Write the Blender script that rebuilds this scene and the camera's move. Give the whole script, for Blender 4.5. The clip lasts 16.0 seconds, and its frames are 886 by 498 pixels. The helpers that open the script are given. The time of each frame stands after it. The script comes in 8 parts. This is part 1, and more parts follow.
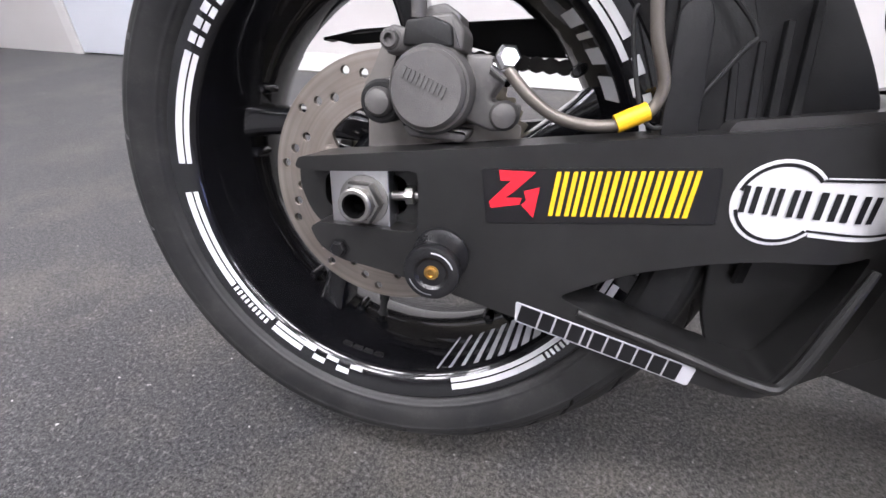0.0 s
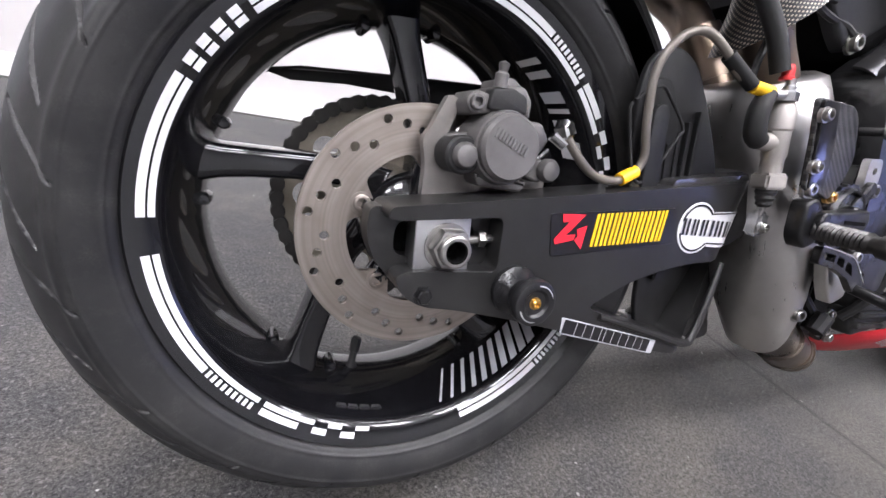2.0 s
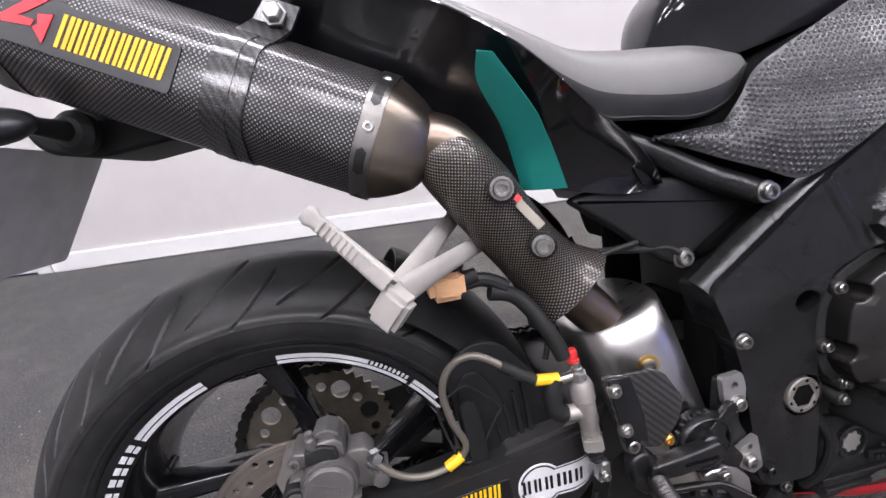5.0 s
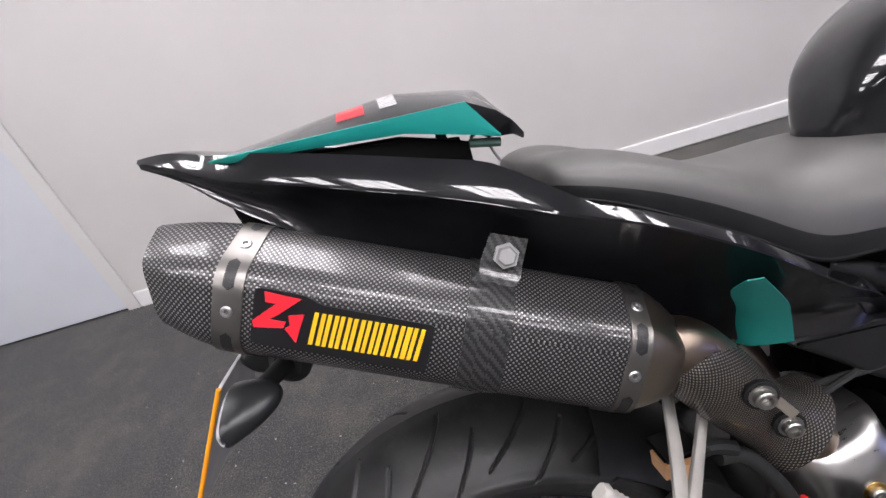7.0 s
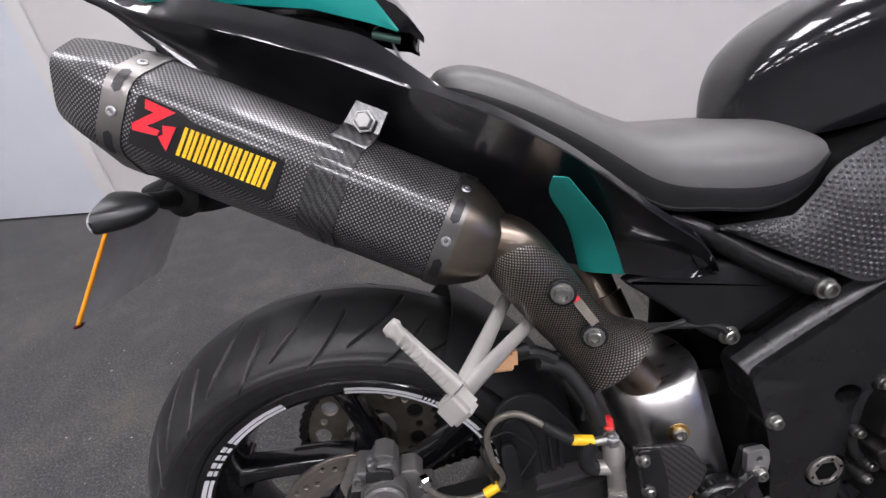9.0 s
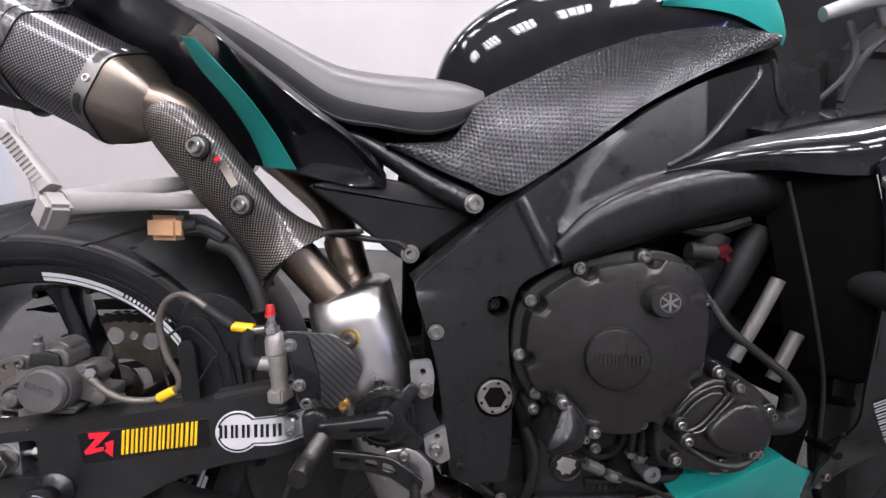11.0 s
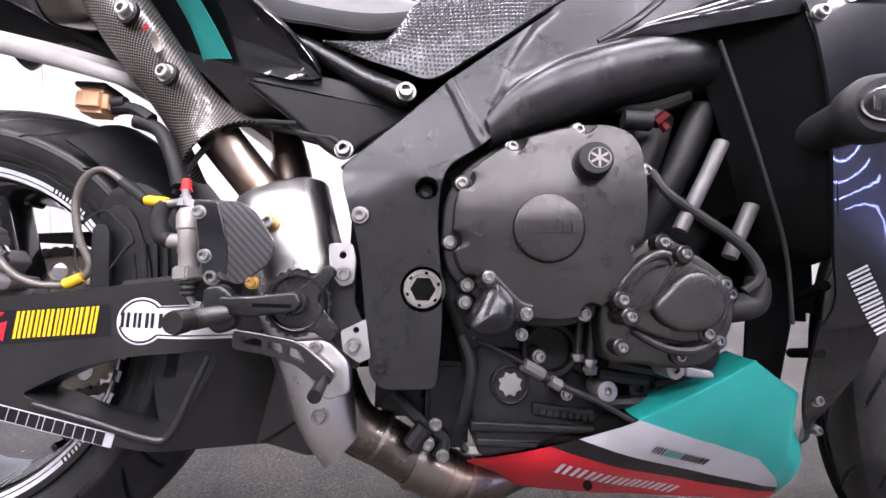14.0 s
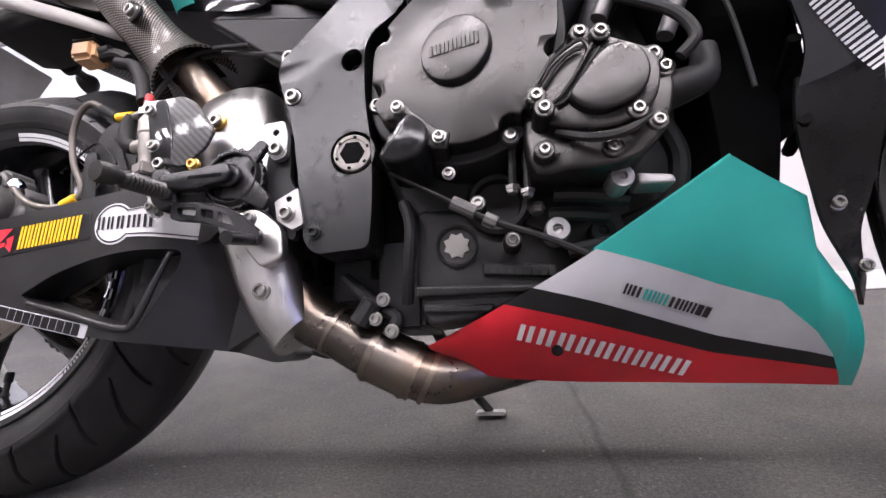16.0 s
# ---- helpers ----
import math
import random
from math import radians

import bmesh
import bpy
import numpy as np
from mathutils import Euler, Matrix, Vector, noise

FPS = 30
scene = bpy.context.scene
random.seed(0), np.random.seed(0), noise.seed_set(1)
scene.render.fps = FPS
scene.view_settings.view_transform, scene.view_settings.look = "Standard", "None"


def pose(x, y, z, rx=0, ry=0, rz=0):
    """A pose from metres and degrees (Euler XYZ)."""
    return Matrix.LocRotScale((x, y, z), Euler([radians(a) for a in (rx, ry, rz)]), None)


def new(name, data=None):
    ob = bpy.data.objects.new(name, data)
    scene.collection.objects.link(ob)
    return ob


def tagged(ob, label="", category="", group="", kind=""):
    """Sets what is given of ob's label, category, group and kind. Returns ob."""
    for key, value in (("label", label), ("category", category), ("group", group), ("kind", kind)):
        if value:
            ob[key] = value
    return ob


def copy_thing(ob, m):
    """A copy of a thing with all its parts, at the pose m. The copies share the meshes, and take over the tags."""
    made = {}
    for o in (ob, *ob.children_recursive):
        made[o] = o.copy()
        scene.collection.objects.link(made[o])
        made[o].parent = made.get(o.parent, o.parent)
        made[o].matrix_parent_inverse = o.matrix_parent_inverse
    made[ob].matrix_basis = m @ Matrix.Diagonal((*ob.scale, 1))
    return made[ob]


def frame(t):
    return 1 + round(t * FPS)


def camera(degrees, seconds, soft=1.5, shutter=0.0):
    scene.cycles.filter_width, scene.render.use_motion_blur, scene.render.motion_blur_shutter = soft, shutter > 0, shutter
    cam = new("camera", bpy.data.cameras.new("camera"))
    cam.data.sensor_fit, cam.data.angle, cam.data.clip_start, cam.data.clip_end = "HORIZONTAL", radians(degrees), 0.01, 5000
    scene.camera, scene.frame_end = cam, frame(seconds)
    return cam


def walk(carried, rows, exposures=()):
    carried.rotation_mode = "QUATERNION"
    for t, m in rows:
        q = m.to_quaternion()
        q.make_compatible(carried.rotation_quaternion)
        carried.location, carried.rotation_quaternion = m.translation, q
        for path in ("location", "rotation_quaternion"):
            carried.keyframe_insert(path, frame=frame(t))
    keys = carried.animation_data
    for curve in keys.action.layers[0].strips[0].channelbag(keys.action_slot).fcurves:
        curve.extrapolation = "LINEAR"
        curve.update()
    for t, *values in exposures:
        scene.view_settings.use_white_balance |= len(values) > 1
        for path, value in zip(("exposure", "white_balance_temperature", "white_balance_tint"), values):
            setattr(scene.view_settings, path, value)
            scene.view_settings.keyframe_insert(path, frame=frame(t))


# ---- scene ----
# The motorcycle stands on its side stand and leans to its left; the rows are in its own upright frame.
LEAN = -12.5
BIKE = pose(0, 0, 0.002, LEAN, 0, 0)
cam = camera(92.31, 16.0)
ROWS = [
    (0.0, 0.1239, -0.4420, 0.4056, 69.04, -3.39, 12.67),
    (0.5, 0.0204, -0.4627, 0.3786, 69.58, -5.89, 1.98),
    (1.0, -0.0713, -0.4443, 0.3728, 73.81, -5.55, -12.85),
    (1.5, -0.1362, -0.4332, 0.3723, 75.96, -7.61, -21.57),
    (2.0, -0.1387, -0.4439, 0.3962, 76.57, -7.63, -22.50),
    (2.5, -0.0913, -0.4755, 0.4318, 76.37, -6.09, -21.38),
    (3.0, -0.0004, -0.5052, 0.4694, 75.58, -3.28, -18.19),
    (3.2, 0.0611, -0.5086, 0.4897, 75.05, -1.46, -17.26),
    (5.3, 0.1349, -0.5580, 0.7571, 79.07, 10.00, -9.75),
    (5.5, 0.1194, -0.5517, 0.7837, 78.95, 12.15, -9.73),
    (6.0, 0.0629, -0.5354, 0.8391, 78.71, 14.80, -8.79),
    (6.5, 0.0155, -0.4732, 0.9092, 76.14, 15.72, -8.70),
    (7.0, 0.0221, -0.4577, 0.9732, 72.09, 16.41, -8.77),
    (7.5, 0.0273, -0.4512, 1.0133, 67.89, 15.39, -8.27),
    (8.0, 0.0212, -0.4645, 1.0168, 67.00, 13.57, -7.83),
    (8.5, 0.0295, -0.5012, 0.9475, 68.61, 10.18, -6.77),
    (9.0, 0.1227, -0.5511, 0.8641, 71.52, 4.95, -4.89),
    (9.5, 0.1914, -0.5933, 0.7855, 75.60, 1.15, -3.82),
    (10.0, 0.3036, -0.6315, 0.7178, 80.17, -1.61, -5.41),
    (10.2, 0.3441, -0.6422, 0.6935, 81.48, -2.70, -5.60),
    (12.3, 0.5420, -0.7237, 0.5548, 90.96, 1.20, -7.67),
    (12.5, 0.5481, -0.7191, 0.5461, 91.48, 1.35, -7.45),
    (13.0, 0.5619, -0.7087, 0.5220, 93.08, 0.64, -6.30),
    (13.5, 0.5703, -0.6794, 0.4610, 93.60, -0.81, -5.15),
    (14.0, 0.5772, -0.6643, 0.3989, 95.63, -2.29, -4.09),
    (14.5, 0.5906, -0.6325, 0.3720, 97.01, -2.60, -3.63),
    (15.0, 0.5921, -0.6138, 0.3127, 99.07, -1.12, -0.06),
    (15.5, 0.6646, -0.6252, 0.2229, 102.98, 2.51, 7.90),
    (16.0, 0.7417, -0.5979, 0.1844, 103.20, 2.15, 8.04),
]
EXPOSURES = [(0.0, 0.82, 6150, 18), (1.5, 0.86, 6150, 18), (2.5, 0.93, 6150, 18), (3.2, 0.94, 6150, 18), (5.5, 0.22, 6200, 20), (6.5, 0.03, 6350, 18), (7.5, -0.06, 6300, 17), (9.0, -0.05, 6200, 18), (10.2, 0.17, 6200, 19), (12.5, 0.38, 6150, 22), (13.2, 0.55, 6150, 23), (14.0, 1.11, 6150, 25), (14.5, 1.20, 6150, 26), (15.5, 1.18, 6250, 24), (16.0, 0.84, 6350, 23)]
walk(cam, [(t, BIKE @ pose(*p)) for t, *p in ROWS], EXPOSURES)
# ---- world and light ----
world = bpy.data.worlds.new("world")
scene.world = world
world.use_nodes = True
world.node_tree.nodes["Background"].inputs[0].default_value = (0.75, 0.82, 0.95, 1)
world.node_tree.nodes["Background"].inputs[1].default_value = 0.25


def panel_light(x, y, power):
    """Light of one louvred ceiling fitting; the fitting itself is built with the room."""
    data = bpy.data.lights.new("ceiling_light", "AREA")
    data.shape, data.size, data.size_y = "RECTANGLE", 0.54, 0.54
    data.energy, data.color = power, (1.0, 0.985, 0.96)
    lamp = new("ceiling_lamp", data)
    lamp.matrix_world = pose(x, y, 2.805)
    return lamp


FITTINGS = [(-2.64 + 0.95 * k, y) for y in (-2.5, -1.0, 0.95) for k in range(7)]
for fx, fy in FITTINGS:
    panel_light(fx, fy, 18.0)


# ---- materials ----
class Nodes:
    """Short hand for a node tree."""

    def __init__(self, name):
        self.mat = bpy.data.materials.new(name)
        self.mat.use_nodes = True
        self.tree = self.mat.node_tree
        self.bsdf = self.tree.nodes["Principled BSDF"]

    def add(self, kind, **inputs):
        node = self.tree.nodes.new(kind)
        for key, value in inputs.items():
            self.put(node, key.replace("_", " "), value)
        return node

    def put(self, node, key, value):
        if isinstance(value, bpy.types.NodeSocket):
            self.tree.links.new(value, node.inputs[key])
        else:
            node.inputs[key].default_value = value

    def math(self, op, a, b=0.0):
        node = self.tree.nodes.new("ShaderNodeMath")
        node.operation = op
        self.put(node, 0, a)
        self.put(node, 1, b)
        return node.outputs[0]

    def noise(self, scale, detail=4.0, rough=0.6, vector=None):
        node = self.add("ShaderNodeTexNoise", Scale=scale, Detail=detail, Roughness=rough)
        self.put(node, "Vector", vector or self.coord("Object"))
        return node.outputs["Fac"]

    def coord(self, which):
        return self.add("ShaderNodeTexCoord").outputs[which]

    def ramp(self, value, low, high, a, b):
        node = self.add("ShaderNodeMapRange", From_Min=low, From_Max=high, To_Min=a, To_Max=b)
        self.put(node, "Value", value)
        return node.outputs[0]

    def mix(self, fac, a, b):
        node = self.tree.nodes.new("ShaderNodeMix")
        node.data_type = "RGBA"
        self.put(node, 0, fac)
        for i, c in ((6, a), (7, b)):
            self.put(node, i, c if isinstance(c, bpy.types.NodeSocket) else (*c, 1))
        return node.outputs[2]

    def bump(self, height, strength, distance):
        node = self.add("ShaderNodeBump", Strength=strength, Distance=distance, Height=height)
        self.put(self.bsdf, "Normal", node.outputs[0])

    def set(self, **inputs):
        for key, value in inputs.items():
            self.put(self.bsdf, key.replace("_", " "), value)
        return self


def surface(name, color, rough=0.5, metal=0.0, coat=0.0, vary=0.15, scale=30.0, grain=900.0, bump=0.05, dust=0.0, spec=0.5, film=0.05):
    """A plain surface with variation at two scales: broad stains and fine grain."""
    n = Nodes(name)
    broad, fine = n.noise(scale, 5), n.noise(grain, 2)
    dark = tuple(c * (1 - vary) for c in color)
    light = tuple(min(1, c * (1 + vary) + 0.002 * vary) for c in color)
    col = n.mix(n.ramp(broad, 0.3, 0.7, 0, 1), dark, light)
    if dust:
        speck = n.math("MULTIPLY", n.ramp(fine, 0.45, 0.75, 0, 1), n.ramp(broad, 0.35, 0.7, 0.2, 1))
        col = n.mix(n.math("MULTIPLY", speck, dust), col, (0.22, 0.21, 0.20))
    n.set(Base_Color=col, Metallic=metal, Specular_IOR_Level=spec)
    n.set(Roughness=n.ramp(n.math("ADD", n.math("MULTIPLY", broad, 0.6), n.math("MULTIPLY", fine, 0.4)), 0.25, 0.75, max(0.02, rough * 0.9), min(1, rough * 1.13)))
    if coat:
        n.set(Coat_Weight=coat, Coat_Roughness=film)
    if bump:
        n.bump(fine, bump, 0.001)
    return n.mat


def carbon(name, cell, tint=(0.05, 0.05, 0.052), coat=0.6, diag=False):
    """Woven carbon: two tow directions that catch the light differently, in cells of real size."""
    n = Nodes(name)
    sep = n.add("ShaderNodeSeparateXYZ")
    n.put(sep, 0, n.coord("UV"))
    u, v = n.math("DIVIDE", sep.outputs[0], cell), n.math("DIVIDE", sep.outputs[1], cell)
    s = n.math("ADD", n.math("FLOOR", u), n.math("FLOOR", v))
    if diag:
        weave = n.math("LESS_THAN", n.math("FLOORED_MODULO", s, 4.0), 2.0)
    else:
        weave = n.math("LESS_THAN", n.math("FLOORED_MODULO", s, 2.0), 1.0)
    fu, fv = n.math("FRACT", u), n.math("FRACT", v)
    round_u = n.math("SINE", n.math("MULTIPLY", fu, math.pi))
    round_v = n.math("SINE", n.math("MULTIPLY", fv, math.pi))
    pad = n.math("MULTIPLY", round_u, round_v)
    broad = n.noise(25.0, 4)
    if diag:
        shade = n.math("MULTIPLY", weave, n.ramp(broad, 0.3, 0.7, 0.6, 1.0))
        relief = n.math("ADD", n.math("MULTIPLY", pad, 0.7), n.math("MULTIPLY", weave, 0.6))
    else:
        tow = n.math("MULTIPLY", weave, n.ramp(pad, 0.22, 0.62, 0, 1))
        shade = n.math("MULTIPLY", tow, n.ramp(broad, 0.3, 0.7, 0.7, 1.0))
        relief = tow
    n.set(Base_Color=n.mix(shade, (0.006, 0.006, 0.007), tint), Metallic=n.ramp(shade, 0, 1, 0.1, 0.8 if not diag else 0.3))
    n.set(Roughness=n.ramp(shade, 0, 1, 0.45, 0.30), Coat_Weight=coat, Coat_Roughness=0.10)
    n.bump(relief, 0.6, 0.0005)
    return n.mat


def brushed(name, color, rough, stretch=(6.0, 400.0, 6.0), scale=3.0, heat=0.0, metal=1.0):
    """Brushed or turned metal with streaks along one direction, and heat colour where it is asked for."""
    n = Nodes(name)
    mapping = n.add("ShaderNodeMapping")
    n.put(mapping, "Vector", n.coord("Object"))
    n.put(mapping, "Scale", stretch)
    streak = n.noise(scale, 5, 0.7, mapping.outputs[0])
    broad = n.noise(14.0, 5)
    col = n.mix(n.ramp(broad, 0.3, 0.7, 0, 1), tuple(c * 0.78 for c in color), color)
    if heat:
        tone = n.ramp(n.noise(7.0, 3), 0.42, 0.62, 0, heat)
        col = n.mix(tone, col, (0.30, 0.19, 0.10))
    n.set(Base_Color=col, Metallic=metal)
    n.set(Roughness=n.ramp(n.math("ADD", n.math("MULTIPLY", streak, 0.6), n.math("MULTIPLY", broad, 0.4)), 0.3, 0.7, rough * 0.7, rough * 1.35))
    n.bump(streak, 0.08, 0.0006)
    return n.mat


def carpet(name):
    n = Nodes(name)
    pos = n.coord("Object")
    fibre, loop, tread = n.noise(480.0, 3, 0.7, pos), n.noise(225.0, 4, 0.75, pos), n.noise(3.2, 5, 0.6, pos)
    lint, patch = n.noise(75.0, 2, 0.5, pos), n.noise(11.0, 6, 0.7, pos)
    grain = n.ramp(loop, 0.39, 0.61, 0, 1)
    clean = n.mix(grain, (0.011, 0.011, 0.012), (0.060, 0.059, 0.061))
    worn = n.mix(grain, (0.046, 0.042, 0.035), (0.138, 0.126, 0.107))
    side = n.add("ShaderNodeSeparateXYZ")
    n.put(side, 0, pos)
    path = n.ramp(n.math("ADD", side.outputs[0], n.math("MULTIPLY", tread, 0.8)), 0.0, 1.1, -0.15, 0.22)
    wear = n.math("MAXIMUM", n.math("ADD", path, n.math("ADD", n.ramp(tread, 0.44, 0.64, 0, 0.40), n.ramp(patch, 0.42, 0.66, 0, 0.35))), 0.0)
    col = n.mix(wear, clean, worn)
    tuft = n.noise(150.0, 3, 0.6, pos)
    col = n.mix(n.ramp(fibre, 0.55, 0.68, 0, 0.45), col, (0.25, 0.24, 0.226))
    col = n.mix(n.ramp(tuft, 0.57, 0.68, 0, 0.42), col, (0.22, 0.21, 0.20))
    col = n.mix(n.ramp(tuft, 0.32, 0.43, 0.5, 0), col, (0.012, 0.012, 0.012))
    col = n.mix(n.ramp(lint, 0.73, 0.77, 0, 0.8), col, (0.45, 0.44, 0.42))
    sep = n.add("ShaderNodeSeparateXYZ")
    n.put(sep, 0, pos)
    wob = n.math("MULTIPLY", n.math("SUBTRACT", patch, 0.5), 0.03)
    seam = n.math("ABSOLUTE", n.math("ADD", n.math("SUBTRACT", sep.outputs[0], 0.882), wob))
    col = n.mix(n.ramp(seam, 0.003, 0.009, 0.6, 0), col, (0.016, 0.015, 0.014))
    n.set(Base_Color=col, Roughness=0.95, Specular_IOR_Level=0.2, Sheen_Weight=0.15)
    n.bump(n.math("ADD", n.math("MULTIPLY", loop, 0.7), n.math("MULTIPLY", fibre, 0.5)), 0.6, 0.003)
    return n.mat


def rubber(name):
    n = Nodes(name)
    broad, fine, streak = n.noise(14.0, 5), n.noise(600.0, 3), n.noise(60.0, 4)
    col = n.mix(n.ramp(broad, 0.35, 0.7, 0, 1), (0.012, 0.012, 0.0125), (0.024, 0.0235, 0.023))
    col = n.mix(n.math("MULTIPLY", n.ramp(streak, 0.5, 0.75, 0, 0.4), n.ramp(fine, 0.4, 0.7, 0.2, 1)), col, (0.07, 0.067, 0.063))
    n.set(Base_Color=col, Roughness=n.ramp(broad, 0.3, 0.7, 0.36, 0.52), Specular_IOR_Level=0.38)
    n.bump(fine, 0.12, 0.0008)
    return n.mat


def plaster(name, color):
    n = Nodes(name)
    broad, fine = n.noise(1.3, 5), n.noise(160.0, 3)
    n.set(Base_Color=n.mix(n.ramp(broad, 0.3, 0.7, 0, 1), tuple(c * 0.94 for c in color), color), Roughness=0.62)
    n.bump(fine, 0.05, 0.001)
    return n.mat


def glow(name, color, strength):
    n = Nodes(name)
    n.set(Base_Color=(0.8, 0.8, 0.8, 1), Emission_Color=(*color, 1), Emission_Strength=strength)
    return n.mat


GLOSS = surface("black_gloss_paint", (0.006, 0.006, 0.0075), 0.30, coat=1.0, vary=0.3, bump=0.0, spec=0.12, film=0.018)
SATIN = surface("satin_black_metal", (0.042, 0.042, 0.043), 0.28, metal=0.8, vary=0.06, bump=0.05, grain=1500)
ARM = surface("satin_black_swingarm_paint", (0.015, 0.0148, 0.0145), 0.34, vary=0.2, bump=0.05, grain=1500, spec=0.42)
MATT = surface("matt_black_plastic", (0.010, 0.010, 0.0105), 0.48, vary=0.25, bump=0.15, grain=1200, spec=0.3)
ENGINE = surface("dark_painted_engine_case", (0.062, 0.060, 0.058), 0.28, metal=0.85, vary=0.06, bump=0.10, grain=1400)
CASE = surface("black_crankcase", (0.013, 0.013, 0.013), 0.5, vary=0.35, bump=0.12, grain=900, dust=0.06, spec=0.35)
# near black: the shade of recesses, gaps and hidden parts is put into this colour
DARK = surface("recess_shade_black", (0.003, 0.003, 0.003), 0.8, vary=0.4, bump=0.1, spec=0.06)
RIM = surface("black_gloss_rim_paint", (0.005, 0.005, 0.006), 0.22, coat=0.9, vary=0.3, bump=0.02, spec=0.25, film=0.03)
RUBBER = rubber("tyre_rubber")
SOFT = surface("black_rubber", (0.012, 0.012, 0.012), 0.6, vary=0.2, bump=0.1, spec=0.35)
VINYL = surface("black_seat_vinyl", (0.072, 0.069, 0.066), 0.40, vary=0.12, scale=8, dust=0.16, spec=0.8, grain=1100, bump=0.25)
TEAL = surface("teal_vinyl_wrap", (0.012, 0.34, 0.295), 0.34, coat=0.25, vary=0.06, scale=9, bump=0.02)
TEALSAT = surface("teal_satin_wrap", (0.010, 0.27, 0.235), 0.5, vary=0.06, scale=9, bump=0.03)
WHITE = surface("white_vinyl", (0.62, 0.62, 0.63), 0.4, vary=0.05, bump=0.02)
GREYWHITE = surface("pale_grey_vinyl", (0.44, 0.44, 0.46), 0.42, vary=0.06, bump=0.02)
RED = surface("red_vinyl", (0.50, 0.012, 0.022), 0.4, vary=0.08, bump=0.02)
REDBRIGHT = surface("bright_red_print", (0.78, 0.015, 0.03), 0.42, vary=0.05, bump=0.0)
YELLOW = surface("yellow_print", (0.86, 0.50, 0.008), 0.42, vary=0.05, bump=0.0)
AMBER = surface("orange_edge_band", (0.85, 0.33, 0.01), 0.4, vary=0.06, bump=0.0)
STICKER = surface("black_sticker", (0.006, 0.006, 0.007), 0.30, vary=0.1, bump=0.0)
ALU = brushed("brushed_aluminium", (0.62, 0.62, 0.63), 0.33)
CASTALU = surface("cast_aluminium", (0.37, 0.365, 0.36), 0.46, metal=0.85, vary=0.12, bump=0.25, grain=1600)
PALEALU = surface("pale_bead_blasted_aluminium", (0.36, 0.345, 0.32), 0.55, metal=0.05, vary=0.10, bump=0.15)
POLISHED = brushed("polished_aluminium_shield", (0.60, 0.59, 0.575), 0.32, stretch=(8.0, 60.0, 8.0))
STEEL = surface("zinc_plated_steel", (0.36, 0.352, 0.335), 0.36, metal=1.0, vary=0.15, bump=0.03)
CHROME = surface("chromed_steel", (0.75, 0.75, 0.75), 0.12, metal=1.0, vary=0.08, bump=0.0)
PIPE = brushed("smoke_grey_exhaust_pipe", (0.17, 0.152, 0.136), 0.30, stretch=(30, 30, 30), heat=0.35)
TITAN = brushed("titanium_pipe", (0.27, 0.235, 0.205), 0.34, stretch=(30, 30, 30), heat=0.45)
BANDSTEEL = brushed("grey_titanium_band", (0.24, 0.228, 0.215), 0.36, stretch=(20.0, 160.0, 160.0))
TITCONE = brushed("titanium_end_cone", (0.31, 0.285, 0.255), 0.36, stretch=(20.0, 160.0, 160.0), heat=0.25)
def turned(name, color, rough, centre_z):
    """Steel with fine circular wear round an axle at that height."""
    n = Nodes(name)
    sep = n.add("ShaderNodeSeparateXYZ")
    n.put(sep, 0, n.coord("Object"))
    dz = n.math("SUBTRACT", sep.outputs[2], centre_z)
    radius = n.math("SQRT", n.math("ADD", n.math("MULTIPLY", sep.outputs[0], sep.outputs[0]), n.math("MULTIPLY", dz, dz)))
    comb = n.add("ShaderNodeCombineXYZ")
    n.put(comb, 0, radius)
    groove, band_, broad = n.noise(1500.0, 3, 0.7, comb.outputs[0]), n.noise(160.0, 2, 0.5, comb.outputs[0]), n.noise(22.0, 5)
    col = n.mix(n.ramp(band_, 0.35, 0.65, 0, 1), tuple(c * 0.68 for c in color), color)
    col = n.mix(n.ramp(broad, 0.45, 0.75, 0, 0.5), col, (0.22, 0.18, 0.15))
    n.set(Base_Color=col, Metallic=0.9, Roughness=n.ramp(groove, 0.3, 0.7, rough * 0.75, rough * 1.3))
    n.bump(groove, 0.15, 0.0005)
    return n.mat


DISC = turned("brake_disc_steel", (0.40, 0.355, 0.315), 0.40, 0.32)
CALIPER = surface("grey_anodised_caliper", (0.125, 0.120, 0.116), 0.45, metal=0.35, vary=0.2, bump=0.2, dust=0.12)
CASTGREY = surface("grey_cast_cylinder", (0.22, 0.205, 0.19), 0.5, metal=0.6, vary=0.2, bump=0.35)
PALECAST = surface("pale_cast_cylinder", (0.36, 0.34, 0.315), 0.48, metal=0.6, vary=0.18, bump=0.3)
GOLD = brushed("gold_anodised_fork", (0.50, 0.25, 0.05), 0.28, stretch=(300, 300, 4))
CARBON = carbon("carbon_weave", 0.0021, tint=(0.33, 0.315, 0.31), coat=0.35)
CARBONSLOT = surface("carbon_in_slot", (0.012, 0.012, 0.012), 0.4, vary=0.5, grain=700, bump=0.3)
TWILL = carbon("carbon_twill", 0.0022, tint=(0.058, 0.056, 0.055), coat=0.7, diag=True)
GRIP = surface("studded_tank_grip", (0.034, 0.034, 0.036), 0.26, metal=0.30, vary=0.15, scale=18, bump=0.03)
CARPET = carpet("charcoal_carpet")
WALL = plaster("white_wall_paint", (0.62, 0.602, 0.588))
DARKWALL = plaster("grey_wall_paint", (0.56, 0.56, 0.57))
TRIM = plaster("white_gloss_trim", (0.86, 0.86, 0.85))
CASING = plaster("door_casing_paint", (0.70, 0.69, 0.675))
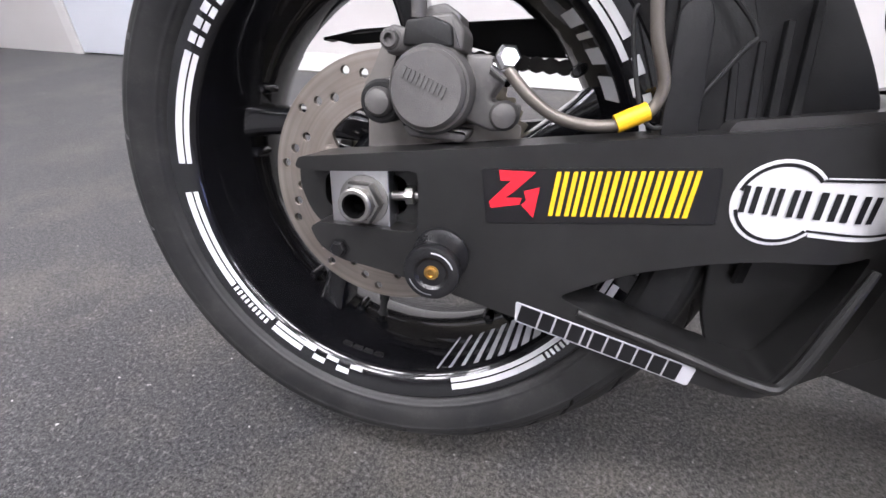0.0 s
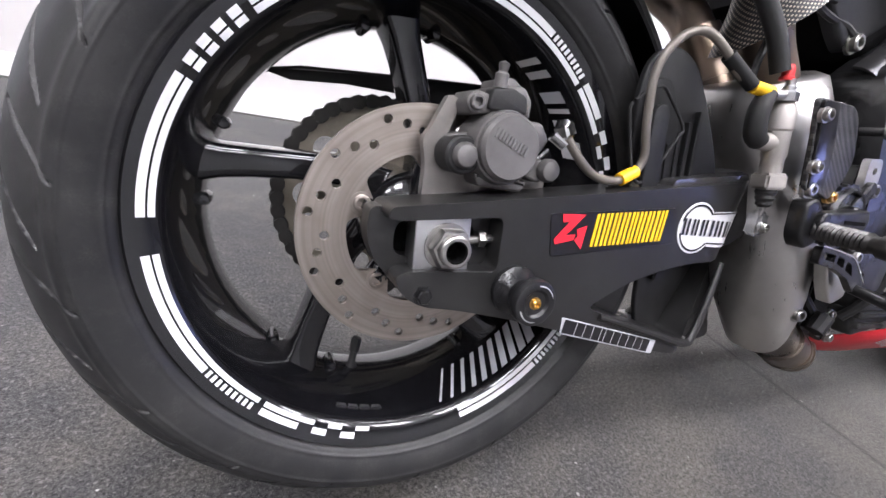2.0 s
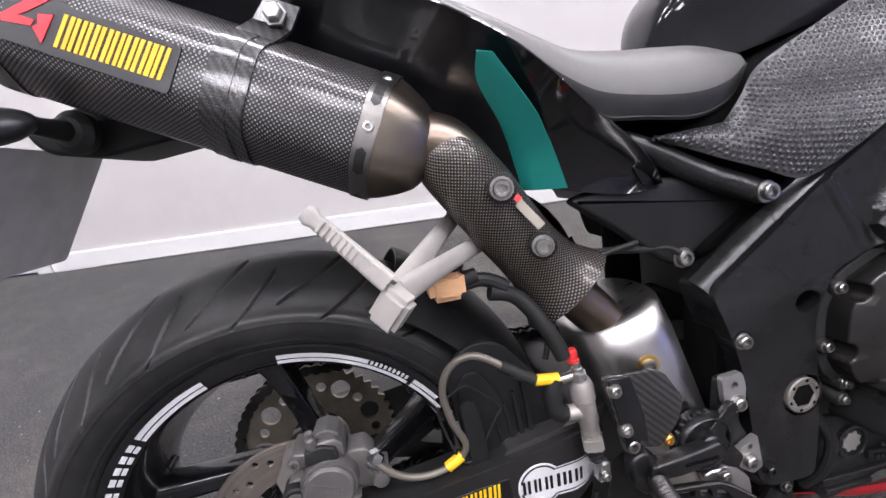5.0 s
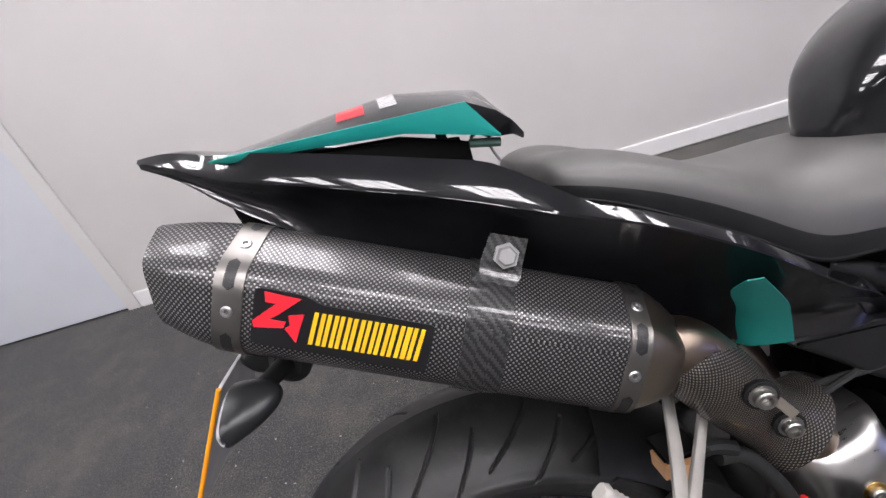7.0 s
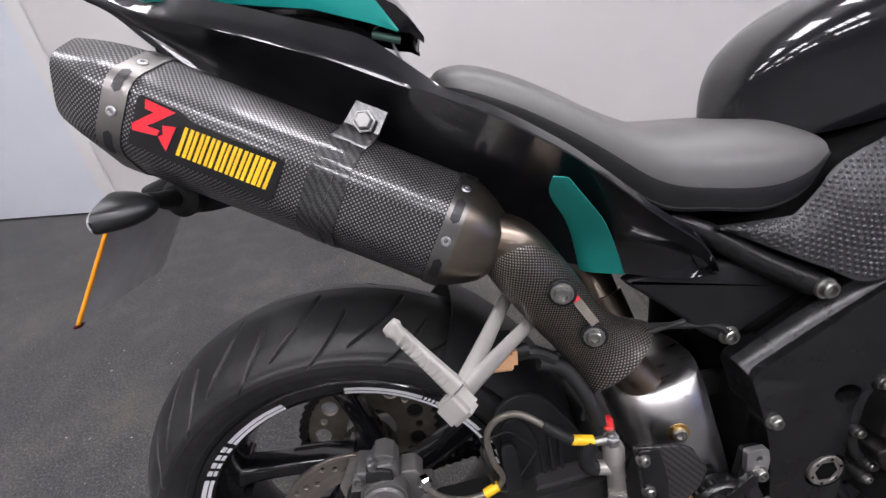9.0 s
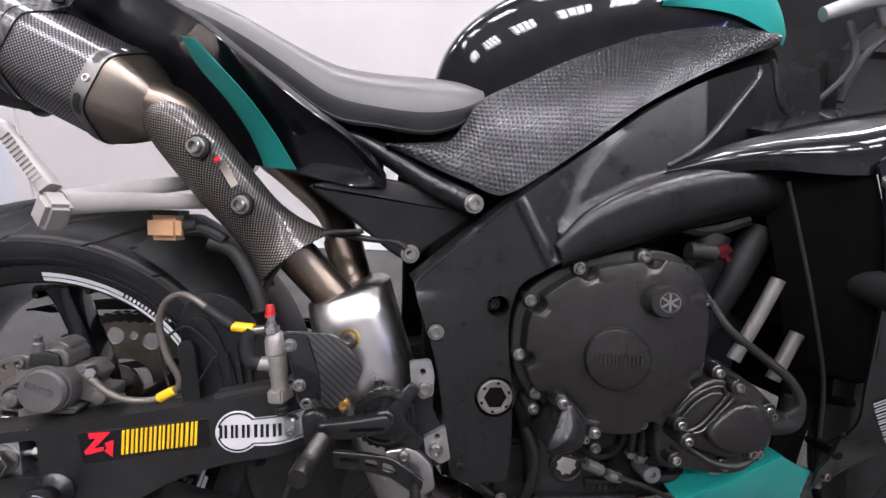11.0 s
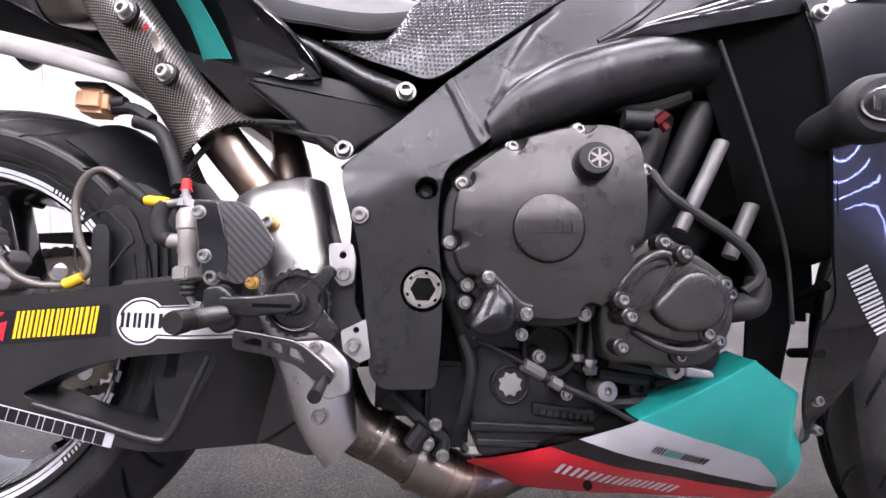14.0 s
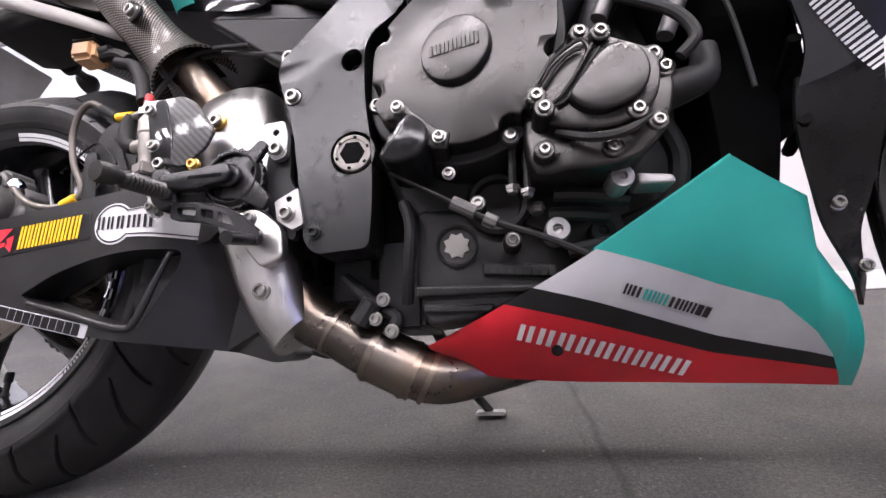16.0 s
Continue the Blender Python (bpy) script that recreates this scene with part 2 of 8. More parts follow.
DOORBLUE = plaster("cool_white_door_paint", (0.66, 0.69, 0.74))
CEILING = plaster("ceiling_dark_grey", (0.22, 0.22, 0.225))
DIFFUSER = glow("light_diffuser", (0.93, 0.96, 1.0), 1.5)
BLUETUBE = glow("blue_white_tube", (0.35, 0.42, 1.0), 14.0)
ORANGE = surface("cloudy_amber_plastic", (0.62, 0.36, 0.19), 0.4, vary=0.15, bump=0.02)
PLATEBACK = surface("grey_plate_back", (0.60, 0.60, 0.60), 0.5, vary=0.15, scale=20, bump=0.05)
REDCAP = surface("red_rubber_cap", (0.55, 0.02, 0.02), 0.45, vary=0.1)
PURPLE = surface("dark_red_anodised", (0.10, 0.008, 0.012), 0.3, metal=0.6, vary=0.1)
BRASS = surface("brass_fitting", (0.60, 0.38, 0.12), 0.3, metal=1.0, vary=0.15)
HOSE = brushed("braided_hose", (0.20, 0.18, 0.155), 0.42, stretch=(500, 500, 500), metal=0.5)
SOFTSHINE = surface("smooth_black_plastic", (0.014, 0.015, 0.016), 0.32, vary=0.15, bump=0.03)
CLEARLENS = surface("clear_lens_plastic", (0.45, 0.44, 0.46), 0.15, coat=0.5, vary=0.1, bump=0.0)
CLEAR = surface("smoked_lens", (0.05, 0.05, 0.055), 0.12, coat=0.6, vary=0.1, bump=0.0)


# ---- shape helpers ----
def catmull(pts, n=8, closed=False):
    """A smooth line through points of any size, n steps between each two."""
    p = [Vector(q) for q in pts]
    count, out = len(p), []
    for i in range(count if closed else count - 1):
        a, b, c, d = (p[(i + k) % count] if closed else p[min(max(i + k, 0), count - 1)] for k in (-1, 0, 1, 2))
        for s in range(n):
            t = s / n
            out.append(0.5 * ((2 * b) + (c - a) * t + (2 * a - 5 * b + 4 * c - d) * t * t + (3 * b - a - 3 * c + d) * t ** 3))
    if not closed:
        out.append(p[-1])
    return out


def rounded(pts, r, n=4):
    """A closed outline with its corners rounded off by r (a number, or one for each corner)."""
    p = [Vector((q[0], q[1])) for q in pts]
    out = []
    for i, c in enumerate(p):
        a, b = p[i - 1], p[(i + 1) % len(p)]
        rad = r[i] if isinstance(r, (list, tuple)) else r
        da, db = (a - c), (b - c)
        cut = min(rad, da.length * 0.48, db.length * 0.48)
        s, e = c + da.normalized() * cut, c + db.normalized() * cut
        for k in range(n + 1):
            t = k / n
            out.append((1 - t) ** 2 * s + 2 * t * (1 - t) * c + t * t * e)
    return out


def circle(cx, cz, r, n=24, squash=1.0):
    return [Vector((cx + r * math.cos(2 * math.pi * i / n), cz + squash * r * math.sin(2 * math.pi * i / n))) for i in range(n)]


def inset(pts, d):
    """The outline moved inwards by d."""
    n = len(pts)
    area = sum(pts[i - 1][0] * pts[i][1] - pts[i][0] * pts[i - 1][1] for i in range(n))
    side = 1 if area > 0 else -1
    out = []
    for i in range(n):
        a, b, c = pts[i - 1], pts[i], pts[(i + 1) % n]
        t = Vector((c[0] - a[0], c[1] - a[1]))
        t = t.normalized() if t.length > 1e-9 else Vector((1, 0))
        out.append(Vector((b[0] - side * t[1] * d, b[1] + side * t[0] * d)))
    return out


def flat(x, y, z):
    return Vector((x, y, z))


def slab(bm, pts, front, back, edge=0.003, steps=3, bend=None, dome=0.0, ease=0):
    """A plate seen from its right: an outline in x and z, thick from back to front in y, with its front edge rounded over."""
    bend = bend or flat
    rings = [(pts, back), (pts, front + edge)]
    for k in range(1, steps + 1):
        a = k / steps * math.pi / 2
        rings.append((inset(pts, edge * (1 - math.cos(a))), front + edge * (1 - math.sin(a))))
    if dome:
        c = sum((Vector(q) for q in rings[-1][0]), Vector((0, 0))) / len(pts)
        last = rings[-1][0]
        if ease:
            last = [sum((last[(i + k) % len(last)] for k in range(-ease, ease + 1)), Vector((0, 0))) / (2 * ease + 1) for i in range(len(last))]
        for f in (0.75, 0.45, 0.2) if not ease else (0.9, 0.8, 0.65, 0.5, 0.35, 0.2, 0.08):
            rings.append(([c + (q - c) * f for q in last], front - dome * (1 - f * f)))
    verts = [[bm.verts.new(bend(q[0], y, q[1])) for q in ring] for ring, y in rings]
    n = len(pts)
    for a, b in zip(verts, verts[1:]):
        for i in range(n):
            bm.faces.new((a[i - 1], a[i], b[i], b[i - 1]))
    bm.faces.new(verts[-1])
    bm.faces.new(list(reversed(verts[0])))
    return bm


def plate(bm, outer, holes, front, back, bevel=0.0, bend=None, steps=2, clamp=True):
    """A plate with real holes through it."""
    made = bmesh.new()
    edges = []
    for loop in (outer, *holes):
        vs = [made.verts.new((q[0], front, q[1])) for q in loop]
        edges += [made.edges.new((vs[i - 1], vs[i])) for i in range(len(vs))]
    bmesh.ops.triangle_fill(made, use_beauty=True, use_dissolve=False, edges=edges, normal=(0, -1, 0))
    rim = [e for e in made.edges if len(e.link_faces) == 1]
    top = list(made.faces)
    moved = bmesh.ops.extrude_face_region(made, geom=top)["geom"]
    for v in moved:
        if isinstance(v, bmesh.types.BMVert):
            v.co.y = back
    bmesh.ops.recalc_face_normals(made, faces=list(made.faces))
    if bevel:
        sharp = [e for e in made.edges if len(e.link_faces) == 2 and e.calc_face_angle(0) > 0.9 and e.verts[0].co.y == e.verts[1].co.y]
        bmesh.ops.bevel(made, geom=sharp, offset=bevel, segments=steps, affect="EDGES", clamp_overlap=clamp)
    if bend:
        for v in made.verts:
            v.co = bend(*v.co)
    return merge(bm, made)


def merge(bm, other):
    mesh = bpy.data.meshes.new("tmp")
    other.to_mesh(mesh)
    other.free()
    bm.from_mesh(mesh)
    bpy.data.meshes.remove(mesh)
    return bm


def aim(origin, way, spin=(0, 0, 1)):
    """A frame whose z points along way."""
    z = Vector(way).normalized()
    x = Vector(spin).cross(z)
    if x.length < 1e-4:
        x = Vector((1, 0, 0)).cross(z)
    x.normalize()
    y = z.cross(x)
    m = Matrix((x, y, z)).transposed().to_4x4()
    return Matrix.Translation(Vector(origin)) @ m


OUT = (0, -1, 0)


def lathe(bm, prof, m, seg=24, a0=0.0, a1=360.0, closed=False, caps=True):
    """A turned body: prof holds (radius, height) along the axis of the frame m."""
    whole = abs(a1 - a0 - 360) < 1e-6
    steps = seg if whole else seg + 1
    rings = []
    for r, h in prof:
        ring = []
        for i in range(steps):
            a = radians(a0 + (a1 - a0) * i / seg)
            ring.append(bm.verts.new(m @ Vector((r * math.cos(a), r * math.sin(a), h))))
        rings.append(ring)
    pairs = list(zip(rings, rings[1:])) + ([(rings[-1], rings[0])] if closed else [])
    for a, b in pairs:
        for i in range(steps if whole else steps - 1):
            j = (i + 1) % steps
            bm.faces.new((a[i], a[j], b[j], b[i]))
    if whole and caps and not closed:
        if prof[0][0] > 1e-6:
            bm.faces.new(list(reversed(rings[0])))
        if prof[-1][0] > 1e-6:
            bm.faces.new(rings[-1])
    return bm


def tube(bm, pts, r, seg=12, n=8, smooth=True, caps=True, squash=1.0):
    """A round bar, pipe or cable along a line; r is one radius or one for each point."""
    line = catmull(pts, n) if smooth else [Vector(p) for p in pts]
    rr = [r] * len(pts) if isinstance(r, (int, float)) else list(r)
    radii = []
    for i in range(len(line)):
        f = i / max(1, len(line) - 1) * (len(rr) - 1)
        k = min(int(f), len(rr) - 2)
        radii.append(rr[k] + (rr[k + 1] - rr[k]) * (f - k))
    uv = bm.loops.layers.uv.verify()
    side, rings, run = None, [], [0.0]
    for i, p in enumerate(line):
        t = (line[min(i + 1, len(line) - 1)] - line[max(i - 1, 0)]).normalized()
        if side is None:
            side = Vector((0, 1, 0)).cross(t)
            if side.length < 0.1:
                side = Vector((1, 0, 0)).cross(t)
        side = (side - t * side.dot(t)).normalized()
        other = t.cross(side)
        rings.append([bm.verts.new(p + radii[i] * (math.cos(2 * math.pi * k / seg) * side + squash * math.sin(2 * math.pi * k / seg) * other)) for k in range(seg)])
        if i:
            run.append(run[-1] + (p - line[i - 1]).length)
    for i in range(len(rings) - 1):
        for k in range(seg):
            j = (k + 1) % seg
            f = bm.faces.new((rings[i][k], rings[i][j], rings[i + 1][j], rings[i + 1][k]))
            w = 2 * math.pi * radii[i] / seg
            for loop, (a, b) in zip(f.loops, ((k, i), (k + 1, i), (k + 1, i + 1), (k, i + 1))):
                loop[uv].uv = (a * w, run[b])
    if caps:
        bm.faces.new(list(reversed(rings[0])))
        bm.faces.new(rings[-1])
    return bm


def skin(bm, rows, closed=False, caps=False, thick=0.0):
    """A surface through rows of points, with its true lengths as texture coordinates."""
    uv = bm.loops.layers.uv.verify()
    grid = [[bm.verts.new(Vector(p)) for p in row] for row in rows]
    m = len(rows[0])
    su = [0.0]
    mid = rows[len(rows) // 2]
    for k in range(1, m + 1):
        su.append(su[-1] + (Vector(mid[k % m]) - Vector(mid[k - 1])).length)
    sv = [0.0]
    for i in range(1, len(rows)):
        sv.append(sv[-1] + (Vector(rows[i][m // 2]) - Vector(rows[i - 1][m // 2])).length)
    for i in range(len(rows) - 1):
        for k in range(m if closed else m - 1):
            j = (k + 1) % m
            f = bm.faces.new((grid[i][k], grid[i][j], grid[i + 1][j], grid[i + 1][k]))
            for loop, (a, b) in zip(f.loops, ((k, i), (k + 1, i), (k + 1, i + 1), (k, i + 1))):
                loop[uv].uv = (su[a], sv[b])
    if caps:
        bm.faces.new(list(reversed(grid[0])))
        bm.faces.new(grid[-1])
    if thick:
        bmesh.ops.recalc_face_normals(bm, faces=list(bm.faces))
        bmesh.ops.solidify(bm, geom=list(bm.faces), thickness=thick)
    return bm


def box(bm, lo, hi, bevel=0.0, m=None):
    made = bmesh.new()
    bmesh.ops.create_cube(made, size=1.0)
    for v in made.verts:
        v.co = Vector([(lo[k] + hi[k]) / 2 + v.co[k] * (hi[k] - lo[k]) for k in range(3)])
    if bevel:
        bmesh.ops.bevel(made, geom=list(made.edges), offset=bevel, segments=2, affect="EDGES", clamp_overlap=True)
    if m is not None:
        bmesh.ops.transform(made, matrix=m, verts=list(made.verts))
    return merge(bm, made)


def part(name, bm, material, parent=None, label="", sharp=35, flip=True):
    """Links a bmesh as one mesh object under a thing or a part."""
    if flip:
        bmesh.ops.recalc_face_normals(bm, faces=list(bm.faces))
    mesh = bpy.data.meshes.new(name)
    bm.to_mesh(mesh)
    bm.free()
    for mat in material if isinstance(material, (list, tuple)) else [material]:
        mesh.materials.append(mat)
    mesh.polygons.foreach_set("use_smooth", [True] * len(mesh.polygons))
    mesh.set_sharp_from_angle(angle=radians(sharp))
    ob = new(name, mesh)
    ob.parent = parent
    return tagged(ob, label)


def thing(name, label, category, kind="", group="", matrix=None):
    ob = new(name)
    ob.empty_display_size = 0.1
    if matrix is not None:
        ob.matrix_world = matrix
    return tagged(ob, label, category, group, kind)


def nb():
    return bmesh.new()


def paired(widths, gap):
    """Two slim bars for each wide letter, one for each narrow one, as starts and widths."""
    x, out, wide = 0.0, [], max(widths) * 0.7
    for w in widths:
        out += [(x, w * 0.36), (x + w * 0.62, w * 0.36)] if w > wide else [(x, w)]
        x += w + gap
    return out


def bars(bm, start, right, up, widths, height, gap, slant=0.15, lift=0.0005, whole=False):
    """Lettering as plain upright bars, one for each letter, lying on a face spanned by right and up."""
    r, u = Vector(right).normalized(), Vector(up).normalized()
    n = r.cross(u).normalized()
    for x, w in [(sum(widths[:i]) + gap * i, w) for i, w in enumerate(widths)] if whole else paired(widths, gap):
        quad = [(x, 0), (x + w, 0), (x + w + slant * height, height), (x + slant * height, height)]
        outer = [Vector(start) + r * a + u * b for a, b in quad]
        top = [bm.verts.new(p + n * lift) for p in outer]
        low = [bm.verts.new(p - n * 0.0002) for p in outer]
        bm.faces.new(top)
        for i in range(4):
            bm.faces.new((low[i - 1], low[i], top[i], top[i - 1]))
    return bm


_bolts = {}


def bolt(name, at, r, parent, way=OUT, material=None, hexagon=False, height=None, label=""):
    """A cap bolt with a socket, or a hexagon head; alike ones share their mesh."""
    material = material or STEEL
    h = height or r * 0.9
    key = (round(r, 5), hexagon, round(h, 5), material.name)
    if key not in _bolts:
        bm = nb()
        if hexagon:
            lathe(bm, [(r * 1.35, -0.003), (r * 1.35, 0.0008), (r * 1.05, 0.0008), (r * 1.02, h * 0.8), (r * 0.85, h), (r * 0.3, h), (0.0, h)], Matrix(), 6)
        else:
            lathe(bm, [(r * 1.3, -0.003), (r * 1.3, 0.0006), (r, 0.0008), (r, h * 0.8), (r * 0.86, h), (r * 0.56, h), (r * 0.52, h * 0.35), (0.0, h * 0.3)], Matrix(), 14)
        probe = part(name, bm, material, parent)
        _bolts[key] = probe.data
        probe.matrix_basis = aim(at, way)
        return tagged(probe, label)
    ob = new(name, _bolts[key])
    ob.parent = parent
    ob.matrix_basis = aim(at, way)
    return tagged(ob, label)


def bars_on(bm, place, widths, height, gap, slant=0.0):
    """Lettering as plain bars that follow a curved skin; place(a, b) gives its point a along and b up."""
    for x, w in paired(widths, gap):
        for k in range(3):
            quad = []
            for a, b in ((k / 3, 0), ((k + 1) / 3, 0), ((k + 1) / 3, 1), (k / 3, 1)):
                quad.append(bm.verts.new(place(x + a * w + slant * height * b, b * height)))
            bm.faces.new(quad)
    return bm


# ---- the room ----
FLOOR_X, FLOOR_Y = (-4.6, 6.0), (-4.6, 3.2)
part("floor", box(nb(), (FLOOR_X[0], FLOOR_Y[0], -0.12), (FLOOR_X[1], FLOOR_Y[1], 0.0)), CARPET, label="charcoal grey looped carpet, worn and dusty").matrix_world = Matrix()
tagged(bpy.data.objects["floor"], kind="structure", category="floor")

# The long wall behind the motorcycle runs slightly askew to it.
WALL_Y, SKEW = 1.975, math.degrees(math.atan(-0.062))
WALLM = Matrix.Translation((0, WALL_Y, 0)) @ pose(0, 0, 0, 0, 0, SKEW)
DOOR_X = (-2.95, -1.625)
wall = part("wall_north", box(box(box(nb(), (DOOR_X[1], 0, 0), (6.4, 0.12, 2.85)), (-5.0, 0, 0), (DOOR_X[0], 0.12, 2.85)), (DOOR_X[0], 0, 2.08), (DOOR_X[1], 0.12, 2.85)), WALL,
            label="smooth white painted wall behind the motorcycle")
wall.matrix_world = WALLM
tagged(wall, kind="structure", category="wall")
skirt = part("baseboard", box(nb(), (DOOR_X[1] + 0.07, -0.018, 0.0), (6.4, -0.002, 0.098), 0.004), TRIM, label="white painted skirting board along the wall")
skirt.matrix_world = WALLM
tagged(skirt, kind="structure", category="skirting")
lip = part("trim", box(nb(), (DOOR_X[1] + 0.30, -0.026, 0.0), (6.4, -0.018, 0.007), 0.001), STEEL, label="thin metal carpet edging along the skirting")
lip.matrix_world = WALLM
tagged(lip, kind="structure", category="edging")
door = thing("door_1", "cool white flush door in a white frame, closed", "door", "structure", matrix=WALLM)
part("door_leaf", box(nb(), (DOOR_X[0] + 0.012, -0.004, 0.012), (DOOR_X[1] - 0.012, 0.04, 2.06), 0.002), DOORBLUE, door)
for x0, x1 in ((DOOR_X[1] - 0.01, DOOR_X[1] + 0.065), (DOOR_X[0] - 0.065, DOOR_X[0] + 0.01)):
    part("door_frame", box(nb(), (x0, -0.016, 0.0), (x1, -0.001, 2.14), 0.003), CASING, door)
part("door_frame", box(nb(), (DOOR_X[0] - 0.065, -0.016, 2.07), (DOOR_X[1] + 0.065, -0.0012, 2.14), 0.003), CASING, door)
for name, lo, hi in (("wall_south", (-4.7, -4.7, 0), (6.1, -4.6, 2.85)), ("wall_west", (-4.7, -4.6, 0), (-4.6, 3.3, 2.85)), ("wall_east", (6.0, -4.6, 0), (6.1, 3.2, 2.85))):
    dark = name == "wall_south"
    tagged(part(name, box(nb(), lo, hi), DARKWALL if dark else WALL, label="plain grey painted wall" if dark else "plain white painted wall"), kind="structure", category="wall")
tagged(part("ceiling", box(nb(), (-4.7, -4.7, 2.85), (6.1, 3.3, 2.95)), CEILING, label="plain dark grey ceiling"), kind="structure", category="ceiling")


def ceiling_fitting(x, y):
    t = thing("ceiling_light", "white louvred ceiling light with long blades", "ceiling light", group="ceiling lights", matrix=pose(x, y, 2.85))
    rim = nb()
    for lo, hi in (((-0.30, -0.30, -0.10), (0.30, -0.282, 0.0)), ((-0.30, 0.282, -0.10), (0.30, 0.30, 0.0)), ((-0.30, -0.281, -0.10), (-0.282, 0.281, 0.0)), ((0.282, -0.281, -0.10), (0.30, 0.281, 0.0))):
        box(rim, lo, hi, 0.002)
    part("frame", rim, TRIM, t)
    part("diffuser", box(nb(), (-0.28, -0.28, -0.035), (0.28, 0.28, -0.010), 0.003), DIFFUSER, t)
    for v in (-0.14, 0.0, 0.14):
        part("blade", box(nb(), (v - 0.011, -0.28, -0.080), (v + 0.011, 0.28, -0.052), 0.002), TRIM, t)
    return t


def wall_tube(y):
    """An upright tube light on the wall behind the camera; the bodywork mirrors it."""
    t = thing("wall_light", "slim upright blue-white tube light on the white wall", "wall light", group="upright wall lights", matrix=pose(6.0, y, 0.7, 0, 0, 90))
    part("housing", box(nb(), (-0.045, 0.001, 0.0), (0.045, 0.035, 1.1), 0.006), TRIM, t)
    part("tube", lathe(nb(), [(0.0, 0.03), (0.018, 0.035), (0.018, 1.065), (0.0, 1.07)], pose(0, 0.056, 0), 14), BLUETUBE, t)
    return t


first = wall_tube(-2.8)
for k in range(1, 4):
    copy_thing(first, pose(6.0, -2.8 - 0.5 * k, 0.7, 0, 0, 90))
first = ceiling_fitting(*FITTINGS[0])
for fx, fy in FITTINGS[1:]:
    copy_thing(first, pose(fx, fy, 2.85))


# ---- the motorcycle ----
bike = thing("motorcycle", "black and teal sports motorcycle leaning on its side stand", "motorcycle", matrix=BIKE)
AXLE = Vector((0, 0, 0.32))
HUB = aim(AXLE, OUT)


def tyre_mesh(radius, half, bead, grooves, seg=1300, fine=16):
    """A tyre with its tread grooves cut into the carcass."""
    prof = catmull([(bead - 0.004, half * 0.80), (bead + 0.004, half * 0.90), (bead + 0.02, half * 0.985), (bead + 0.036, half * 1.0), (radius - 0.046, half * 0.90),
                    (radius - 0.029, half * 0.72), (radius - 0.0135, half * 0.47), (radius - 0.0038, half * 0.235), (radius, 0)], fine)
    prof = prof + [Vector((p[0], -p[1])) for p in reversed(prof[:-1])]
    r = np.array([p[0] for p in prof])
    h = np.array([p[1] for p in prof])
    run = np.concatenate([[0], np.cumsum(np.hypot(np.diff(r), np.diff(h)))])
    run -= run[len(run) // 2]
    nr = np.gradient(h)
    nh = -np.gradient(r)
    size = np.hypot(nr, nh)
    nr, nh = -nr / size, -nh / size
    ang = np.arange(seg) * 2 * math.pi / seg
    A, S = np.meshgrid(ang, run, indexing="ij")
    cut = np.zeros_like(A)
    for pitch, shift, s0, s1, sweep, curve, width in grooves:
        f = np.clip((S - s0) / (s1 - s0), 0, 1)
        line = shift + sweep * f + curve * f * f
        gap = np.abs((A - line + pitch / 2) % pitch - pitch / 2) * radius
        end = np.minimum((S - s0) / (s1 - s0), 1 - (S - s0) / (s1 - s0))
        w = width * np.clip(end * 8, 0, 1) ** 0.5
        cut = np.maximum(cut, np.where(end > 0, 0.0038 * np.clip((w - gap) / 0.0016 + 0.5, 0, 1), 0.0))
    ring = sum(np.exp(-((r - bead - d) / 0.0011) ** 2) for d in (0.0075, 0.0300)) * (np.abs(h) > half * 0.6)
    cut = cut - 0.0007 * ring[None, :]
    R = r[None, :] - nr[None, :] * cut
    H = h[None, :] - nh[None, :] * cut
    pts = np.stack([R * np.cos(A), R * np.sin(A), H], -1).reshape(-1, 3)
    k = len(run)
    i, j = np.meshgrid(np.arange(seg), np.arange(k - 1), indexing="ij")
    i2 = (i + 1) % seg
    faces = np.stack([i * k + j, i2 * k + j, i2 * k + j + 1, i * k + j + 1], -1).reshape(-1, 4)
    mesh = bpy.data.meshes.new("tyre")
    mesh.from_pydata(pts.tolist(), [], faces.tolist())
    bm = nb()
    bm.from_mesh(mesh)
    bpy.data.meshes.remove(mesh)
    return bm


def barrel(bm, a0, a1, r0, h0, r1, h1, steps=10, lift=0.0006, skew=0.0, back=0.0):
    """A film that lies on the turned surface of a rim between two radii and depths."""
    n = Vector((-(h1 - h0), (r1 - r0))).normalized()
    if n[1] < 0:
        n = -n
    rows = []
    for k in range(steps + 1):
        row = []
        for (r, h), sk in (((r0, h0), 0.0), ((r1, h1), skew)):
            a = radians(a0 + sk + (a1 - a0) * k / steps)
            rr, hh = r + n[0] * lift, h + n[1] * lift
            row.append(HUB @ Vector((rr * math.cos(a), rr * math.sin(a), hh)))
        rows.append(row)
    return skin(bm, rows)


PITCH = 2 * math.pi / 18
GROOVES = [(PITCH, 0.0, 0.012, 0.098, 0.22, 0.16, 0.0026), (PITCH, PITCH / 2, 0.045, 0.118, 0.16, 0.10, 0.0021),
           (PITCH, 0.1, -0.098, -0.012, -0.38, 0.16, 0.0026), (PITCH, 0.1 + PITCH / 2, -0.118, -0.045, -0.26, 0.10, 0.0021)]

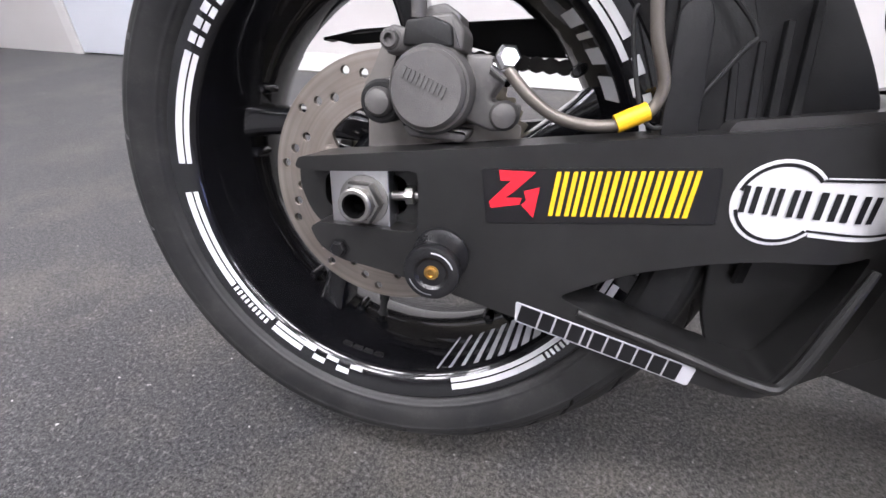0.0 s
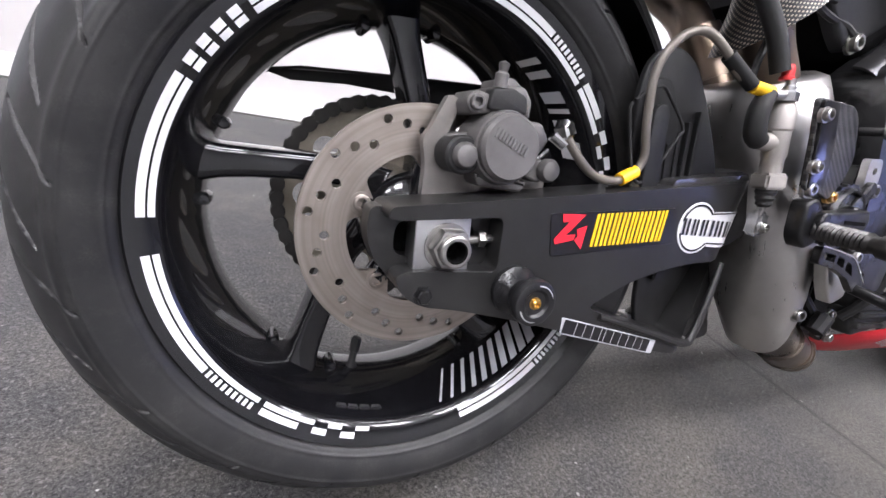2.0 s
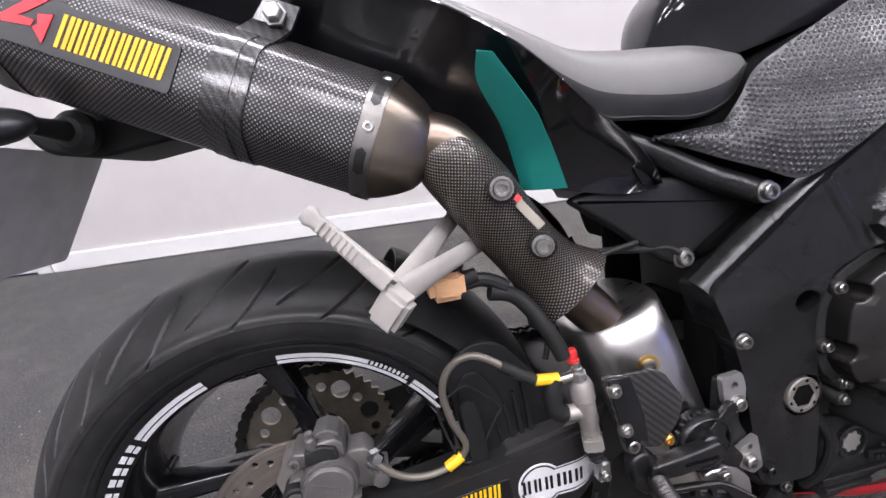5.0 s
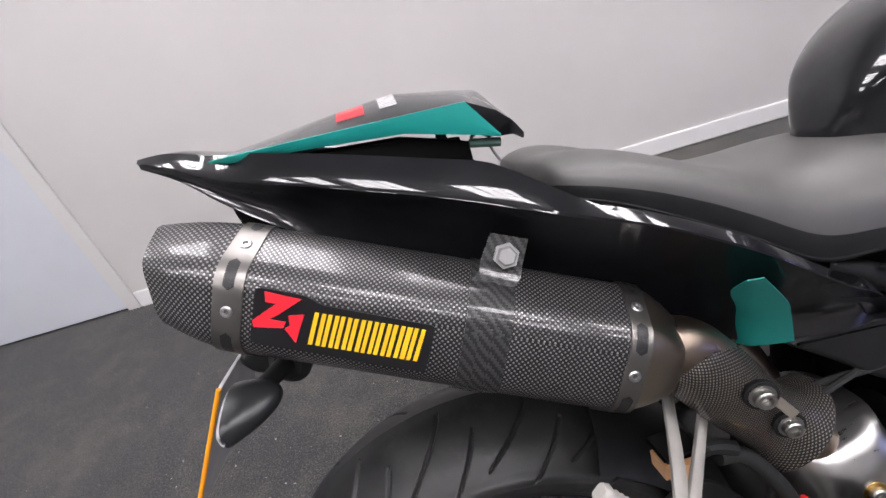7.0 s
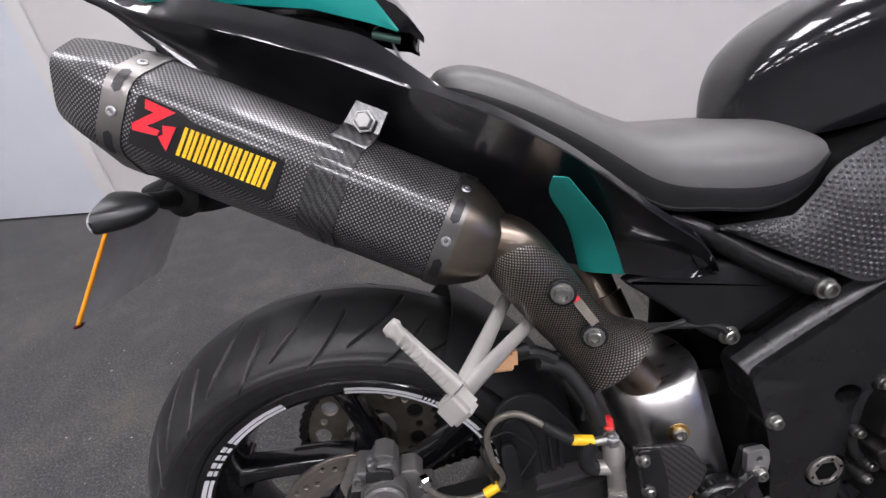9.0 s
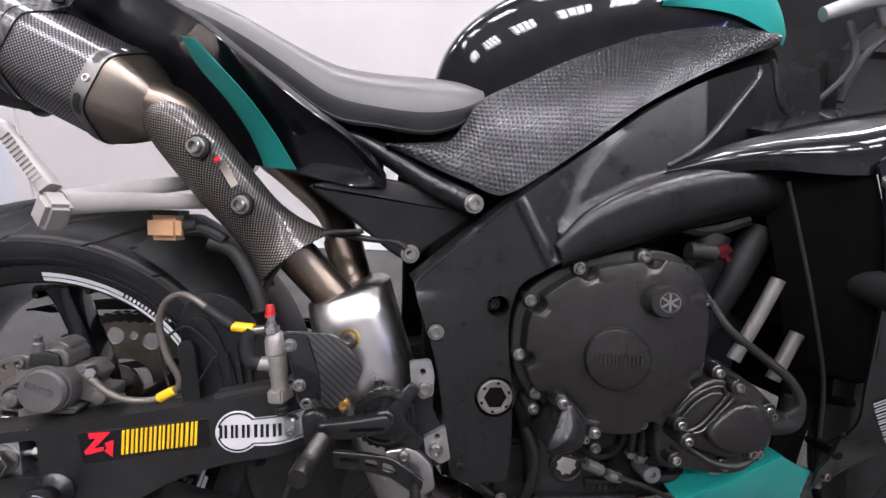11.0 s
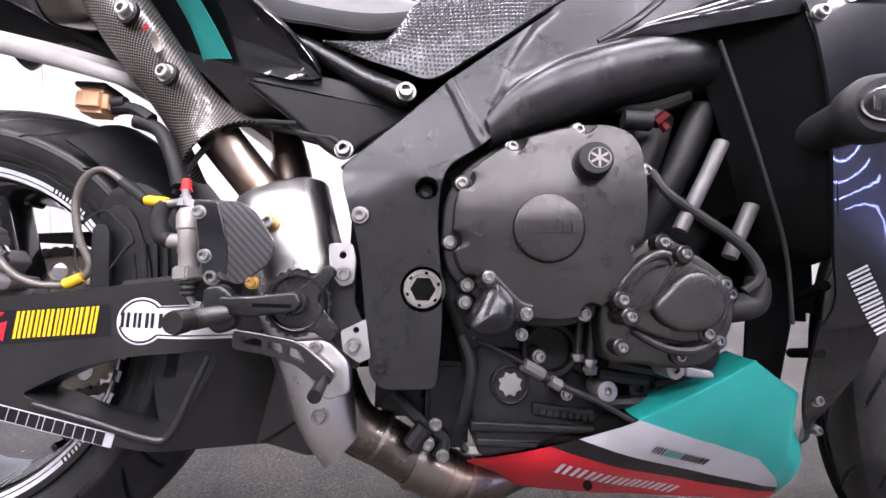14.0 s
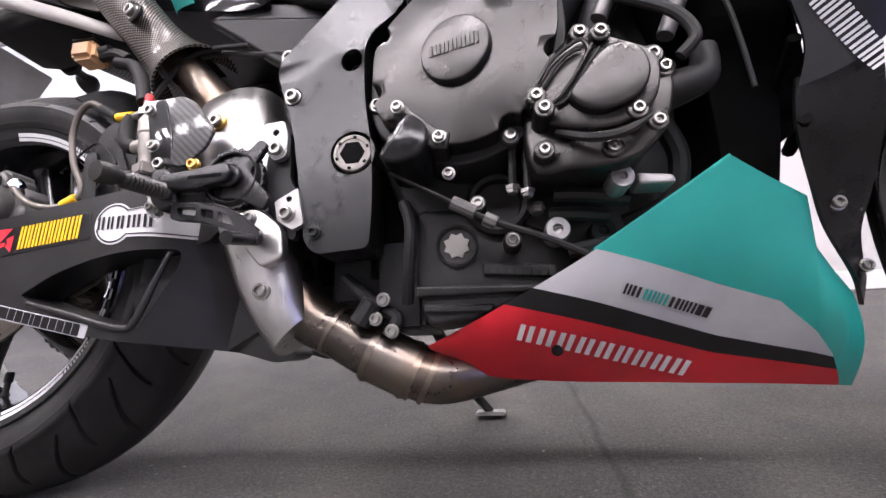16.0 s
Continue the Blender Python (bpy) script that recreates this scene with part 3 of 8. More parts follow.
bm = lathe(nb(), [(0.2295, 0.084), (0.227, 0.0868), (0.2195, 0.0850), (0.2060, 0.0800), (0.2025, 0.0740), (0.1965, 0.050), (0.1865, 0.020), (0.1835, 0.0),
                  (0.1835, -0.020), (0.1900, -0.050), (0.2000, -0.074), (0.2060, -0.080), (0.2195, -0.085), (0.227, -0.0868), (0.2295, -0.084),
                  (0.222, -0.080), (0.203, -0.05), (0.190, 0.0), (0.203, 0.05), (0.222, 0.08)], HUB, 96, closed=True)
rear_wheel = part("rear_wheel", bm, RIM, bike, "gloss black five-spoke cast rear wheel with white rim tape", sharp=40)
bm = lathe(nb(), [(0.020, 0.095), (0.030, 0.094), (0.034, 0.075), (0.046, 0.070), (0.052, 0.062), (0.050, 0.03), (0.046, 0.0), (0.050, -0.05), (0.040, -0.075), (0.020, -0.08)], HUB, 40)
part("hub", bm, RIM, rear_wheel)
for k in range(5):
    bm = nb()
    a = 39 + 72 * k
    rows = []
    for r, w, d, off in ((0.012, 0.020, 0.026, 0.030), (0.055, 0.0165, 0.0215, 0.044), (0.105, 0.0145, 0.0195, 0.047), (0.145, 0.0155, 0.0195, 0.048), (0.168, 0.0168, 0.0205, 0.048), (0.186, 0.0205, 0.023, 0.048)):
        c, s = math.cos(radians(a)), math.sin(radians(a))
        ring = []
        for q in rounded([(-w, -d), (w, -d), (w * 0.86, d), (-w * 0.86, d)], 0.0075, 3):
            t = q[0] - off
            ring.append(HUB @ Vector((r * c - t * s, r * s + t * c, q[1] + 0.004)))
        rows.append(ring)
    skin(bm, rows, closed=True, caps=True)
    # small webs where the spoke meets the rim
    for side in (-1, 1):
        b = radians(a - 15 + side * 11)
        lathe(bm, [(0.0055, -0.012), (0.0055, 0.010), (0.004, 0.013), (0.0, 0.0135)], HUB @ Matrix.Translation((0.183 * math.cos(b), 0.183 * math.sin(b), 0.004)), 10)
    part("spoke", bm, RIM, rear_wheel, sharp=40)
tyre = part("tyre", tyre_mesh(0.32, 0.0965, 0.229, GROOVES), RUBBER, rear_wheel, "wide black sports tyre with slanted grooves", sharp=50)
tyre.matrix_basis = HUB

# Rim tape: four runs of a double stripe with lettering and a chequered end.
def tape(bm, a0, a1, inner=True, outer=True):
    for on, r0, r1 in ((inner, 0.2078, 0.2122), (outer, 0.2136, 0.2192)):
        if on:
            h = lambda r: 0.0800 + (r - 0.2060) * 0.3704
            barrel(bm, a0, a1, r0, h(r0), r1, h(r1), max(2, int(abs(a1 - a0) / 2.5)))


def tape_run(bm, a0, a1, chequered):
    """From the plain end a0 to the far end a1, which may be chequered."""
    f = lambda t: a0 + (a1 - a0) * t
    if not chequered:
        tape(bm, f(0), f(0.40))
        for k in range(4):
            tape(bm, f(0.43 + k * 0.055), f(0.465 + k * 0.055))
        tape(bm, f(0.66), f(1.0))
        return
    tape(bm, f(0), f(0.38))
    tape(bm, f(0.38), f(0.58), True, False)
    for k in range(9):
        tape(bm, f(0.39 + k * 0.021), f(0.402 + k * 0.021), False, True)
    tape(bm, f(0.60), f(0.74))
    for k in range(5):
        tape(bm, f(0.74 + k * 0.052), f(0.792 + k * 0.052), k % 2 == 0, k % 2 == 1)


for a0, a1, chequered in ((188, 262, True), (88, 17, True), (289, 361, True), (180.3, 109.5, False)):
    bm = nb()
    tape_run(bm, a0, a1, chequered)
    part("rim_tape", bm, WHITE, rear_wheel, "white striped rim tape" + (" with a chequered end" if chequered else " with lettering bars"), flip=False)
for k in range(10):
    a = 284.5 + k * 3.9
    part("rim_stripe", barrel(nb(), a, a + 0.8 + 0.27 * k, 0.2018, 0.0712, 0.1905, 0.0320, 2, skew=6.0), GREYWHITE, rear_wheel, "pale slanted stripe printed inside the rim", flip=False)
for a, w in ((24, 7.5), (33, 5.0), (39.5, 2.0), (43, 5.0), (52, 3.4), (57, 3.0)):
    part("rim_letter", barrel(nb(), a, a + w * 0.8, 0.2003, 0.066, 0.1937, 0.042, 3, skew=1.5), WHITE, rear_wheel, "pale lettering bar inside the rim", flip=False)
for k in range(10):
    a = 262 + k * 4.2
    part("rim_stripe", barrel(nb(), a, a + 2.4, 0.1900, -0.050, 0.1990, -0.072, 2, lift=0.0009, skew=-5), GREYWHITE, rear_wheel, "pale slanted stripe printed inside the rim", flip=False)
bm = nb()
for k in range(4):
    a = radians(254 + k * 3.6)
    box(bm, (-0.0058, -0.0085, -0.001), (0.0058, 0.0085, 0.0030), 0.0010, HUB @ Matrix.Translation((0.1995 * math.cos(a), 0.1995 * math.sin(a), 0.056)) @ pose(0, 0, 0, 0, 0, math.degrees(a) + 90) @ pose(0, 0, 0, 84, 0, 0))
part("wheel_weight", bm, SATIN, rear_wheel, "row of black stick-on balance weights")
bm = lathe(nb(), [(0.0075, 0.0), (0.0065, 0.006), (0.0042, 0.010), (0.0042, 0.024), (0.0058, 0.025), (0.0058, 0.038), (0.0045, 0.041), (0.0, 0.041)], aim((-0.036, -0.002, 0.134), (0.12, -0.03, 1)), 12)
part("valve_stem", bm, SOFT, rear_wheel, "black tyre valve with its cap")

# Brake disc
inner = []
for i in range(180):
    a = 2 * math.pi * i / 180
    near = min(abs((math.degrees(a) - 160 - 72 * k + 180) % 360 - 180) for k in range(5))
    r = 0.0690 - 0.0170 * math.exp(-(near / 13.0) ** 4)
    inner.append(Vector((r * math.cos(a), 0.32 + r * math.sin(a))))
holes = []
for k in range(12):
    for j, (r, da) in enumerate(((0.0875, 0.0), (0.0950, 9.0), (0.1020, 18.0))):
        a = radians(30 * k + da + 6)
        holes.append(circle(r * math.cos(a), 0.32 + r * math.sin(a), 0.0040, 10))
bm = plate(nb(), circle(0, 0.32, 0.1115, 120), [inner] + holes, -0.0836, -0.0784, 0.0005, steps=1)
disc = part("brake_disc", bm, DISC, rear_wheel, "drilled steel brake disc with circular wear marks")
for k in range(5):
    a = radians(160 + 72 * k)
    bolt("disc_bolt", (0.0612 * math.cos(a), -0.0836, 0.32 + 0.0612 * math.sin(a)), 0.0078, rear_wheel, material=DISC, height=0.003)
bm = nb()
for k in range(5):
    a = radians(160 + 72 * k)
    tube(bm, [(0.03 * math.cos(a), -0.068, 0.32 + 0.03 * math.sin(a)), (0.063 * math.cos(a), -0.076, 0.32 + 0.063 * math.sin(a))], [0.014, 0.012], 12, 3)
part("disc_carrier", bm, RIM, rear_wheel)

# Sprocket and chain on the far side
teeth = []
for i in range(45 * 6):
    a = 2 * math.pi * i / (45 * 6)
    r = 0.1125 + 0.0075 * (0.5 + 0.5 * math.cos(45 * a))
    teeth.append(Vector((r * math.cos(a), 0.32 + r * math.sin(a))))
holes = [circle(0.087 * math.cos(radians(a)), 0.32 + 0.087 * math.sin(radians(a)), 0.0150 if i % 2 else 0.0075, 16) for i, a in enumerate(range(0, 360, 20))]
bm = plate(nb(), teeth, [circle(0, 0.32, 0.045, 30)] + holes, 0.092, 0.098)
part("sprocket", bm, surface("worn_sprocket_steel", (0.30, 0.27, 0.22), 0.4, metal=0.9, vary=0.25, dust=0.1), rear_wheel, "worn steel rear sprocket with round lightening holes")
bm = nb()
front, r1, r2 = Vector((0.575, 0.375)), 0.038, 0.1195
line = []
for i in range(49):
    a = radians(83 + 194 * i / 48)
    line.append(Vector((r2 * math.cos(a), 0.32 + r2 * math.sin(a))))
for i in range(1, 34):
    line.append(line[48] + (Vector((0.565, 0.337)) - line[48]) * i / 33)
top = Vector((0.57, 0.413))
start = line[0]
for i in range(34):
    line.append(top + (start - top) * i / 34)
loop = line + [line[0]]
run = [0.0]
for p, q in zip(loop, loop[1:]):
    run.append(run[-1] + (q - p).length)
count = 2 * int(run[-1] / 0.0159 / 2)
pins = []
for k in range(count):
    u = run[-1] * k / count
    i = max(q for q in range(len(run) - 1) if run[q] <= u)
    pins.append(loop[i].lerp(loop[i + 1], (u - run[i]) / max(1e-9, run[i + 1] - run[i])))
for k, p in enumerate(pins):
    d = pins[(k + 1) % count] - p
    half = d.length / 2
    m = Matrix.Translation((p[0], 0.095, p[1])) @ pose(0, 0, 0, 0, -math.degrees(math.atan2(d[1], d[0])), 0)
    shape = [(0.0085 * math.cos(radians(a)), 0.0085 * math.sin(radians(a))) for a in range(60, 301, 40)] + [(half, -0.0054)]
    shape += [(2 * half + 0.0085 * math.cos(radians(a)), 0.0085 * math.sin(radians(a))) for a in range(-120, 121, 40)] + [(half, 0.0054)]
    wide = 0.0105 if k % 2 else 0.0078
    for side in (-wide, wide):
        face = [bm.verts.new(m @ Vector((a, side, b))) for a, b in shape]
        back = [bm.verts.new(v.co + Vector((0, 0.0018, 0))) for v in face]
        bm.faces.new(face)
        bm.faces.new(list(reversed(back)))
        for c in range(len(face)):
            bm.faces.new((face[c - 1], face[c], back[c], back[c - 1]))
    lathe(bm, [(0.0055, -0.009), (0.0055, 0.009)], aim((p[0], 0.095, p[1]), OUT), 8)
part("drive_chain", bm, surface("oily_chain_steel", (0.05, 0.048, 0.045), 0.35, metal=0.8, vary=0.3), bike, "oily dark drive chain round the rear sprocket")
bm = nb()
skin(bm, [[(x, y, z) for y in (0.088, 0.100, 0.112)] for x, z in ((-0.148, 0.452), (-0.10, 0.463), (0.02, 0.474), (0.14, 0.483), (0.22, 0.487))], thick=0.003)
slab(bm, [Vector(q) for q in ((-0.146, 0.453), (0.0, 0.470), (0.15, 0.482), (0.23, 0.487), (0.23, 0.445), (0.08, 0.440), (0.02, 0.452), (-0.05, 0.452), (-0.11, 0.446))], 0.0865, 0.0895, 0.001)
part("chain_guard", bm, MATT, bike, "black plastic chain guard above the chain")


# ---- swingarm, rear brake and hugger ----
def arm_bend(x, y, z):
    """Ahead of a slanted, rounded fold the arm's side turns inwards."""
    u = x - 0.310 - 0.20 * (z - 0.36)
    turn = 0.0 if u < 0 else 12.0 * u * u if u < 0.035 else 0.0147 + 0.84 * (u - 0.035)
    return Vector((x, y + min(0.085, turn), z))


edge = rounded([(-0.050, 0.3500), (0.10, 0.370), (0.30, 0.3985), (0.42, 0.421), (0.56, 0.446), (0.60, 0.42), (0.59, 0.36), (0.50, 0.33), (0.455, 0.238), (0.478, 0.180), (0.45, 0.174), (0.395, 0.190), (0.293, 0.2075), (0.262, 0.2125), (0.116, 0.2460),
                (0.055, 0.2605), (0.008, 0.2690), (-0.018, 0.2715), (-0.036, 0.2820), (-0.043, 0.2960), (-0.034, 0.3010), (0.045, 0.3020), (0.044, 0.3480), (-0.044, 0.3400), (-0.053, 0.3420)],
               [0.006, 0.01, 0.02, 0.02, 0.02, 0.02, 0.02, 0.04, 0.04, 0.012, 0.012, 0.02, 0.02, 0.02, 0.02, 0.02, 0.015, 0.012, 0.010, 0.004, 0.004, 0.007, 0.007, 0.003, 0.003], 4)
window = rounded([(0.152, 0.267), (0.196, 0.292), (0.262, 0.312), (0.349, 0.3185), (0.345, 0.295), (0.312, 0.222), (0.300, 0.2215), (0.229, 0.240)], [0.008, 0.02, 0.03, 0.010, 0.01, 0.008, 0.008, 0.01], 4)
bm = plate(nb(), edge, [window], -0.151, -0.100, 0.0045, None, 3)
for k in range(10):
    bmesh.ops.bisect_plane(bm, geom=list(bm.verts) + list(bm.edges) + list(bm.faces), plane_co=Vector((0.310 + 0.012 * k, 0, 0.36)), plane_no=Vector((1, 0, -0.20)))
for v in bm.verts:
    v.co = arm_bend(*v.co)
swingarm = part("swingarm", bm, ARM, bike, "satin black braced aluminium swingarm with sponsor stickers", sharp=30)
bm = plate(nb(), rounded([(-0.061, 0.346), (0.055, 0.354), (0.055, 0.296), (-0.040, 0.290), (-0.052, 0.300), (-0.0625, 0.322)], [0.006, 0.004, 0.004, 0.012, 0.02, 0.02]), [rounded([(-0.040, 0.307), (0.030, 0.307), (0.030, 0.339), (-0.040, 0.337)], 0.012)], -0.1285, -0.105, 0.003, None, 2)
part("axle_pocket", bm, ARM, swingarm, "recessed black web behind the axle block")
# near-black sheet that stands in for the shade inside the axle pocket
part("pocket_shade_sheet", slab(nb(), rounded([(-0.045, 0.303), (0.035, 0.303), (0.035, 0.342), (-0.045, 0.340)], 0.006), -0.112, -0.106, 0.001), DARK, swingarm)
part("window_web", slab(nb(), rounded([(0.258, 0.330), (0.365, 0.335), (0.345, 0.270), (0.318, 0.208), (0.285, 0.205), (0.268, 0.250)], 0.012), -0.104, -0.098, 0.002), ARM, swingarm, "black inner wall of the arm's window")
# ribs along the window and the far leg
bm = nb()
tube(bm, [(0.168, -0.152, 0.2575), (0.23, -0.152, 0.2405), (0.297, -0.152, 0.2215), (0.315, -0.1495, 0.229), (0.330, -0.1455, 0.270), (0.344, -0.140, 0.312)], [0.003, 0.0042, 0.0045, 0.0045, 0.0042, 0.003], 10, 6)
part("window_rib", bm, ARM, swingarm)
bm = plate(nb(), edge, [window], 0.100, 0.148, 0.003, None, 2)
part("swingarm_leg", bm, ARM, swingarm)
bm = nb()
tube(bm, [(0.36, -0.12, 0.37), (0.37, 0.0, 0.375), (0.36, 0.12, 0.37)], 0.045, 14, 4)
part("cross_brace", bm, ARM, swingarm)

# Axle, its block and adjuster
axle_set = part("axle_block", slab(nb(), rounded([(-0.0285, 0.3455), (0.0185, 0.3495), (0.0215, 0.2985), (-0.0265, 0.2975)], 0.0025, 3), -0.1435, -0.122, 0.0012), ALU, bike, "square brushed aluminium axle block")
bm = lathe(nb(), [(0.0195, -0.001), (0.0195, 0.0020), (0.0165, 0.0025)], aim((0, -0.1435, 0.3205), OUT), 32)
lathe(bm, [(0.0172, 0.002), (0.0176, 0.008), (0.0162, 0.0125), (0.0138, 0.0130), (0.0138, 0.006)], aim((0, -0.1435, 0.3205), OUT), 6, caps=False)
part("axle_nut", bm, STEEL, axle_set, "plain steel axle nut", sharp=25)
bm = lathe(nb(), [(0.0128, 0.008), (0.0128, 0.0190), (0.0115, 0.0200), (0.0090, 0.0200)], aim((0, -0.1435, 0.3205), OUT), 28, caps=False)
part("axle_end", bm, STEEL, axle_set)
part("axle_bore", lathe(nb(), [(0.0092, 0.0203), (0.0080, 0.0195), (0.0078, 0.004), (0.0, 0.004)], aim((0, -0.1437, 0.3205), OUT), 24, caps=False), DARK, axle_set)
bm = tube(nb(), [(0.018, -0.134, 0.324), (0.046, -0.134, 0.3265)], 0.0038, 10, 2)
lathe(bm, [(0.0072, 0), (0.0072, 0.006), (0.006, 0.007), (0.0, 0.007)], aim((0.031, -0.134, 0.3255), (1, 0, 0.09)), 6)
part("chain_adjuster", bm, STEEL, axle_set, "steel chain adjuster screw and lock nut", sharp=25)
bolt("pinch_bolt", (-0.0180, -0.151, 0.2815), 0.0062, swingarm, material=SATIN, hexagon=True)

# Paddock stand bobbin
bm = lathe(nb(), [(0.0215, -0.004), (0.0215, 0.004), (0.0175, 0.008), (0.0140, 0.014), (0.0155, 0.021), (0.0195, 0.026), (0.0200, 0.031), (0.0190, 0.034), (0.0165, 0.0350), (0.0120, 0.0345), (0.0098, 0.0325), (0.0, 0.0322)], aim((0.064, -0.151, 0.2870), (0.03, -1, -0.02)), 36)
bobbin = part("paddock_bobbin", bm, surface("black_acetal", (0.010, 0.010, 0.011), 0.28, vary=0.2, bump=0.02), swingarm, "black plastic paddock stand bobbin")
bolt("bobbin_bolt", (0.0648, -0.1835, 0.2865), 0.0040, swingarm, material=BRASS)
for a0, a1 in ((20, 92), (200, 274)):
    bm = lathe(nb(), [(0.0178, 0.03405), (0.0150, 0.0354)], aim((0.064, -0.151, 0.2870), (0.03, -1, -0.02)), 8, a0, a1)
    part("bobbin_print", bm, GREYWHITE, swingarm)

# Swingarm stickers
bm = slab(nb(), rounded([(0.0885, 0.3545), (0.236, 0.3695), (0.2405, 0.3335), (0.0955, 0.3165)], 0.003), -0.1517, -0.1505, 0.0003, 1)
part("sticker", bm, STICKER, swingarm, "black exhaust sponsor sticker with red mark and yellow lettering")


def thunder_mark(bm, o, right, up, s):
    """The angular red mark of the sticker: two crossed zigzag strokes."""
    r, u = Vector(right).normalized() * s, Vector(up).normalized() * s
    n = r.cross(u).normalized()
    for poly in (((0.17, 1.0), (0.92, 0.95), (0.46, 0.53), (0.30, 0.42), (0.64, 0.42), (0.60, 0.28), (0.0, 0.20), (-0.04, 0.34), (0.42, 0.78), (0.20, 0.78)),
                 ((0.68, 0.56), (1.0, 0.64), (0.88, 0.0), (0.63, 0.27), (0.73, 0.36))):
        top = [bm.verts.new(Vector(o) + r * a + u * b + n * 0.0004) for a, b in poly]
        low = [bm.verts.new(v.co - n * 0.0006) for v in top]
        bm.faces.new(top)
        for i in range(len(top)):
            bm.faces.new((low[i - 1], low[i], top[i], top[i - 1]))
    return bm


ARMR, ARMU = Vector((0.148, 0, 0.0155)), Vector((-0.10, 0, 1))
part("sticker_mark", thunder_mark(nb(), (0.0985, -0.1518, 0.3215), ARMR, ARMU, 0.033), REDBRIGHT, swingarm, "angular red sticker mark")
part("sticker_lettering", bars(nb(), (0.137, -0.1518, 0.3270), ARMR, ARMU, [0.0082, 0.0078, 0.0078, 0.0082, 0.0072, 0.0078, 0.0082, 0.0036, 0.0078], 0.030, 0.0025, 0.16), YELLOW, swingarm, "yellow lettering bars")
def arm_film(bm, x0, x1, low, high, lift, n=None):
    """A film on the arm's side between two heights, following its fold; low and high are heights at both ends."""
    n = n or max(2, int((x1 - x0) / 0.004))
    rows = []
    for i in range(n + 1):
        x = x0 + (x1 - x0) * i / n
        row = []
        for z in (low[0] + (low[1] - low[0]) * i / n, high[0] + (high[1] - high[0]) * i / n):
            p, q = arm_bend(x, -0.151, z), arm_bend(x + 0.001, -0.151, z)
            out = Vector((q.y - p.y, -(q.x - p.x), 0)).normalized()
            row.append(p + out * lift)
        rows.append(row)
    return skin(bm, rows)


bm = slab(nb(), circle(0.2715, 0.3510, 0.0268, 40), -0.1517, -0.1505, 0.0003, 1)
arm_film(bm, 0.292, 0.396, (0.3325, 0.3310), (0.3690, 0.3770), 0.0010)
part("sticker", bm, WHITE, swingarm, "white chain sponsor sticker with a round end")
bm = nb()
for r0, r1, a0, a1 in ((0.0225, 0.0246, 40, 165), (0.0225, 0.0246, 195, 320)):
    lathe(bm, [(r0, 0.1521), (r1, 0.1521)], aim((0.2715, 0, 0.3510), OUT), 20, a0, a1)
arm_film(bm, 0.290, 0.385, (0.3665, 0.3735), (0.3680, 0.3750), 0.0016)
arm_film(bm, 0.290, 0.385, (0.3355, 0.3345), (0.3370, 0.3360), 0.0016)
for x, w in ((0.2500, 0.0095), (0.2635, 0.0085), (0.2765, 0.0095), (0.2910, 0.0040), (0.2985, 0.0105), (0.3130, 0.0100)):
    for a, b in (((0.0, 1.0),) if w < 0.005 else ((0.0, 0.36), (0.62, 0.98))):
        arm_film(bm, x + w * a, x + w * b, (0.3436, 0.3437), (0.3604, 0.3605), 0.0017, 2)
part("sticker_lettering", bm, STICKER, swingarm, "black lettering bars and outline")
bm = slab(nb(), rounded([(0.1235, 0.2585), (0.2565, 0.2270), (0.2535, 0.2115), (0.1245, 0.2415)], 0.002), -0.1516, -0.1505, 0.0003, 1)
part("sticker", bm, GREYWHITE, swingarm, "pale outlined tyre sponsor sticker with dark lettering")
LOWR, LOWU = Vector((0.135, 0, -0.032)), Vector((0.05, 0, 1))
part("sticker_lettering", bars(nb(), (0.1258, -0.1518, 0.2430), LOWR, LOWU, [0.0150] + [0.0096] * 3 + [0.0044] + [0.0096] * 6, 0.0138, 0.0016, 0.12, whole=True), STICKER, swingarm, "dark lettering bars")

# Rear caliper
bm = lathe(nb(), [(0.031, 0.0), (0.031, 0.030), (0.029, 0.036), (0.0, 0.036)], aim((0.045, -0.100, 0.4025), OUT), 32)
slab(bm, rounded([(0.012, 0.424), (0.008, 0.434), (0.014, 0.444), (0.030, 0.441), (0.034, 0.450), (0.058, 0.452), (0.066, 0.442), (0.066, 0.428), (0.045, 0.430)], 0.003), -0.129, -0.090, 0.003)
slab(bm, rounded([(0.036, 0.436), (0.036, 0.456), (0.050, 0.459), (0.062, 0.452), (0.062, 0.436)], 0.003), -0.120, -0.090, 0.002)
slab(bm, rounded([(-0.002, 0.384), (-0.007, 0.396), (0.002, 0.408), (0.020, 0.412), (0.026, 0.388)], 0.005), -0.122, -0.090, 0.003)
slab(bm, rounded([(0.066, 0.428), (0.086, 0.428), (0.096, 0.414), (0.086, 0.398), (0.108, 0.396), (0.107, 0.381), (0.090, 0.376), (0.066, 0.384)], 0.004), -0.120, -0.090, 0.003)
slab(bm, rounded([(0.022, 0.380), (0.075, 0.376), (0.070, 0.367), (0.028, 0.369)], 0.003), -0.128, -0.090, 0.003)
caliper = part("rear_caliper", bm, CALIPER, bike, "dusty grey single-piston rear brake caliper")
part("caliper_bridge", slab(nb(), rounded([(0.024, 0.430), (0.026, 0.446), (0.044, 0.449), (0.058, 0.444), (0.060, 0.430)], 0.003), -0.1335, -0.120, 0.002), CASE, caliper, "dark ribbed bridge of the caliper")
bm = lathe(nb(), [(0.027, -0.012), (0.027, 0.004), (0.0245, 0.0075), (0.0, 0.0075)], aim((0.0450, -0.137, 0.4025), OUT), 36)
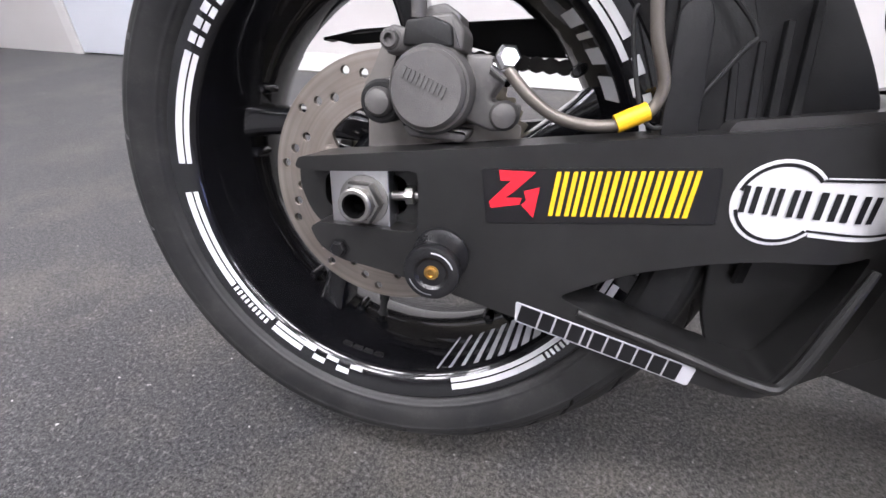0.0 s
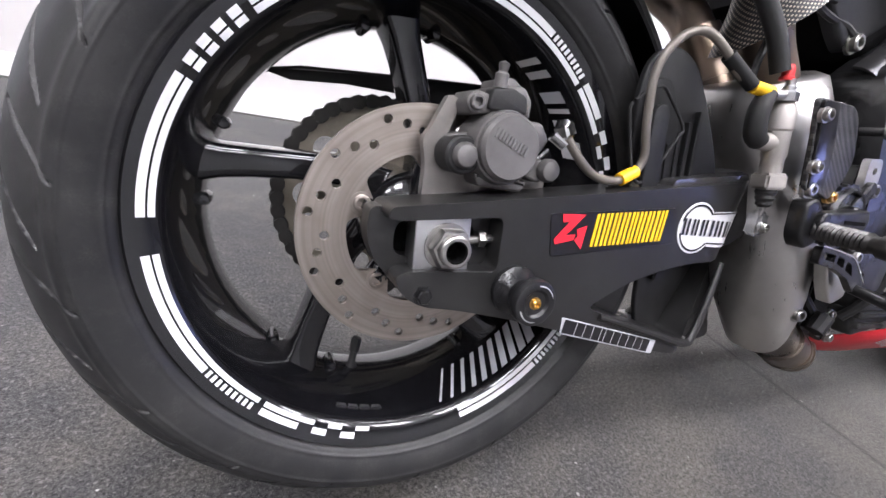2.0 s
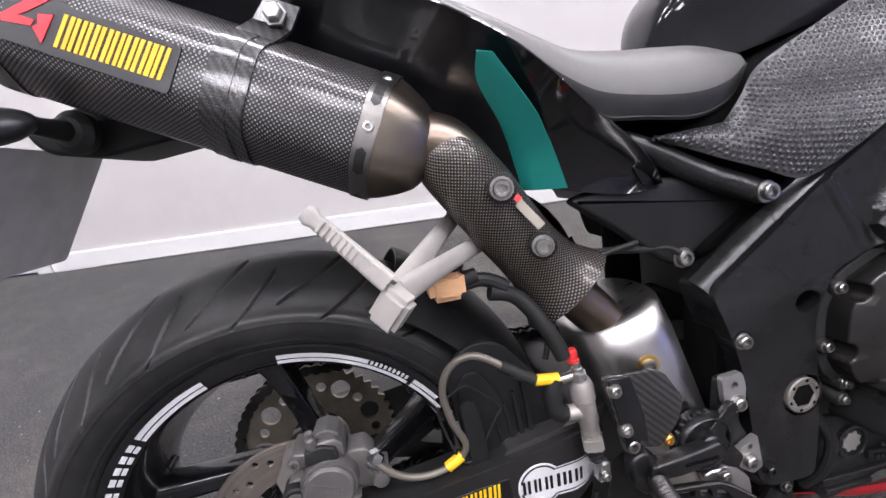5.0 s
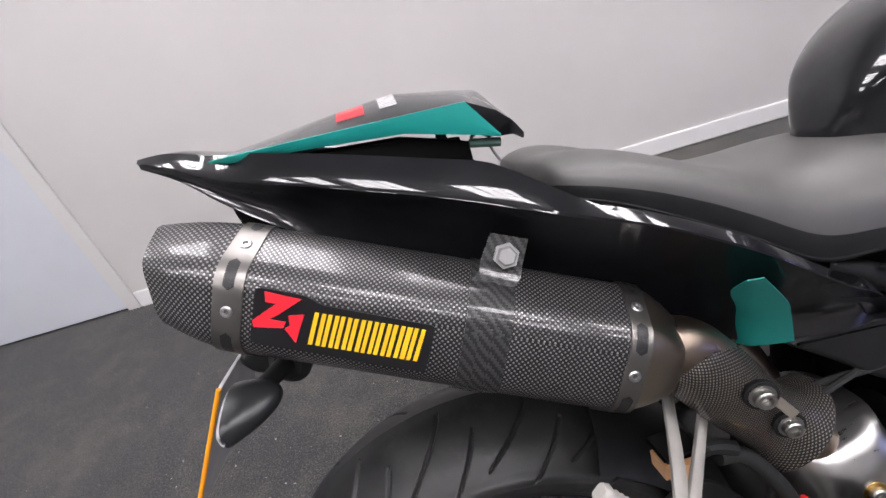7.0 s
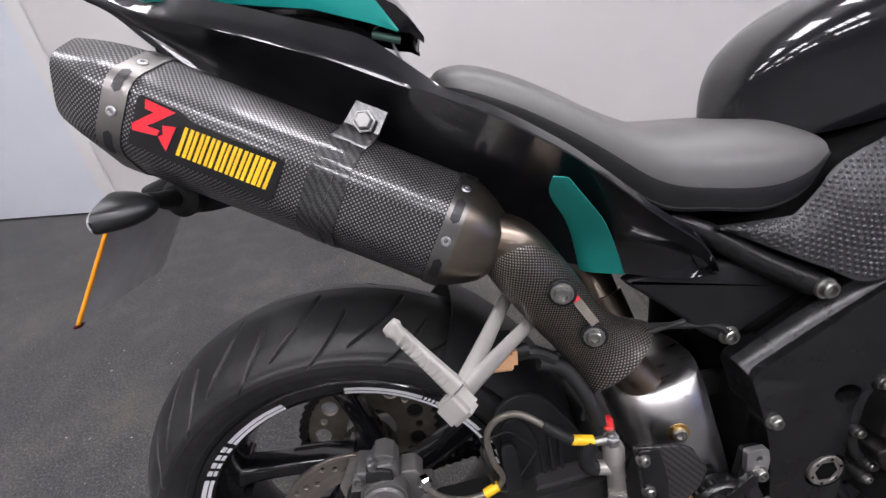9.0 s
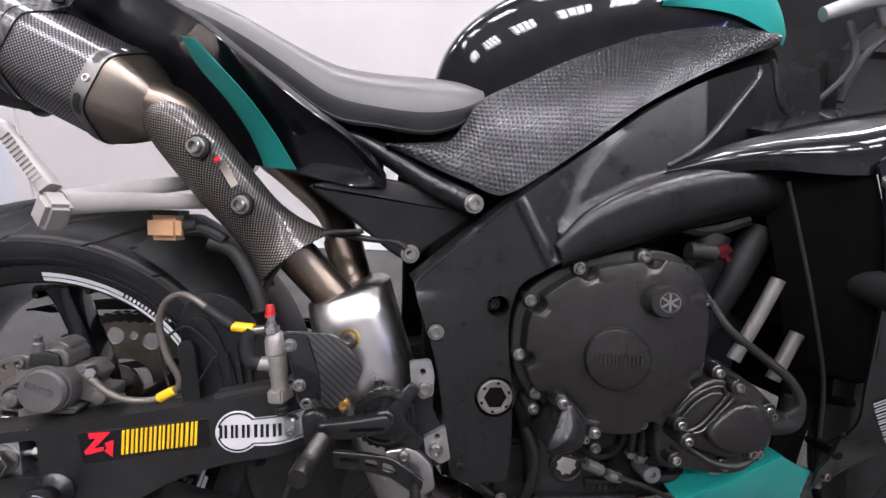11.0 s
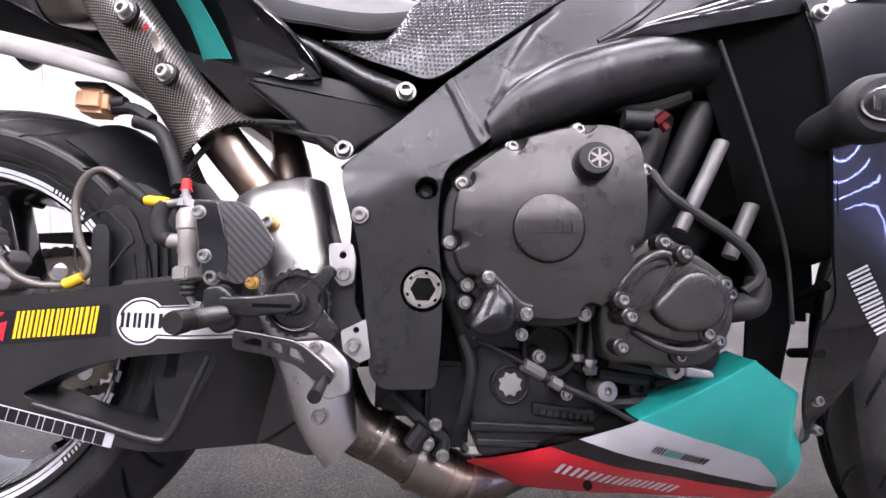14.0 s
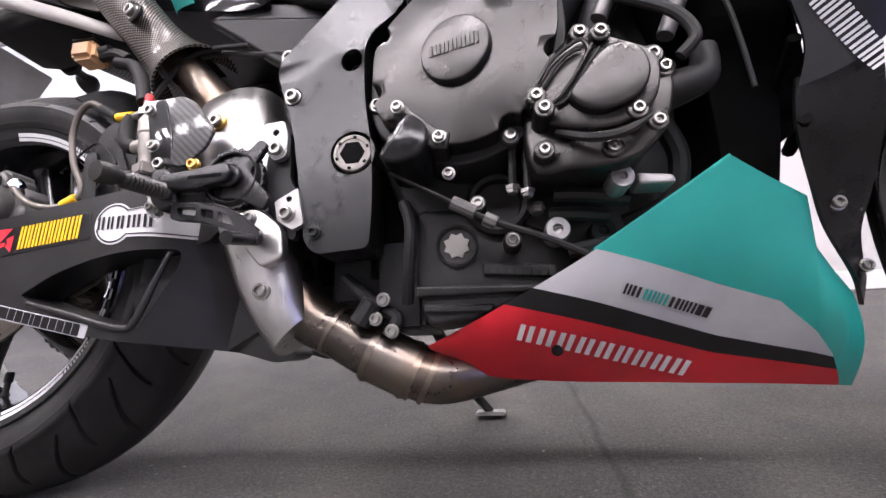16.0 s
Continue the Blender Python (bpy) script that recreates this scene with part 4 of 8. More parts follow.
piston = part("piston_cover", bm, CALIPER, caliper, "round grey piston cover with raised lettering")
bm = bars(nb(), (0.0270, -0.1448, 0.4100), (0.9, 0, -0.38), (0.38, 0, 0.9), [0.0055, 0.0022, 0.0055, 0.0055, 0.0022, 0.0055], 0.0075, 0.0012, 0.0, 0.0007)
part("cover_lettering", bm, surface("raised_letters_grey", (0.14, 0.138, 0.135), 0.4, metal=0.4), caliper, "raised lettering bars")
bm = lathe(nb(), [(0.0155, -0.02), (0.0155, 0.004), (0.0135, 0.006), (0.0, 0.006)], aim((0.0085, -0.128, 0.3925), OUT), 24)
part("slide_boot", bm, SOFT, caliper)
for p in ((0.0085, -0.134, 0.3925), (0.0980, -0.122, 0.3885)):
    part("slide_cap", lathe(nb(), [(0.0105, -0.002), (0.0105, 0.003), (0.0085, 0.0065), (0.0045, 0.0080), (0.0, 0.0082)], aim(p, OUT), 20), CALIPER, caliper, "domed grey slide pin cap")
bolt("slide_bolt", (0.0145, -0.129, 0.4340), 0.0062, caliper, material=CALIPER)
bm = lathe(nb(), [(0.0055, 0), (0.0055, 0.010), (0.0035, 0.012), (0.0045, 0.018), (0.0, 0.020)], aim((0.034, -0.128, 0.448), (0.0, -0.1, 1)), 12)
part("bleed_nipple", bm, CALIPER, caliper)
bm = plate(nb(), rounded([(-0.012, 0.350), (-0.012, 0.380), (-0.017, 0.402), (-0.010, 0.412), (0.002, 0.440), (0.014, 0.436), (0.004, 0.404), (0.004, 0.392), (0.030, 0.376), (0.110, 0.382), (0.110, 0.368), (0.02, 0.350)], 0.005), [], -0.104, -0.094, 0.001)
part("caliper_bracket", bm, surface("worn_bracket_grey", (0.22, 0.205, 0.19), 0.42, metal=0.5, vary=0.2), caliper, "worn grey caliper bracket")
bm = lathe(nb(), [(0.0088, -0.004), (0.0088, 0.006), (0.006, 0.008), (0.0, 0.008)], aim((0.0965, -0.136, 0.4240), (0.4, -1, 0.2)), 6)
lathe(bm, [(0.0068, 0.0), (0.0068, 0.014)], aim((0.090, -0.132, 0.4200), (0.8, -0.3, -0.5)), 14)
part("banjo_bolt", bm, CHROME, caliper, "bright banjo bolt")

# Brake hoses with yellow collars
bm = tube(nb(), [(0.0985, -0.140, 0.4180), (0.115, -0.141, 0.402), (0.135, -0.139, 0.3905), (0.160, -0.136, 0.3870), (0.185, -0.133, 0.3930), (0.196, -0.134, 0.412), (0.184, -0.139, 0.445), (0.178, -0.142, 0.486), (0.190, -0.148, 0.514), (0.212, -0.154, 0.5235), (0.236, -0.159, 0.512), (0.256, -0.163, 0.4945), (0.285, -0.168, 0.4865)],
          0.0040, 12, 8)
hose = part("brake_hose", bm, HOSE, bike, "braided rear brake hose looping to the master cylinder")
part("hose_collar", tube(nb(), [(0.172, -0.1345, 0.3890), (0.190, -0.1335, 0.3985)], 0.0062, 14, 2), YELLOW, hose, "yellow hose collar")
part("hose_collar", tube(nb(), [(0.272, -0.1665, 0.4880), (0.297, -0.1690, 0.4858)], 0.0060, 14, 2), YELLOW, hose, "yellow hose collar")
part("hose_sleeve", tube(nb(), [(0.240, -0.1595, 0.5085), (0.272, -0.1665, 0.4880)], 0.0065, 12, 3), SOFT, hose)

# Hugger: black guard close over the front of the tyre
def arc_sheet(bm, r0, a0, a1, half, thick, rise=0.0, n=24):
    rows = []
    for i in range(n + 1):
        a = radians(a0 + (a1 - a0) * i / n)
        row = []
        for k in range(13):
            t = -1 + k / 6
            r = r0 - 0.055 * abs(t) ** 3 + rise * i / n
            row.append(HUB @ Vector((r * math.cos(a), r * math.sin(a), half * t)))
        rows.append(row)
    return skin(bm, rows, thick=thick)


hugger = part("hugger", arc_sheet(nb(), 0.338, -8, 62, 0.112, 0.003), MATT, bike, "black plastic hugger over the front of the rear tyre")
bm = nb()
slab(bm, rounded([(0.208, 0.385), (0.196, 0.470), (0.206, 0.488), (0.222, 0.488), (0.236, 0.470), (0.256, 0.420), (0.262, 0.390)], 0.006), -0.122, -0.117, 0.001)
slab(bm, rounded([(0.200, 0.382), (0.195, 0.455), (0.200, 0.462), (0.211, 0.462), (0.215, 0.452), (0.222, 0.382)], 0.004), -0.136, -0.131, 0.001)
part("hugger_bracket", bm, MATT, hugger, "ribbed black hugger side bracket")
for x in (0.240, 0.252, 0.264, 0.276):
    bm = slab(nb(), rounded([(x, 0.39), (x - 0.006, 0.43 + (x - 0.24)), (x - 0.002, 0.43 + (x - 0.24)), (x + 0.006, 0.39)], 0.001), -0.124, -0.114, 0.0005, 1)
    part("bracket_rib", bm, MATT, hugger)
part("hugger_wing", slab(nb(), rounded([(0.200, 0.392), (0.188, 0.47), (0.194, 0.505), (0.222, 0.522), (0.255, 0.512), (0.285, 0.475), (0.315, 0.43), (0.33, 0.40)], 0.02), -0.118, -0.112, 0.002), MATT, hugger)
bolt("hugger_bolt", (0.203, -0.127, 0.384), 0.0065, swingarm, (0, -0.1, 1), hexagon=True)
bm = plate(nb(), rounded([(0.235, 0.384), (0.33, 0.398), (0.335, 0.410), (0.24, 0.396)], 0.003), [], -0.140, -0.112, 0.001)
part("carbon_patch", bm, TWILL, swingarm)
part("hose_guide", tube(nb(), catmull([(0.176, -0.128, 0.462), (0.201, -0.130, 0.478), (0.217, -0.130, 0.470), (0.240, -0.132, 0.446), (0.234, -0.133, 0.434), (0.207, -0.134, 0.394), (0.188, -0.134, 0.394), (0.172, -0.130, 0.446)], 4, closed=True), 0.0016, 8, 2), SOFT, swingarm, "black bent wire hose guide")


# ---- exhaust ----
MD = Vector((0.887, -0.172, -0.429)).normalized()
MU = Vector((-0.129, -0.992, 0.087))
MU = (MU - MD * MU.dot(MD)).normalized()
MV = MD.cross(MU)
if MV.z < 0:
    MV = -MV
MO = Vector((-0.116, -0.103, 0.880))
MLEN = 0.303


def muffler_ring(s, scale=1.0, n=4, shift=(0, 0), r=0.0155, flare=1.0):
    """Six-sided section at s metres along the silencer, with soft corners."""
    out = []
    for q in rounded([(0.0575 * scale * math.cos(radians(a)) * 0.97, 0.0595 * flare * scale * math.sin(radians(a))) for a in (30, 90, 150, 210, 270, 330)], r * scale, n):
        out.append(MO + MD * s + MU * (q[0] + shift[0]) + MV * (q[1] + shift[1]))
    return out


def on_flat(s, v, lift=0.0):
    """A point of the silencer's outer flat."""
    return MO + MD * s + MU * (0.0575 * 0.97 * math.cos(radians(30)) + lift) + MV * v


bm = skin(nb(), [muffler_ring(s) for s in np.linspace(0.0, MLEN, 40)], closed=True, caps=True)
muffler = part("silencer", bm, CARBON, bike, "carbon fibre silencer with titanium bands and a sponsor badge")
# rear cap, cut off at a slant
rows = []
for f, sc in ((0, 1.0), (0.2, 0.985), (0.4, 0.955), (0.6, 0.91), (0.8, 0.85), (1.0, 0.78)):
    row = []
    for p in muffler_ring(0.0, sc):
        v = (p - MO).dot(MV)
        u = (p - MO).dot(MU)
        row.append(p - MD * (0.004 + f * (0.062 + 0.34 * v - 0.05 * u)))
    rows.append(row)
cap = rows[-1]
mid = sum(cap, Vector()) / len(cap)
rows.append([mid + (p - mid) * 0.88 - MD * 0.002 for p in cap])
rows.append([mid + (p - mid) * 0.80 + MD * 0.010 for p in cap])
part("end_cap", skin(nb(), rows, closed=True, caps=True), CARBON, muffler, "slanted carbon end cap")


def band(s0, s1, out=0.0012):
    return skin(nb(), [muffler_ring(s0, 1.0), muffler_ring(s0, 1.0 + out / 0.05), muffler_ring(s1, 1.0 + out / 0.05), muffler_ring(s1, 1.0)], closed=True)


for s0, s1, sl in ((-0.011, 0.011, 0.0), (MLEN - 0.008, MLEN + 0.008, MLEN)):
    part("band", band(s0, s1), BANDSTEEL, muffler, "titanium band with slots and rivets", flip=True)
    ring = muffler_ring(sl, 1.0 + 0.0012 / 0.05)
    run = [0.0]
    for p, q in zip(ring, ring[1:] + ring[:1]):
        run.append(run[-1] + (q - p).length)
    for corner in range(6):
        middle = run[5 * corner + 2]
        bm = nb()
        rows = []
        for d, w in ((-0.0125, 0.0002), (-0.0095, 0.0042), (-0.005, 0.0042), (-0.002, 0.0042), (0.002, 0.0042), (0.005, 0.0042), (0.0095, 0.0042), (0.0125, 0.0002)):
            u = (middle + d) % run[-1]
            i = max(q for q in range(len(run) - 1) if run[q] <= u)
            p = ring[i].lerp(ring[(i + 1) % len(ring)], (u - run[i]) / (run[i + 1] - run[i]))
            away = (p - MO - MD * sl).normalized()
            rows.append([p + away * 0.0004 - MD * w, p + away * 0.0004 + MD * w])
        part("band_slot", skin(bm, rows), CARBONSLOT, muffler, flip=True)
    for a in (0, 60):
        c, d = math.cos(radians(a)), math.sin(radians(a))
        n = (MU * c + MV * d).normalized()
        centre = MO + MD * sl + (MU * c * 0.0583 * 0.97 + MV * d * 0.0603) * math.cos(radians(30))
        bm = lathe(nb(), [(0.0045, -0.001), (0.0045, 0.0012), (0.0037, 0.0019), (0.0023, 0.0019), (0.0019, 0.0004), (0.0, 0.0003)], aim(centre, n), 18)
        part("rivet", bm, ALU, muffler)
# front cone down to the link pipe
rows = [muffler_ring(MLEN + 0.008, 0.985), muffler_ring(MLEN + 0.018, 0.92), muffler_ring(MLEN + 0.032, 0.79), muffler_ring(MLEN + 0.044, 0.64), muffler_ring(MLEN + 0.050, 0.50, r=0.02)]
part("front_cone", skin(nb(), rows, closed=True, caps=True), TITCONE, muffler, "dull titanium inlet cone")
# badge
bm = nb()
corners = rounded([(0.018, -0.021), (0.150, -0.0235), (0.152, 0.0145), (0.068, 0.0165), (0.056, 0.0215), (0.020, 0.0225)], 0.004, 3)
top = [bm.verts.new(on_flat(q[0], q[1], 0.0010)) for q in corners]
low = [bm.verts.new(on_flat(q[0], q[1], -0.0005)) for q in corners]
bm.faces.new(top)
for i in range(len(top)):
    bm.faces.new((low[i - 1], low[i], top[i], top[i - 1]))
part("badge", bm, STICKER, muffler, "black metal badge with red mark and yellow lettering")
part("badge_mark", thunder_mark(nb(), on_flat(0.0205, -0.0155, 0.0012), MD, MV, 0.036), REDBRIGHT, muffler, "angular red badge mark")
part("badge_lettering", bars(nb(), on_flat(0.061, -0.0150, 0.0012), MD, MV, [0.0088, 0.0082, 0.0082, 0.0088, 0.0080, 0.0084, 0.0086, 0.0038, 0.0084], 0.0255, 0.0013, 0.12), YELLOW, muffler, "yellow lettering bars")
# hanger strap
SS = 0.190
part("hanger_strap", skin(nb(), [muffler_ring(SS - 0.017, 1.0), muffler_ring(SS - 0.017, 1.03), muffler_ring(SS + 0.017, 1.03), muffler_ring(SS + 0.017, 1.0)], closed=True), TWILL, muffler, "carbon hanger strap")
part("strap_ridge", skin(nb(), [muffler_ring(SS - 0.006, 1.0), muffler_ring(SS - 0.006, 1.042), muffler_ring(SS + 0.004, 1.042), muffler_ring(SS + 0.004, 1.0)], closed=True), TWILL, muffler)
HB = Vector((0.086, -0.150, 0.856))
bm = nb()
base = MO + MD * SS + (MU * 0.5 * 0.0583 + MV * 0.866 * 0.0603) * math.cos(radians(30))
rows = []
for p, w in ((base, 0.017), (base * 0.5 + HB * 0.5 + Vector((0, -0.002, -0.002)), 0.0165), (HB + Vector((-0.004, 0.001, -0.004)), 0.0165), (HB + Vector((0.008, 0.004, 0.014)), 0.0150)):
    rows.append([p - MD * w, p, p + MD * w])
skin(bm, rows, thick=0.003)
part("hanger_tab", bm, TWILL, muffler, "carbon hanger tab")
bolt("hanger_bolt", HB + Vector((0.0, -0.004, 0.002)), 0.0078, muffler, (-0.1, -1, 0.25), CASTALU, hexagon=True)

# Link pipe, collector and lower pipe
pipe = part("exhaust_pipe", tube(nb(), [(0.90, 0.0, 0.175), (0.80, -0.025, 0.170), (0.73, -0.056, 0.160), (0.665, -0.086, 0.153), (0.61, -0.094, 0.171), (0.555, -0.100, 0.204), (0.51, -0.108, 0.232), (0.478, -0.112, 0.29)],
                                  [0.024, 0.025, 0.028, 0.031, 0.031, 0.031, 0.0315, 0.033], 24, 8), PIPE, bike, "smoke-grey exhaust pipe under the engine")
for p, q in (((0.640, -0.0915, 0.158), (0.585, -0.0975, 0.185)),):
    part("pipe_clamp", tube(nb(), [p, q], 0.0336, 24, 3), TITAN, pipe, "worn metal pipe clamp")
    for f in (0.12, 0.88):
        c = Vector(p).lerp(Vector(q), f)
        part("clamp_ring", tube(nb(), [c, c + (Vector(q) - Vector(p)).normalized() * 0.005], 0.0352, 24, 1), TITAN, pipe)
part("weld_bead", tube(nb(), [(0.655, -0.0885, 0.153), (0.650, -0.0895, 0.1555)], 0.0335, 24, 1), TITAN, pipe)
part("weld_bead", tube(nb(), [(0.545, -0.1015, 0.2105), (0.541, -0.102, 0.213)], 0.0330, 24, 1), TITAN, pipe)
part("link_pipe", tube(nb(), [(0.425, -0.112, 0.455), (0.385, -0.112, 0.510), (0.340, -0.115, 0.562), (0.292, -0.140, 0.625), (0.250, -0.160, 0.685), (0.215, -0.166, 0.730), (0.190, -0.1645, 0.7415)], 0.0262, 24, 8), TITAN, pipe, "heat-tinted titanium link pipe")
part("link_pipe", tube(nb(), [(0.425, -0.045, 0.46), (0.385, -0.010, 0.56), (0.36, 0.03, 0.625), (0.28, 0.11, 0.69), (0.21, 0.15, 0.74)], 0.0262, 20, 8), TITAN, pipe, "second link pipe to the far side")
part("pipe_joint", tube(nb(), [(0.398, -0.022, 0.525), (0.378, 0.0, 0.585)], 0.0295, 20, 3), TITAN, pipe)
# polished shield round the collector
rows = []
for c, rx, ry, up in (((0.398, -0.080, 0.524), 0.050, 0.056, (0.32, 0, 0.95)), ((0.400, -0.083, 0.518), 0.058, 0.065, (0.32, 0, 0.95)), ((0.408, -0.091, 0.485), 0.060, 0.067, (0.35, 0, 0.9)), ((0.426, -0.097, 0.43), 0.059, 0.065, (0.3, 0, 0.95)), ((0.447, -0.102, 0.37), 0.056, 0.066, (0.3, 0, 0.95)),
                       ((0.460, -0.107, 0.32), 0.049, 0.060, (0.3, 0, 0.95)), ((0.474, -0.112, 0.27), 0.041, 0.053, (0.4, 0, 0.9)), ((0.490, -0.114, 0.232), 0.036, 0.044, (0.6, 0, 0.8)), ((0.503, -0.113, 0.206), 0.031, 0.036, (0.7, 0, 0.7))):
    m = aim(c, (-up[0], 0, up[2]), (0, 1, 0))
    rows.append([m @ Vector((-rx * math.copysign(abs(math.cos(a)) ** 0.8, math.cos(a)), ry * math.copysign(abs(math.sin(a)) ** 0.8, math.sin(a)), 0)) for a in np.linspace(0, 2 * math.pi, 40, endpoint=False)])
shield = part("collector_shield", skin(nb(), rows, closed=True, caps=True), POLISHED, bike, "polished aluminium shield round the exhaust collector", sharp=50)
bolt("shield_bolt", (0.407, -0.1595, 0.470), 0.0085, shield, (-0.2, -1, 0.1), STEEL)
part("brass_washer", lathe(nb(), [(0.0125, -0.002), (0.0125, 0.0015), (0.009, 0.002)], aim((0.407, -0.1590, 0.470), (-0.2, -1, 0.1)), 20), BRASS, shield, "brass washer")
bolt("shield_bolt", (0.480, -0.162, 0.254), 0.0080, shield, (-0.1, -1, 0.0), STEEL)
# carbon heat guard on the link pipe
rows = []
for c, r, way, half in (((0.199, -0.166, 0.739), 0.025, (-0.7, 0.05, 0.7), 100), ((0.212, -0.166, 0.7225), 0.032, (-0.6, 0.1, 0.75), 115), ((0.238, -0.163, 0.688), 0.0345, (-0.55, 0.25, 0.8), 120), ((0.264, -0.153, 0.651), 0.0345, (-0.55, 0.25, 0.8), 120), ((0.290, -0.142, 0.617), 0.0350, (-0.55, 0.25, 0.8), 120), ((0.311, -0.129, 0.592), 0.0405, (-0.6, 0.25, 0.75), 118), ((0.324, -0.121, 0.577), 0.049, (-0.6, 0.2, 0.75), 115), ((0.337, -0.117, 0.562), 0.059, (-0.6, 0.15, 0.75), 118)):
    m = aim(c, way, OUT)
    row = []
    for k in range(25):
        a = radians(-half + 2 * half * k / 24)
        row.append(m @ Vector((r * math.sin(a), r * math.cos(a) * 0.92, 0)))
    rows.append(row)
dense = []
cols = [catmull([row[k] for row in rows], 5) for k in range(25)]
for i in range(len(cols[0])):
    dense.append([cols[k][i] for k in range(25)])
guard = part("heat_guard", skin(nb(), dense, thick=0.0025), carbon("carbon_guard_weave", 0.0020, tint=(0.36, 0.31, 0.25), coat=0.4), bike, "carbon heat guard over the link pipe")
GU = Vector((-0.25, -0.93, 0.02)).normalized()
for p in ((0.249, -0.200, 0.691), (0.288, -0.184, 0.631)):
    part("guard_washer", lathe(nb(), [(0.0135, -0.004), (0.0135, 0.0002), (0.0120, 0.0008), (0.0, 0.0008)], aim(Vector(p) + GU * -0.001, GU), 24), MATT, guard, "black rubber washer")
    bolt("guard_bolt", p, 0.0082, guard, GU)
bm = box(nb(), (-0.0045, -0.017, -0.001), (0.0045, 0.017, 0.0006), 0.0003, aim((0.276, -0.187, 0.664), (-0.15, -0.95, 0.3), (0.55, 0, -0.83)))
part("guard_plate", bm, surface("etched_plate", (0.20, 0.18, 0.15), 0.4, metal=0.6), guard, "small etched metal plate")
bm = box(nb(), (-0.0032, -0.0028, -0.001), (0.0032, 0.0028, 0.0007), 0.0003, aim((0.2655, -0.1905, 0.6795), (-0.15, -0.95, 0.3), (0.55, 0, -0.83)))
part("guard_plate", bm, REDBRIGHT, guard, "small red mark")
# far silencer, mostly hidden
def far(p):
    return Vector((p[0], -p[1], p[2]))


part("far_silencer", skin(nb(), [[far(p) for p in muffler_ring(s, sc)] for s, sc in ((-0.06, 0.82), (0.0, 1.0), (0.15, 1.0), (MLEN, 1.0), (MLEN + 0.06, 0.6))], closed=True, caps=True), TWILL, bike, "second carbon silencer on the far side")


# ---- tail, seat and tank ----
def blend_rows(stations, n=6):
    """Smooth rows between a few sections of the same number of points."""
    cols = [catmull([s[k] for s in stations], n) for k in range(len(stations[0]))]
    return [[c[i] for c in cols] for i in range(len(cols[0]))]


# Each section of the tail: x, top edge z, crease y and z, belly y and z
TAIL = [(-0.204, 1.012, 0.010, 1.010, 0.008, 1.004), (-0.165, 1.008, 0.042, 0.996, 0.032, 0.982), (-0.114, 0.991, 0.070, 0.971, 0.060, 0.940), (-0.030, 0.966, 0.112, 0.944, 0.085, 0.880), (0.060, 0.936, 0.145, 0.911, 0.100, 0.815), (0.130, 0.912, 0.171, 0.880, 0.108, 0.762),
        (0.190, 0.885, 0.190, 0.855, 0.114, 0.728), (0.250, 0.850, 0.204, 0.820, 0.120, 0.700), (0.292, 0.822, 0.206, 0.789, 0.124, 0.687), (0.354, 0.772, 0.180, 0.745, 0.130, 0.670), (0.405, 0.732, 0.160, 0.712, 0.132, 0.660), (0.435, 0.694, 0.147, 0.684, 0.134, 0.660), (0.448, 0.668, 0.140, 0.666, 0.138, 0.662)]


def tail_section(x, top, cy, cz, by, bz):
    """From the middle of the sunken deck over the shoulder and the crease down to the belly, on the right side."""
    c, b = Vector((x, -cy, cz)), Vector((x, -by, bz))
    k = min(1, cy / 0.1)
    w = min(1.0, max(0.0, (x - 0.092) / 0.066))
    deep = min(1.0, max(0.0, (x + 0.135) / 0.05))
    top += 0.005 * deep
    s = Vector((x, -cy * (0.66 + 0.20 * deep + 0.07 * w), top + (cz + 0.010 - top) * w))
    face = s.lerp(c, 0.5) + Vector((0, -0.0006, 0.0006)) * k
    lip = s.lerp(c, 0.90) + Vector((0, -0.0008, 0.0008)) * k
    under = c + (b - c) * 0.08 + Vector((0, 0.008, -0.002)) * k
    q1, q2 = c + (b - c) * 0.40 + Vector((0, 0.016, 0)) * k, c + (b - c) * 0.72 + Vector((0, 0.011, 0)) * k
    floor_z = top + 0.001 - 0.022 * deep * (1 - w) - 0.037 * w
    return [Vector((x, 0, floor_z + 0.001)), Vector((x, s.y * 0.93, floor_z)), s, face, lip, c, under, q1, q2, b]


right = [tail_section(*s) for s in catmull(TAIL, 6)]
rows = [[Vector((p.x, -p.y, p.z)) for p in reversed(r[1:6])] + r[:6] for r in right]
tail = part("tail_fairing", skin(nb(), rows, caps=False), GLOSS, bike, "gloss black tail fairing with a sharp side crease", sharp=24)
part("tail_inner", skin(nb(), [r[5:] for r in right]), GLOSS, tail, "gloss black underside of the tail", sharp=50)
part("tail_inner", skin(nb(), [[Vector((p.x, -p.y, p.z)) for p in r[5:]] for r in right]), GLOSS, tail, "gloss black underside of the tail", sharp=50)
bm = nb()
skin(bm, [[r[-1] + Vector((0, 0.004, 0.002)), Vector((r[-1].x, 0, r[-1].z + 0.004)), Vector((r[-1].x, -r[-1].y - 0.004, r[-1].z + 0.002))] for r in right])
part("undertray", bm, MATT, tail, "matt black undertray")


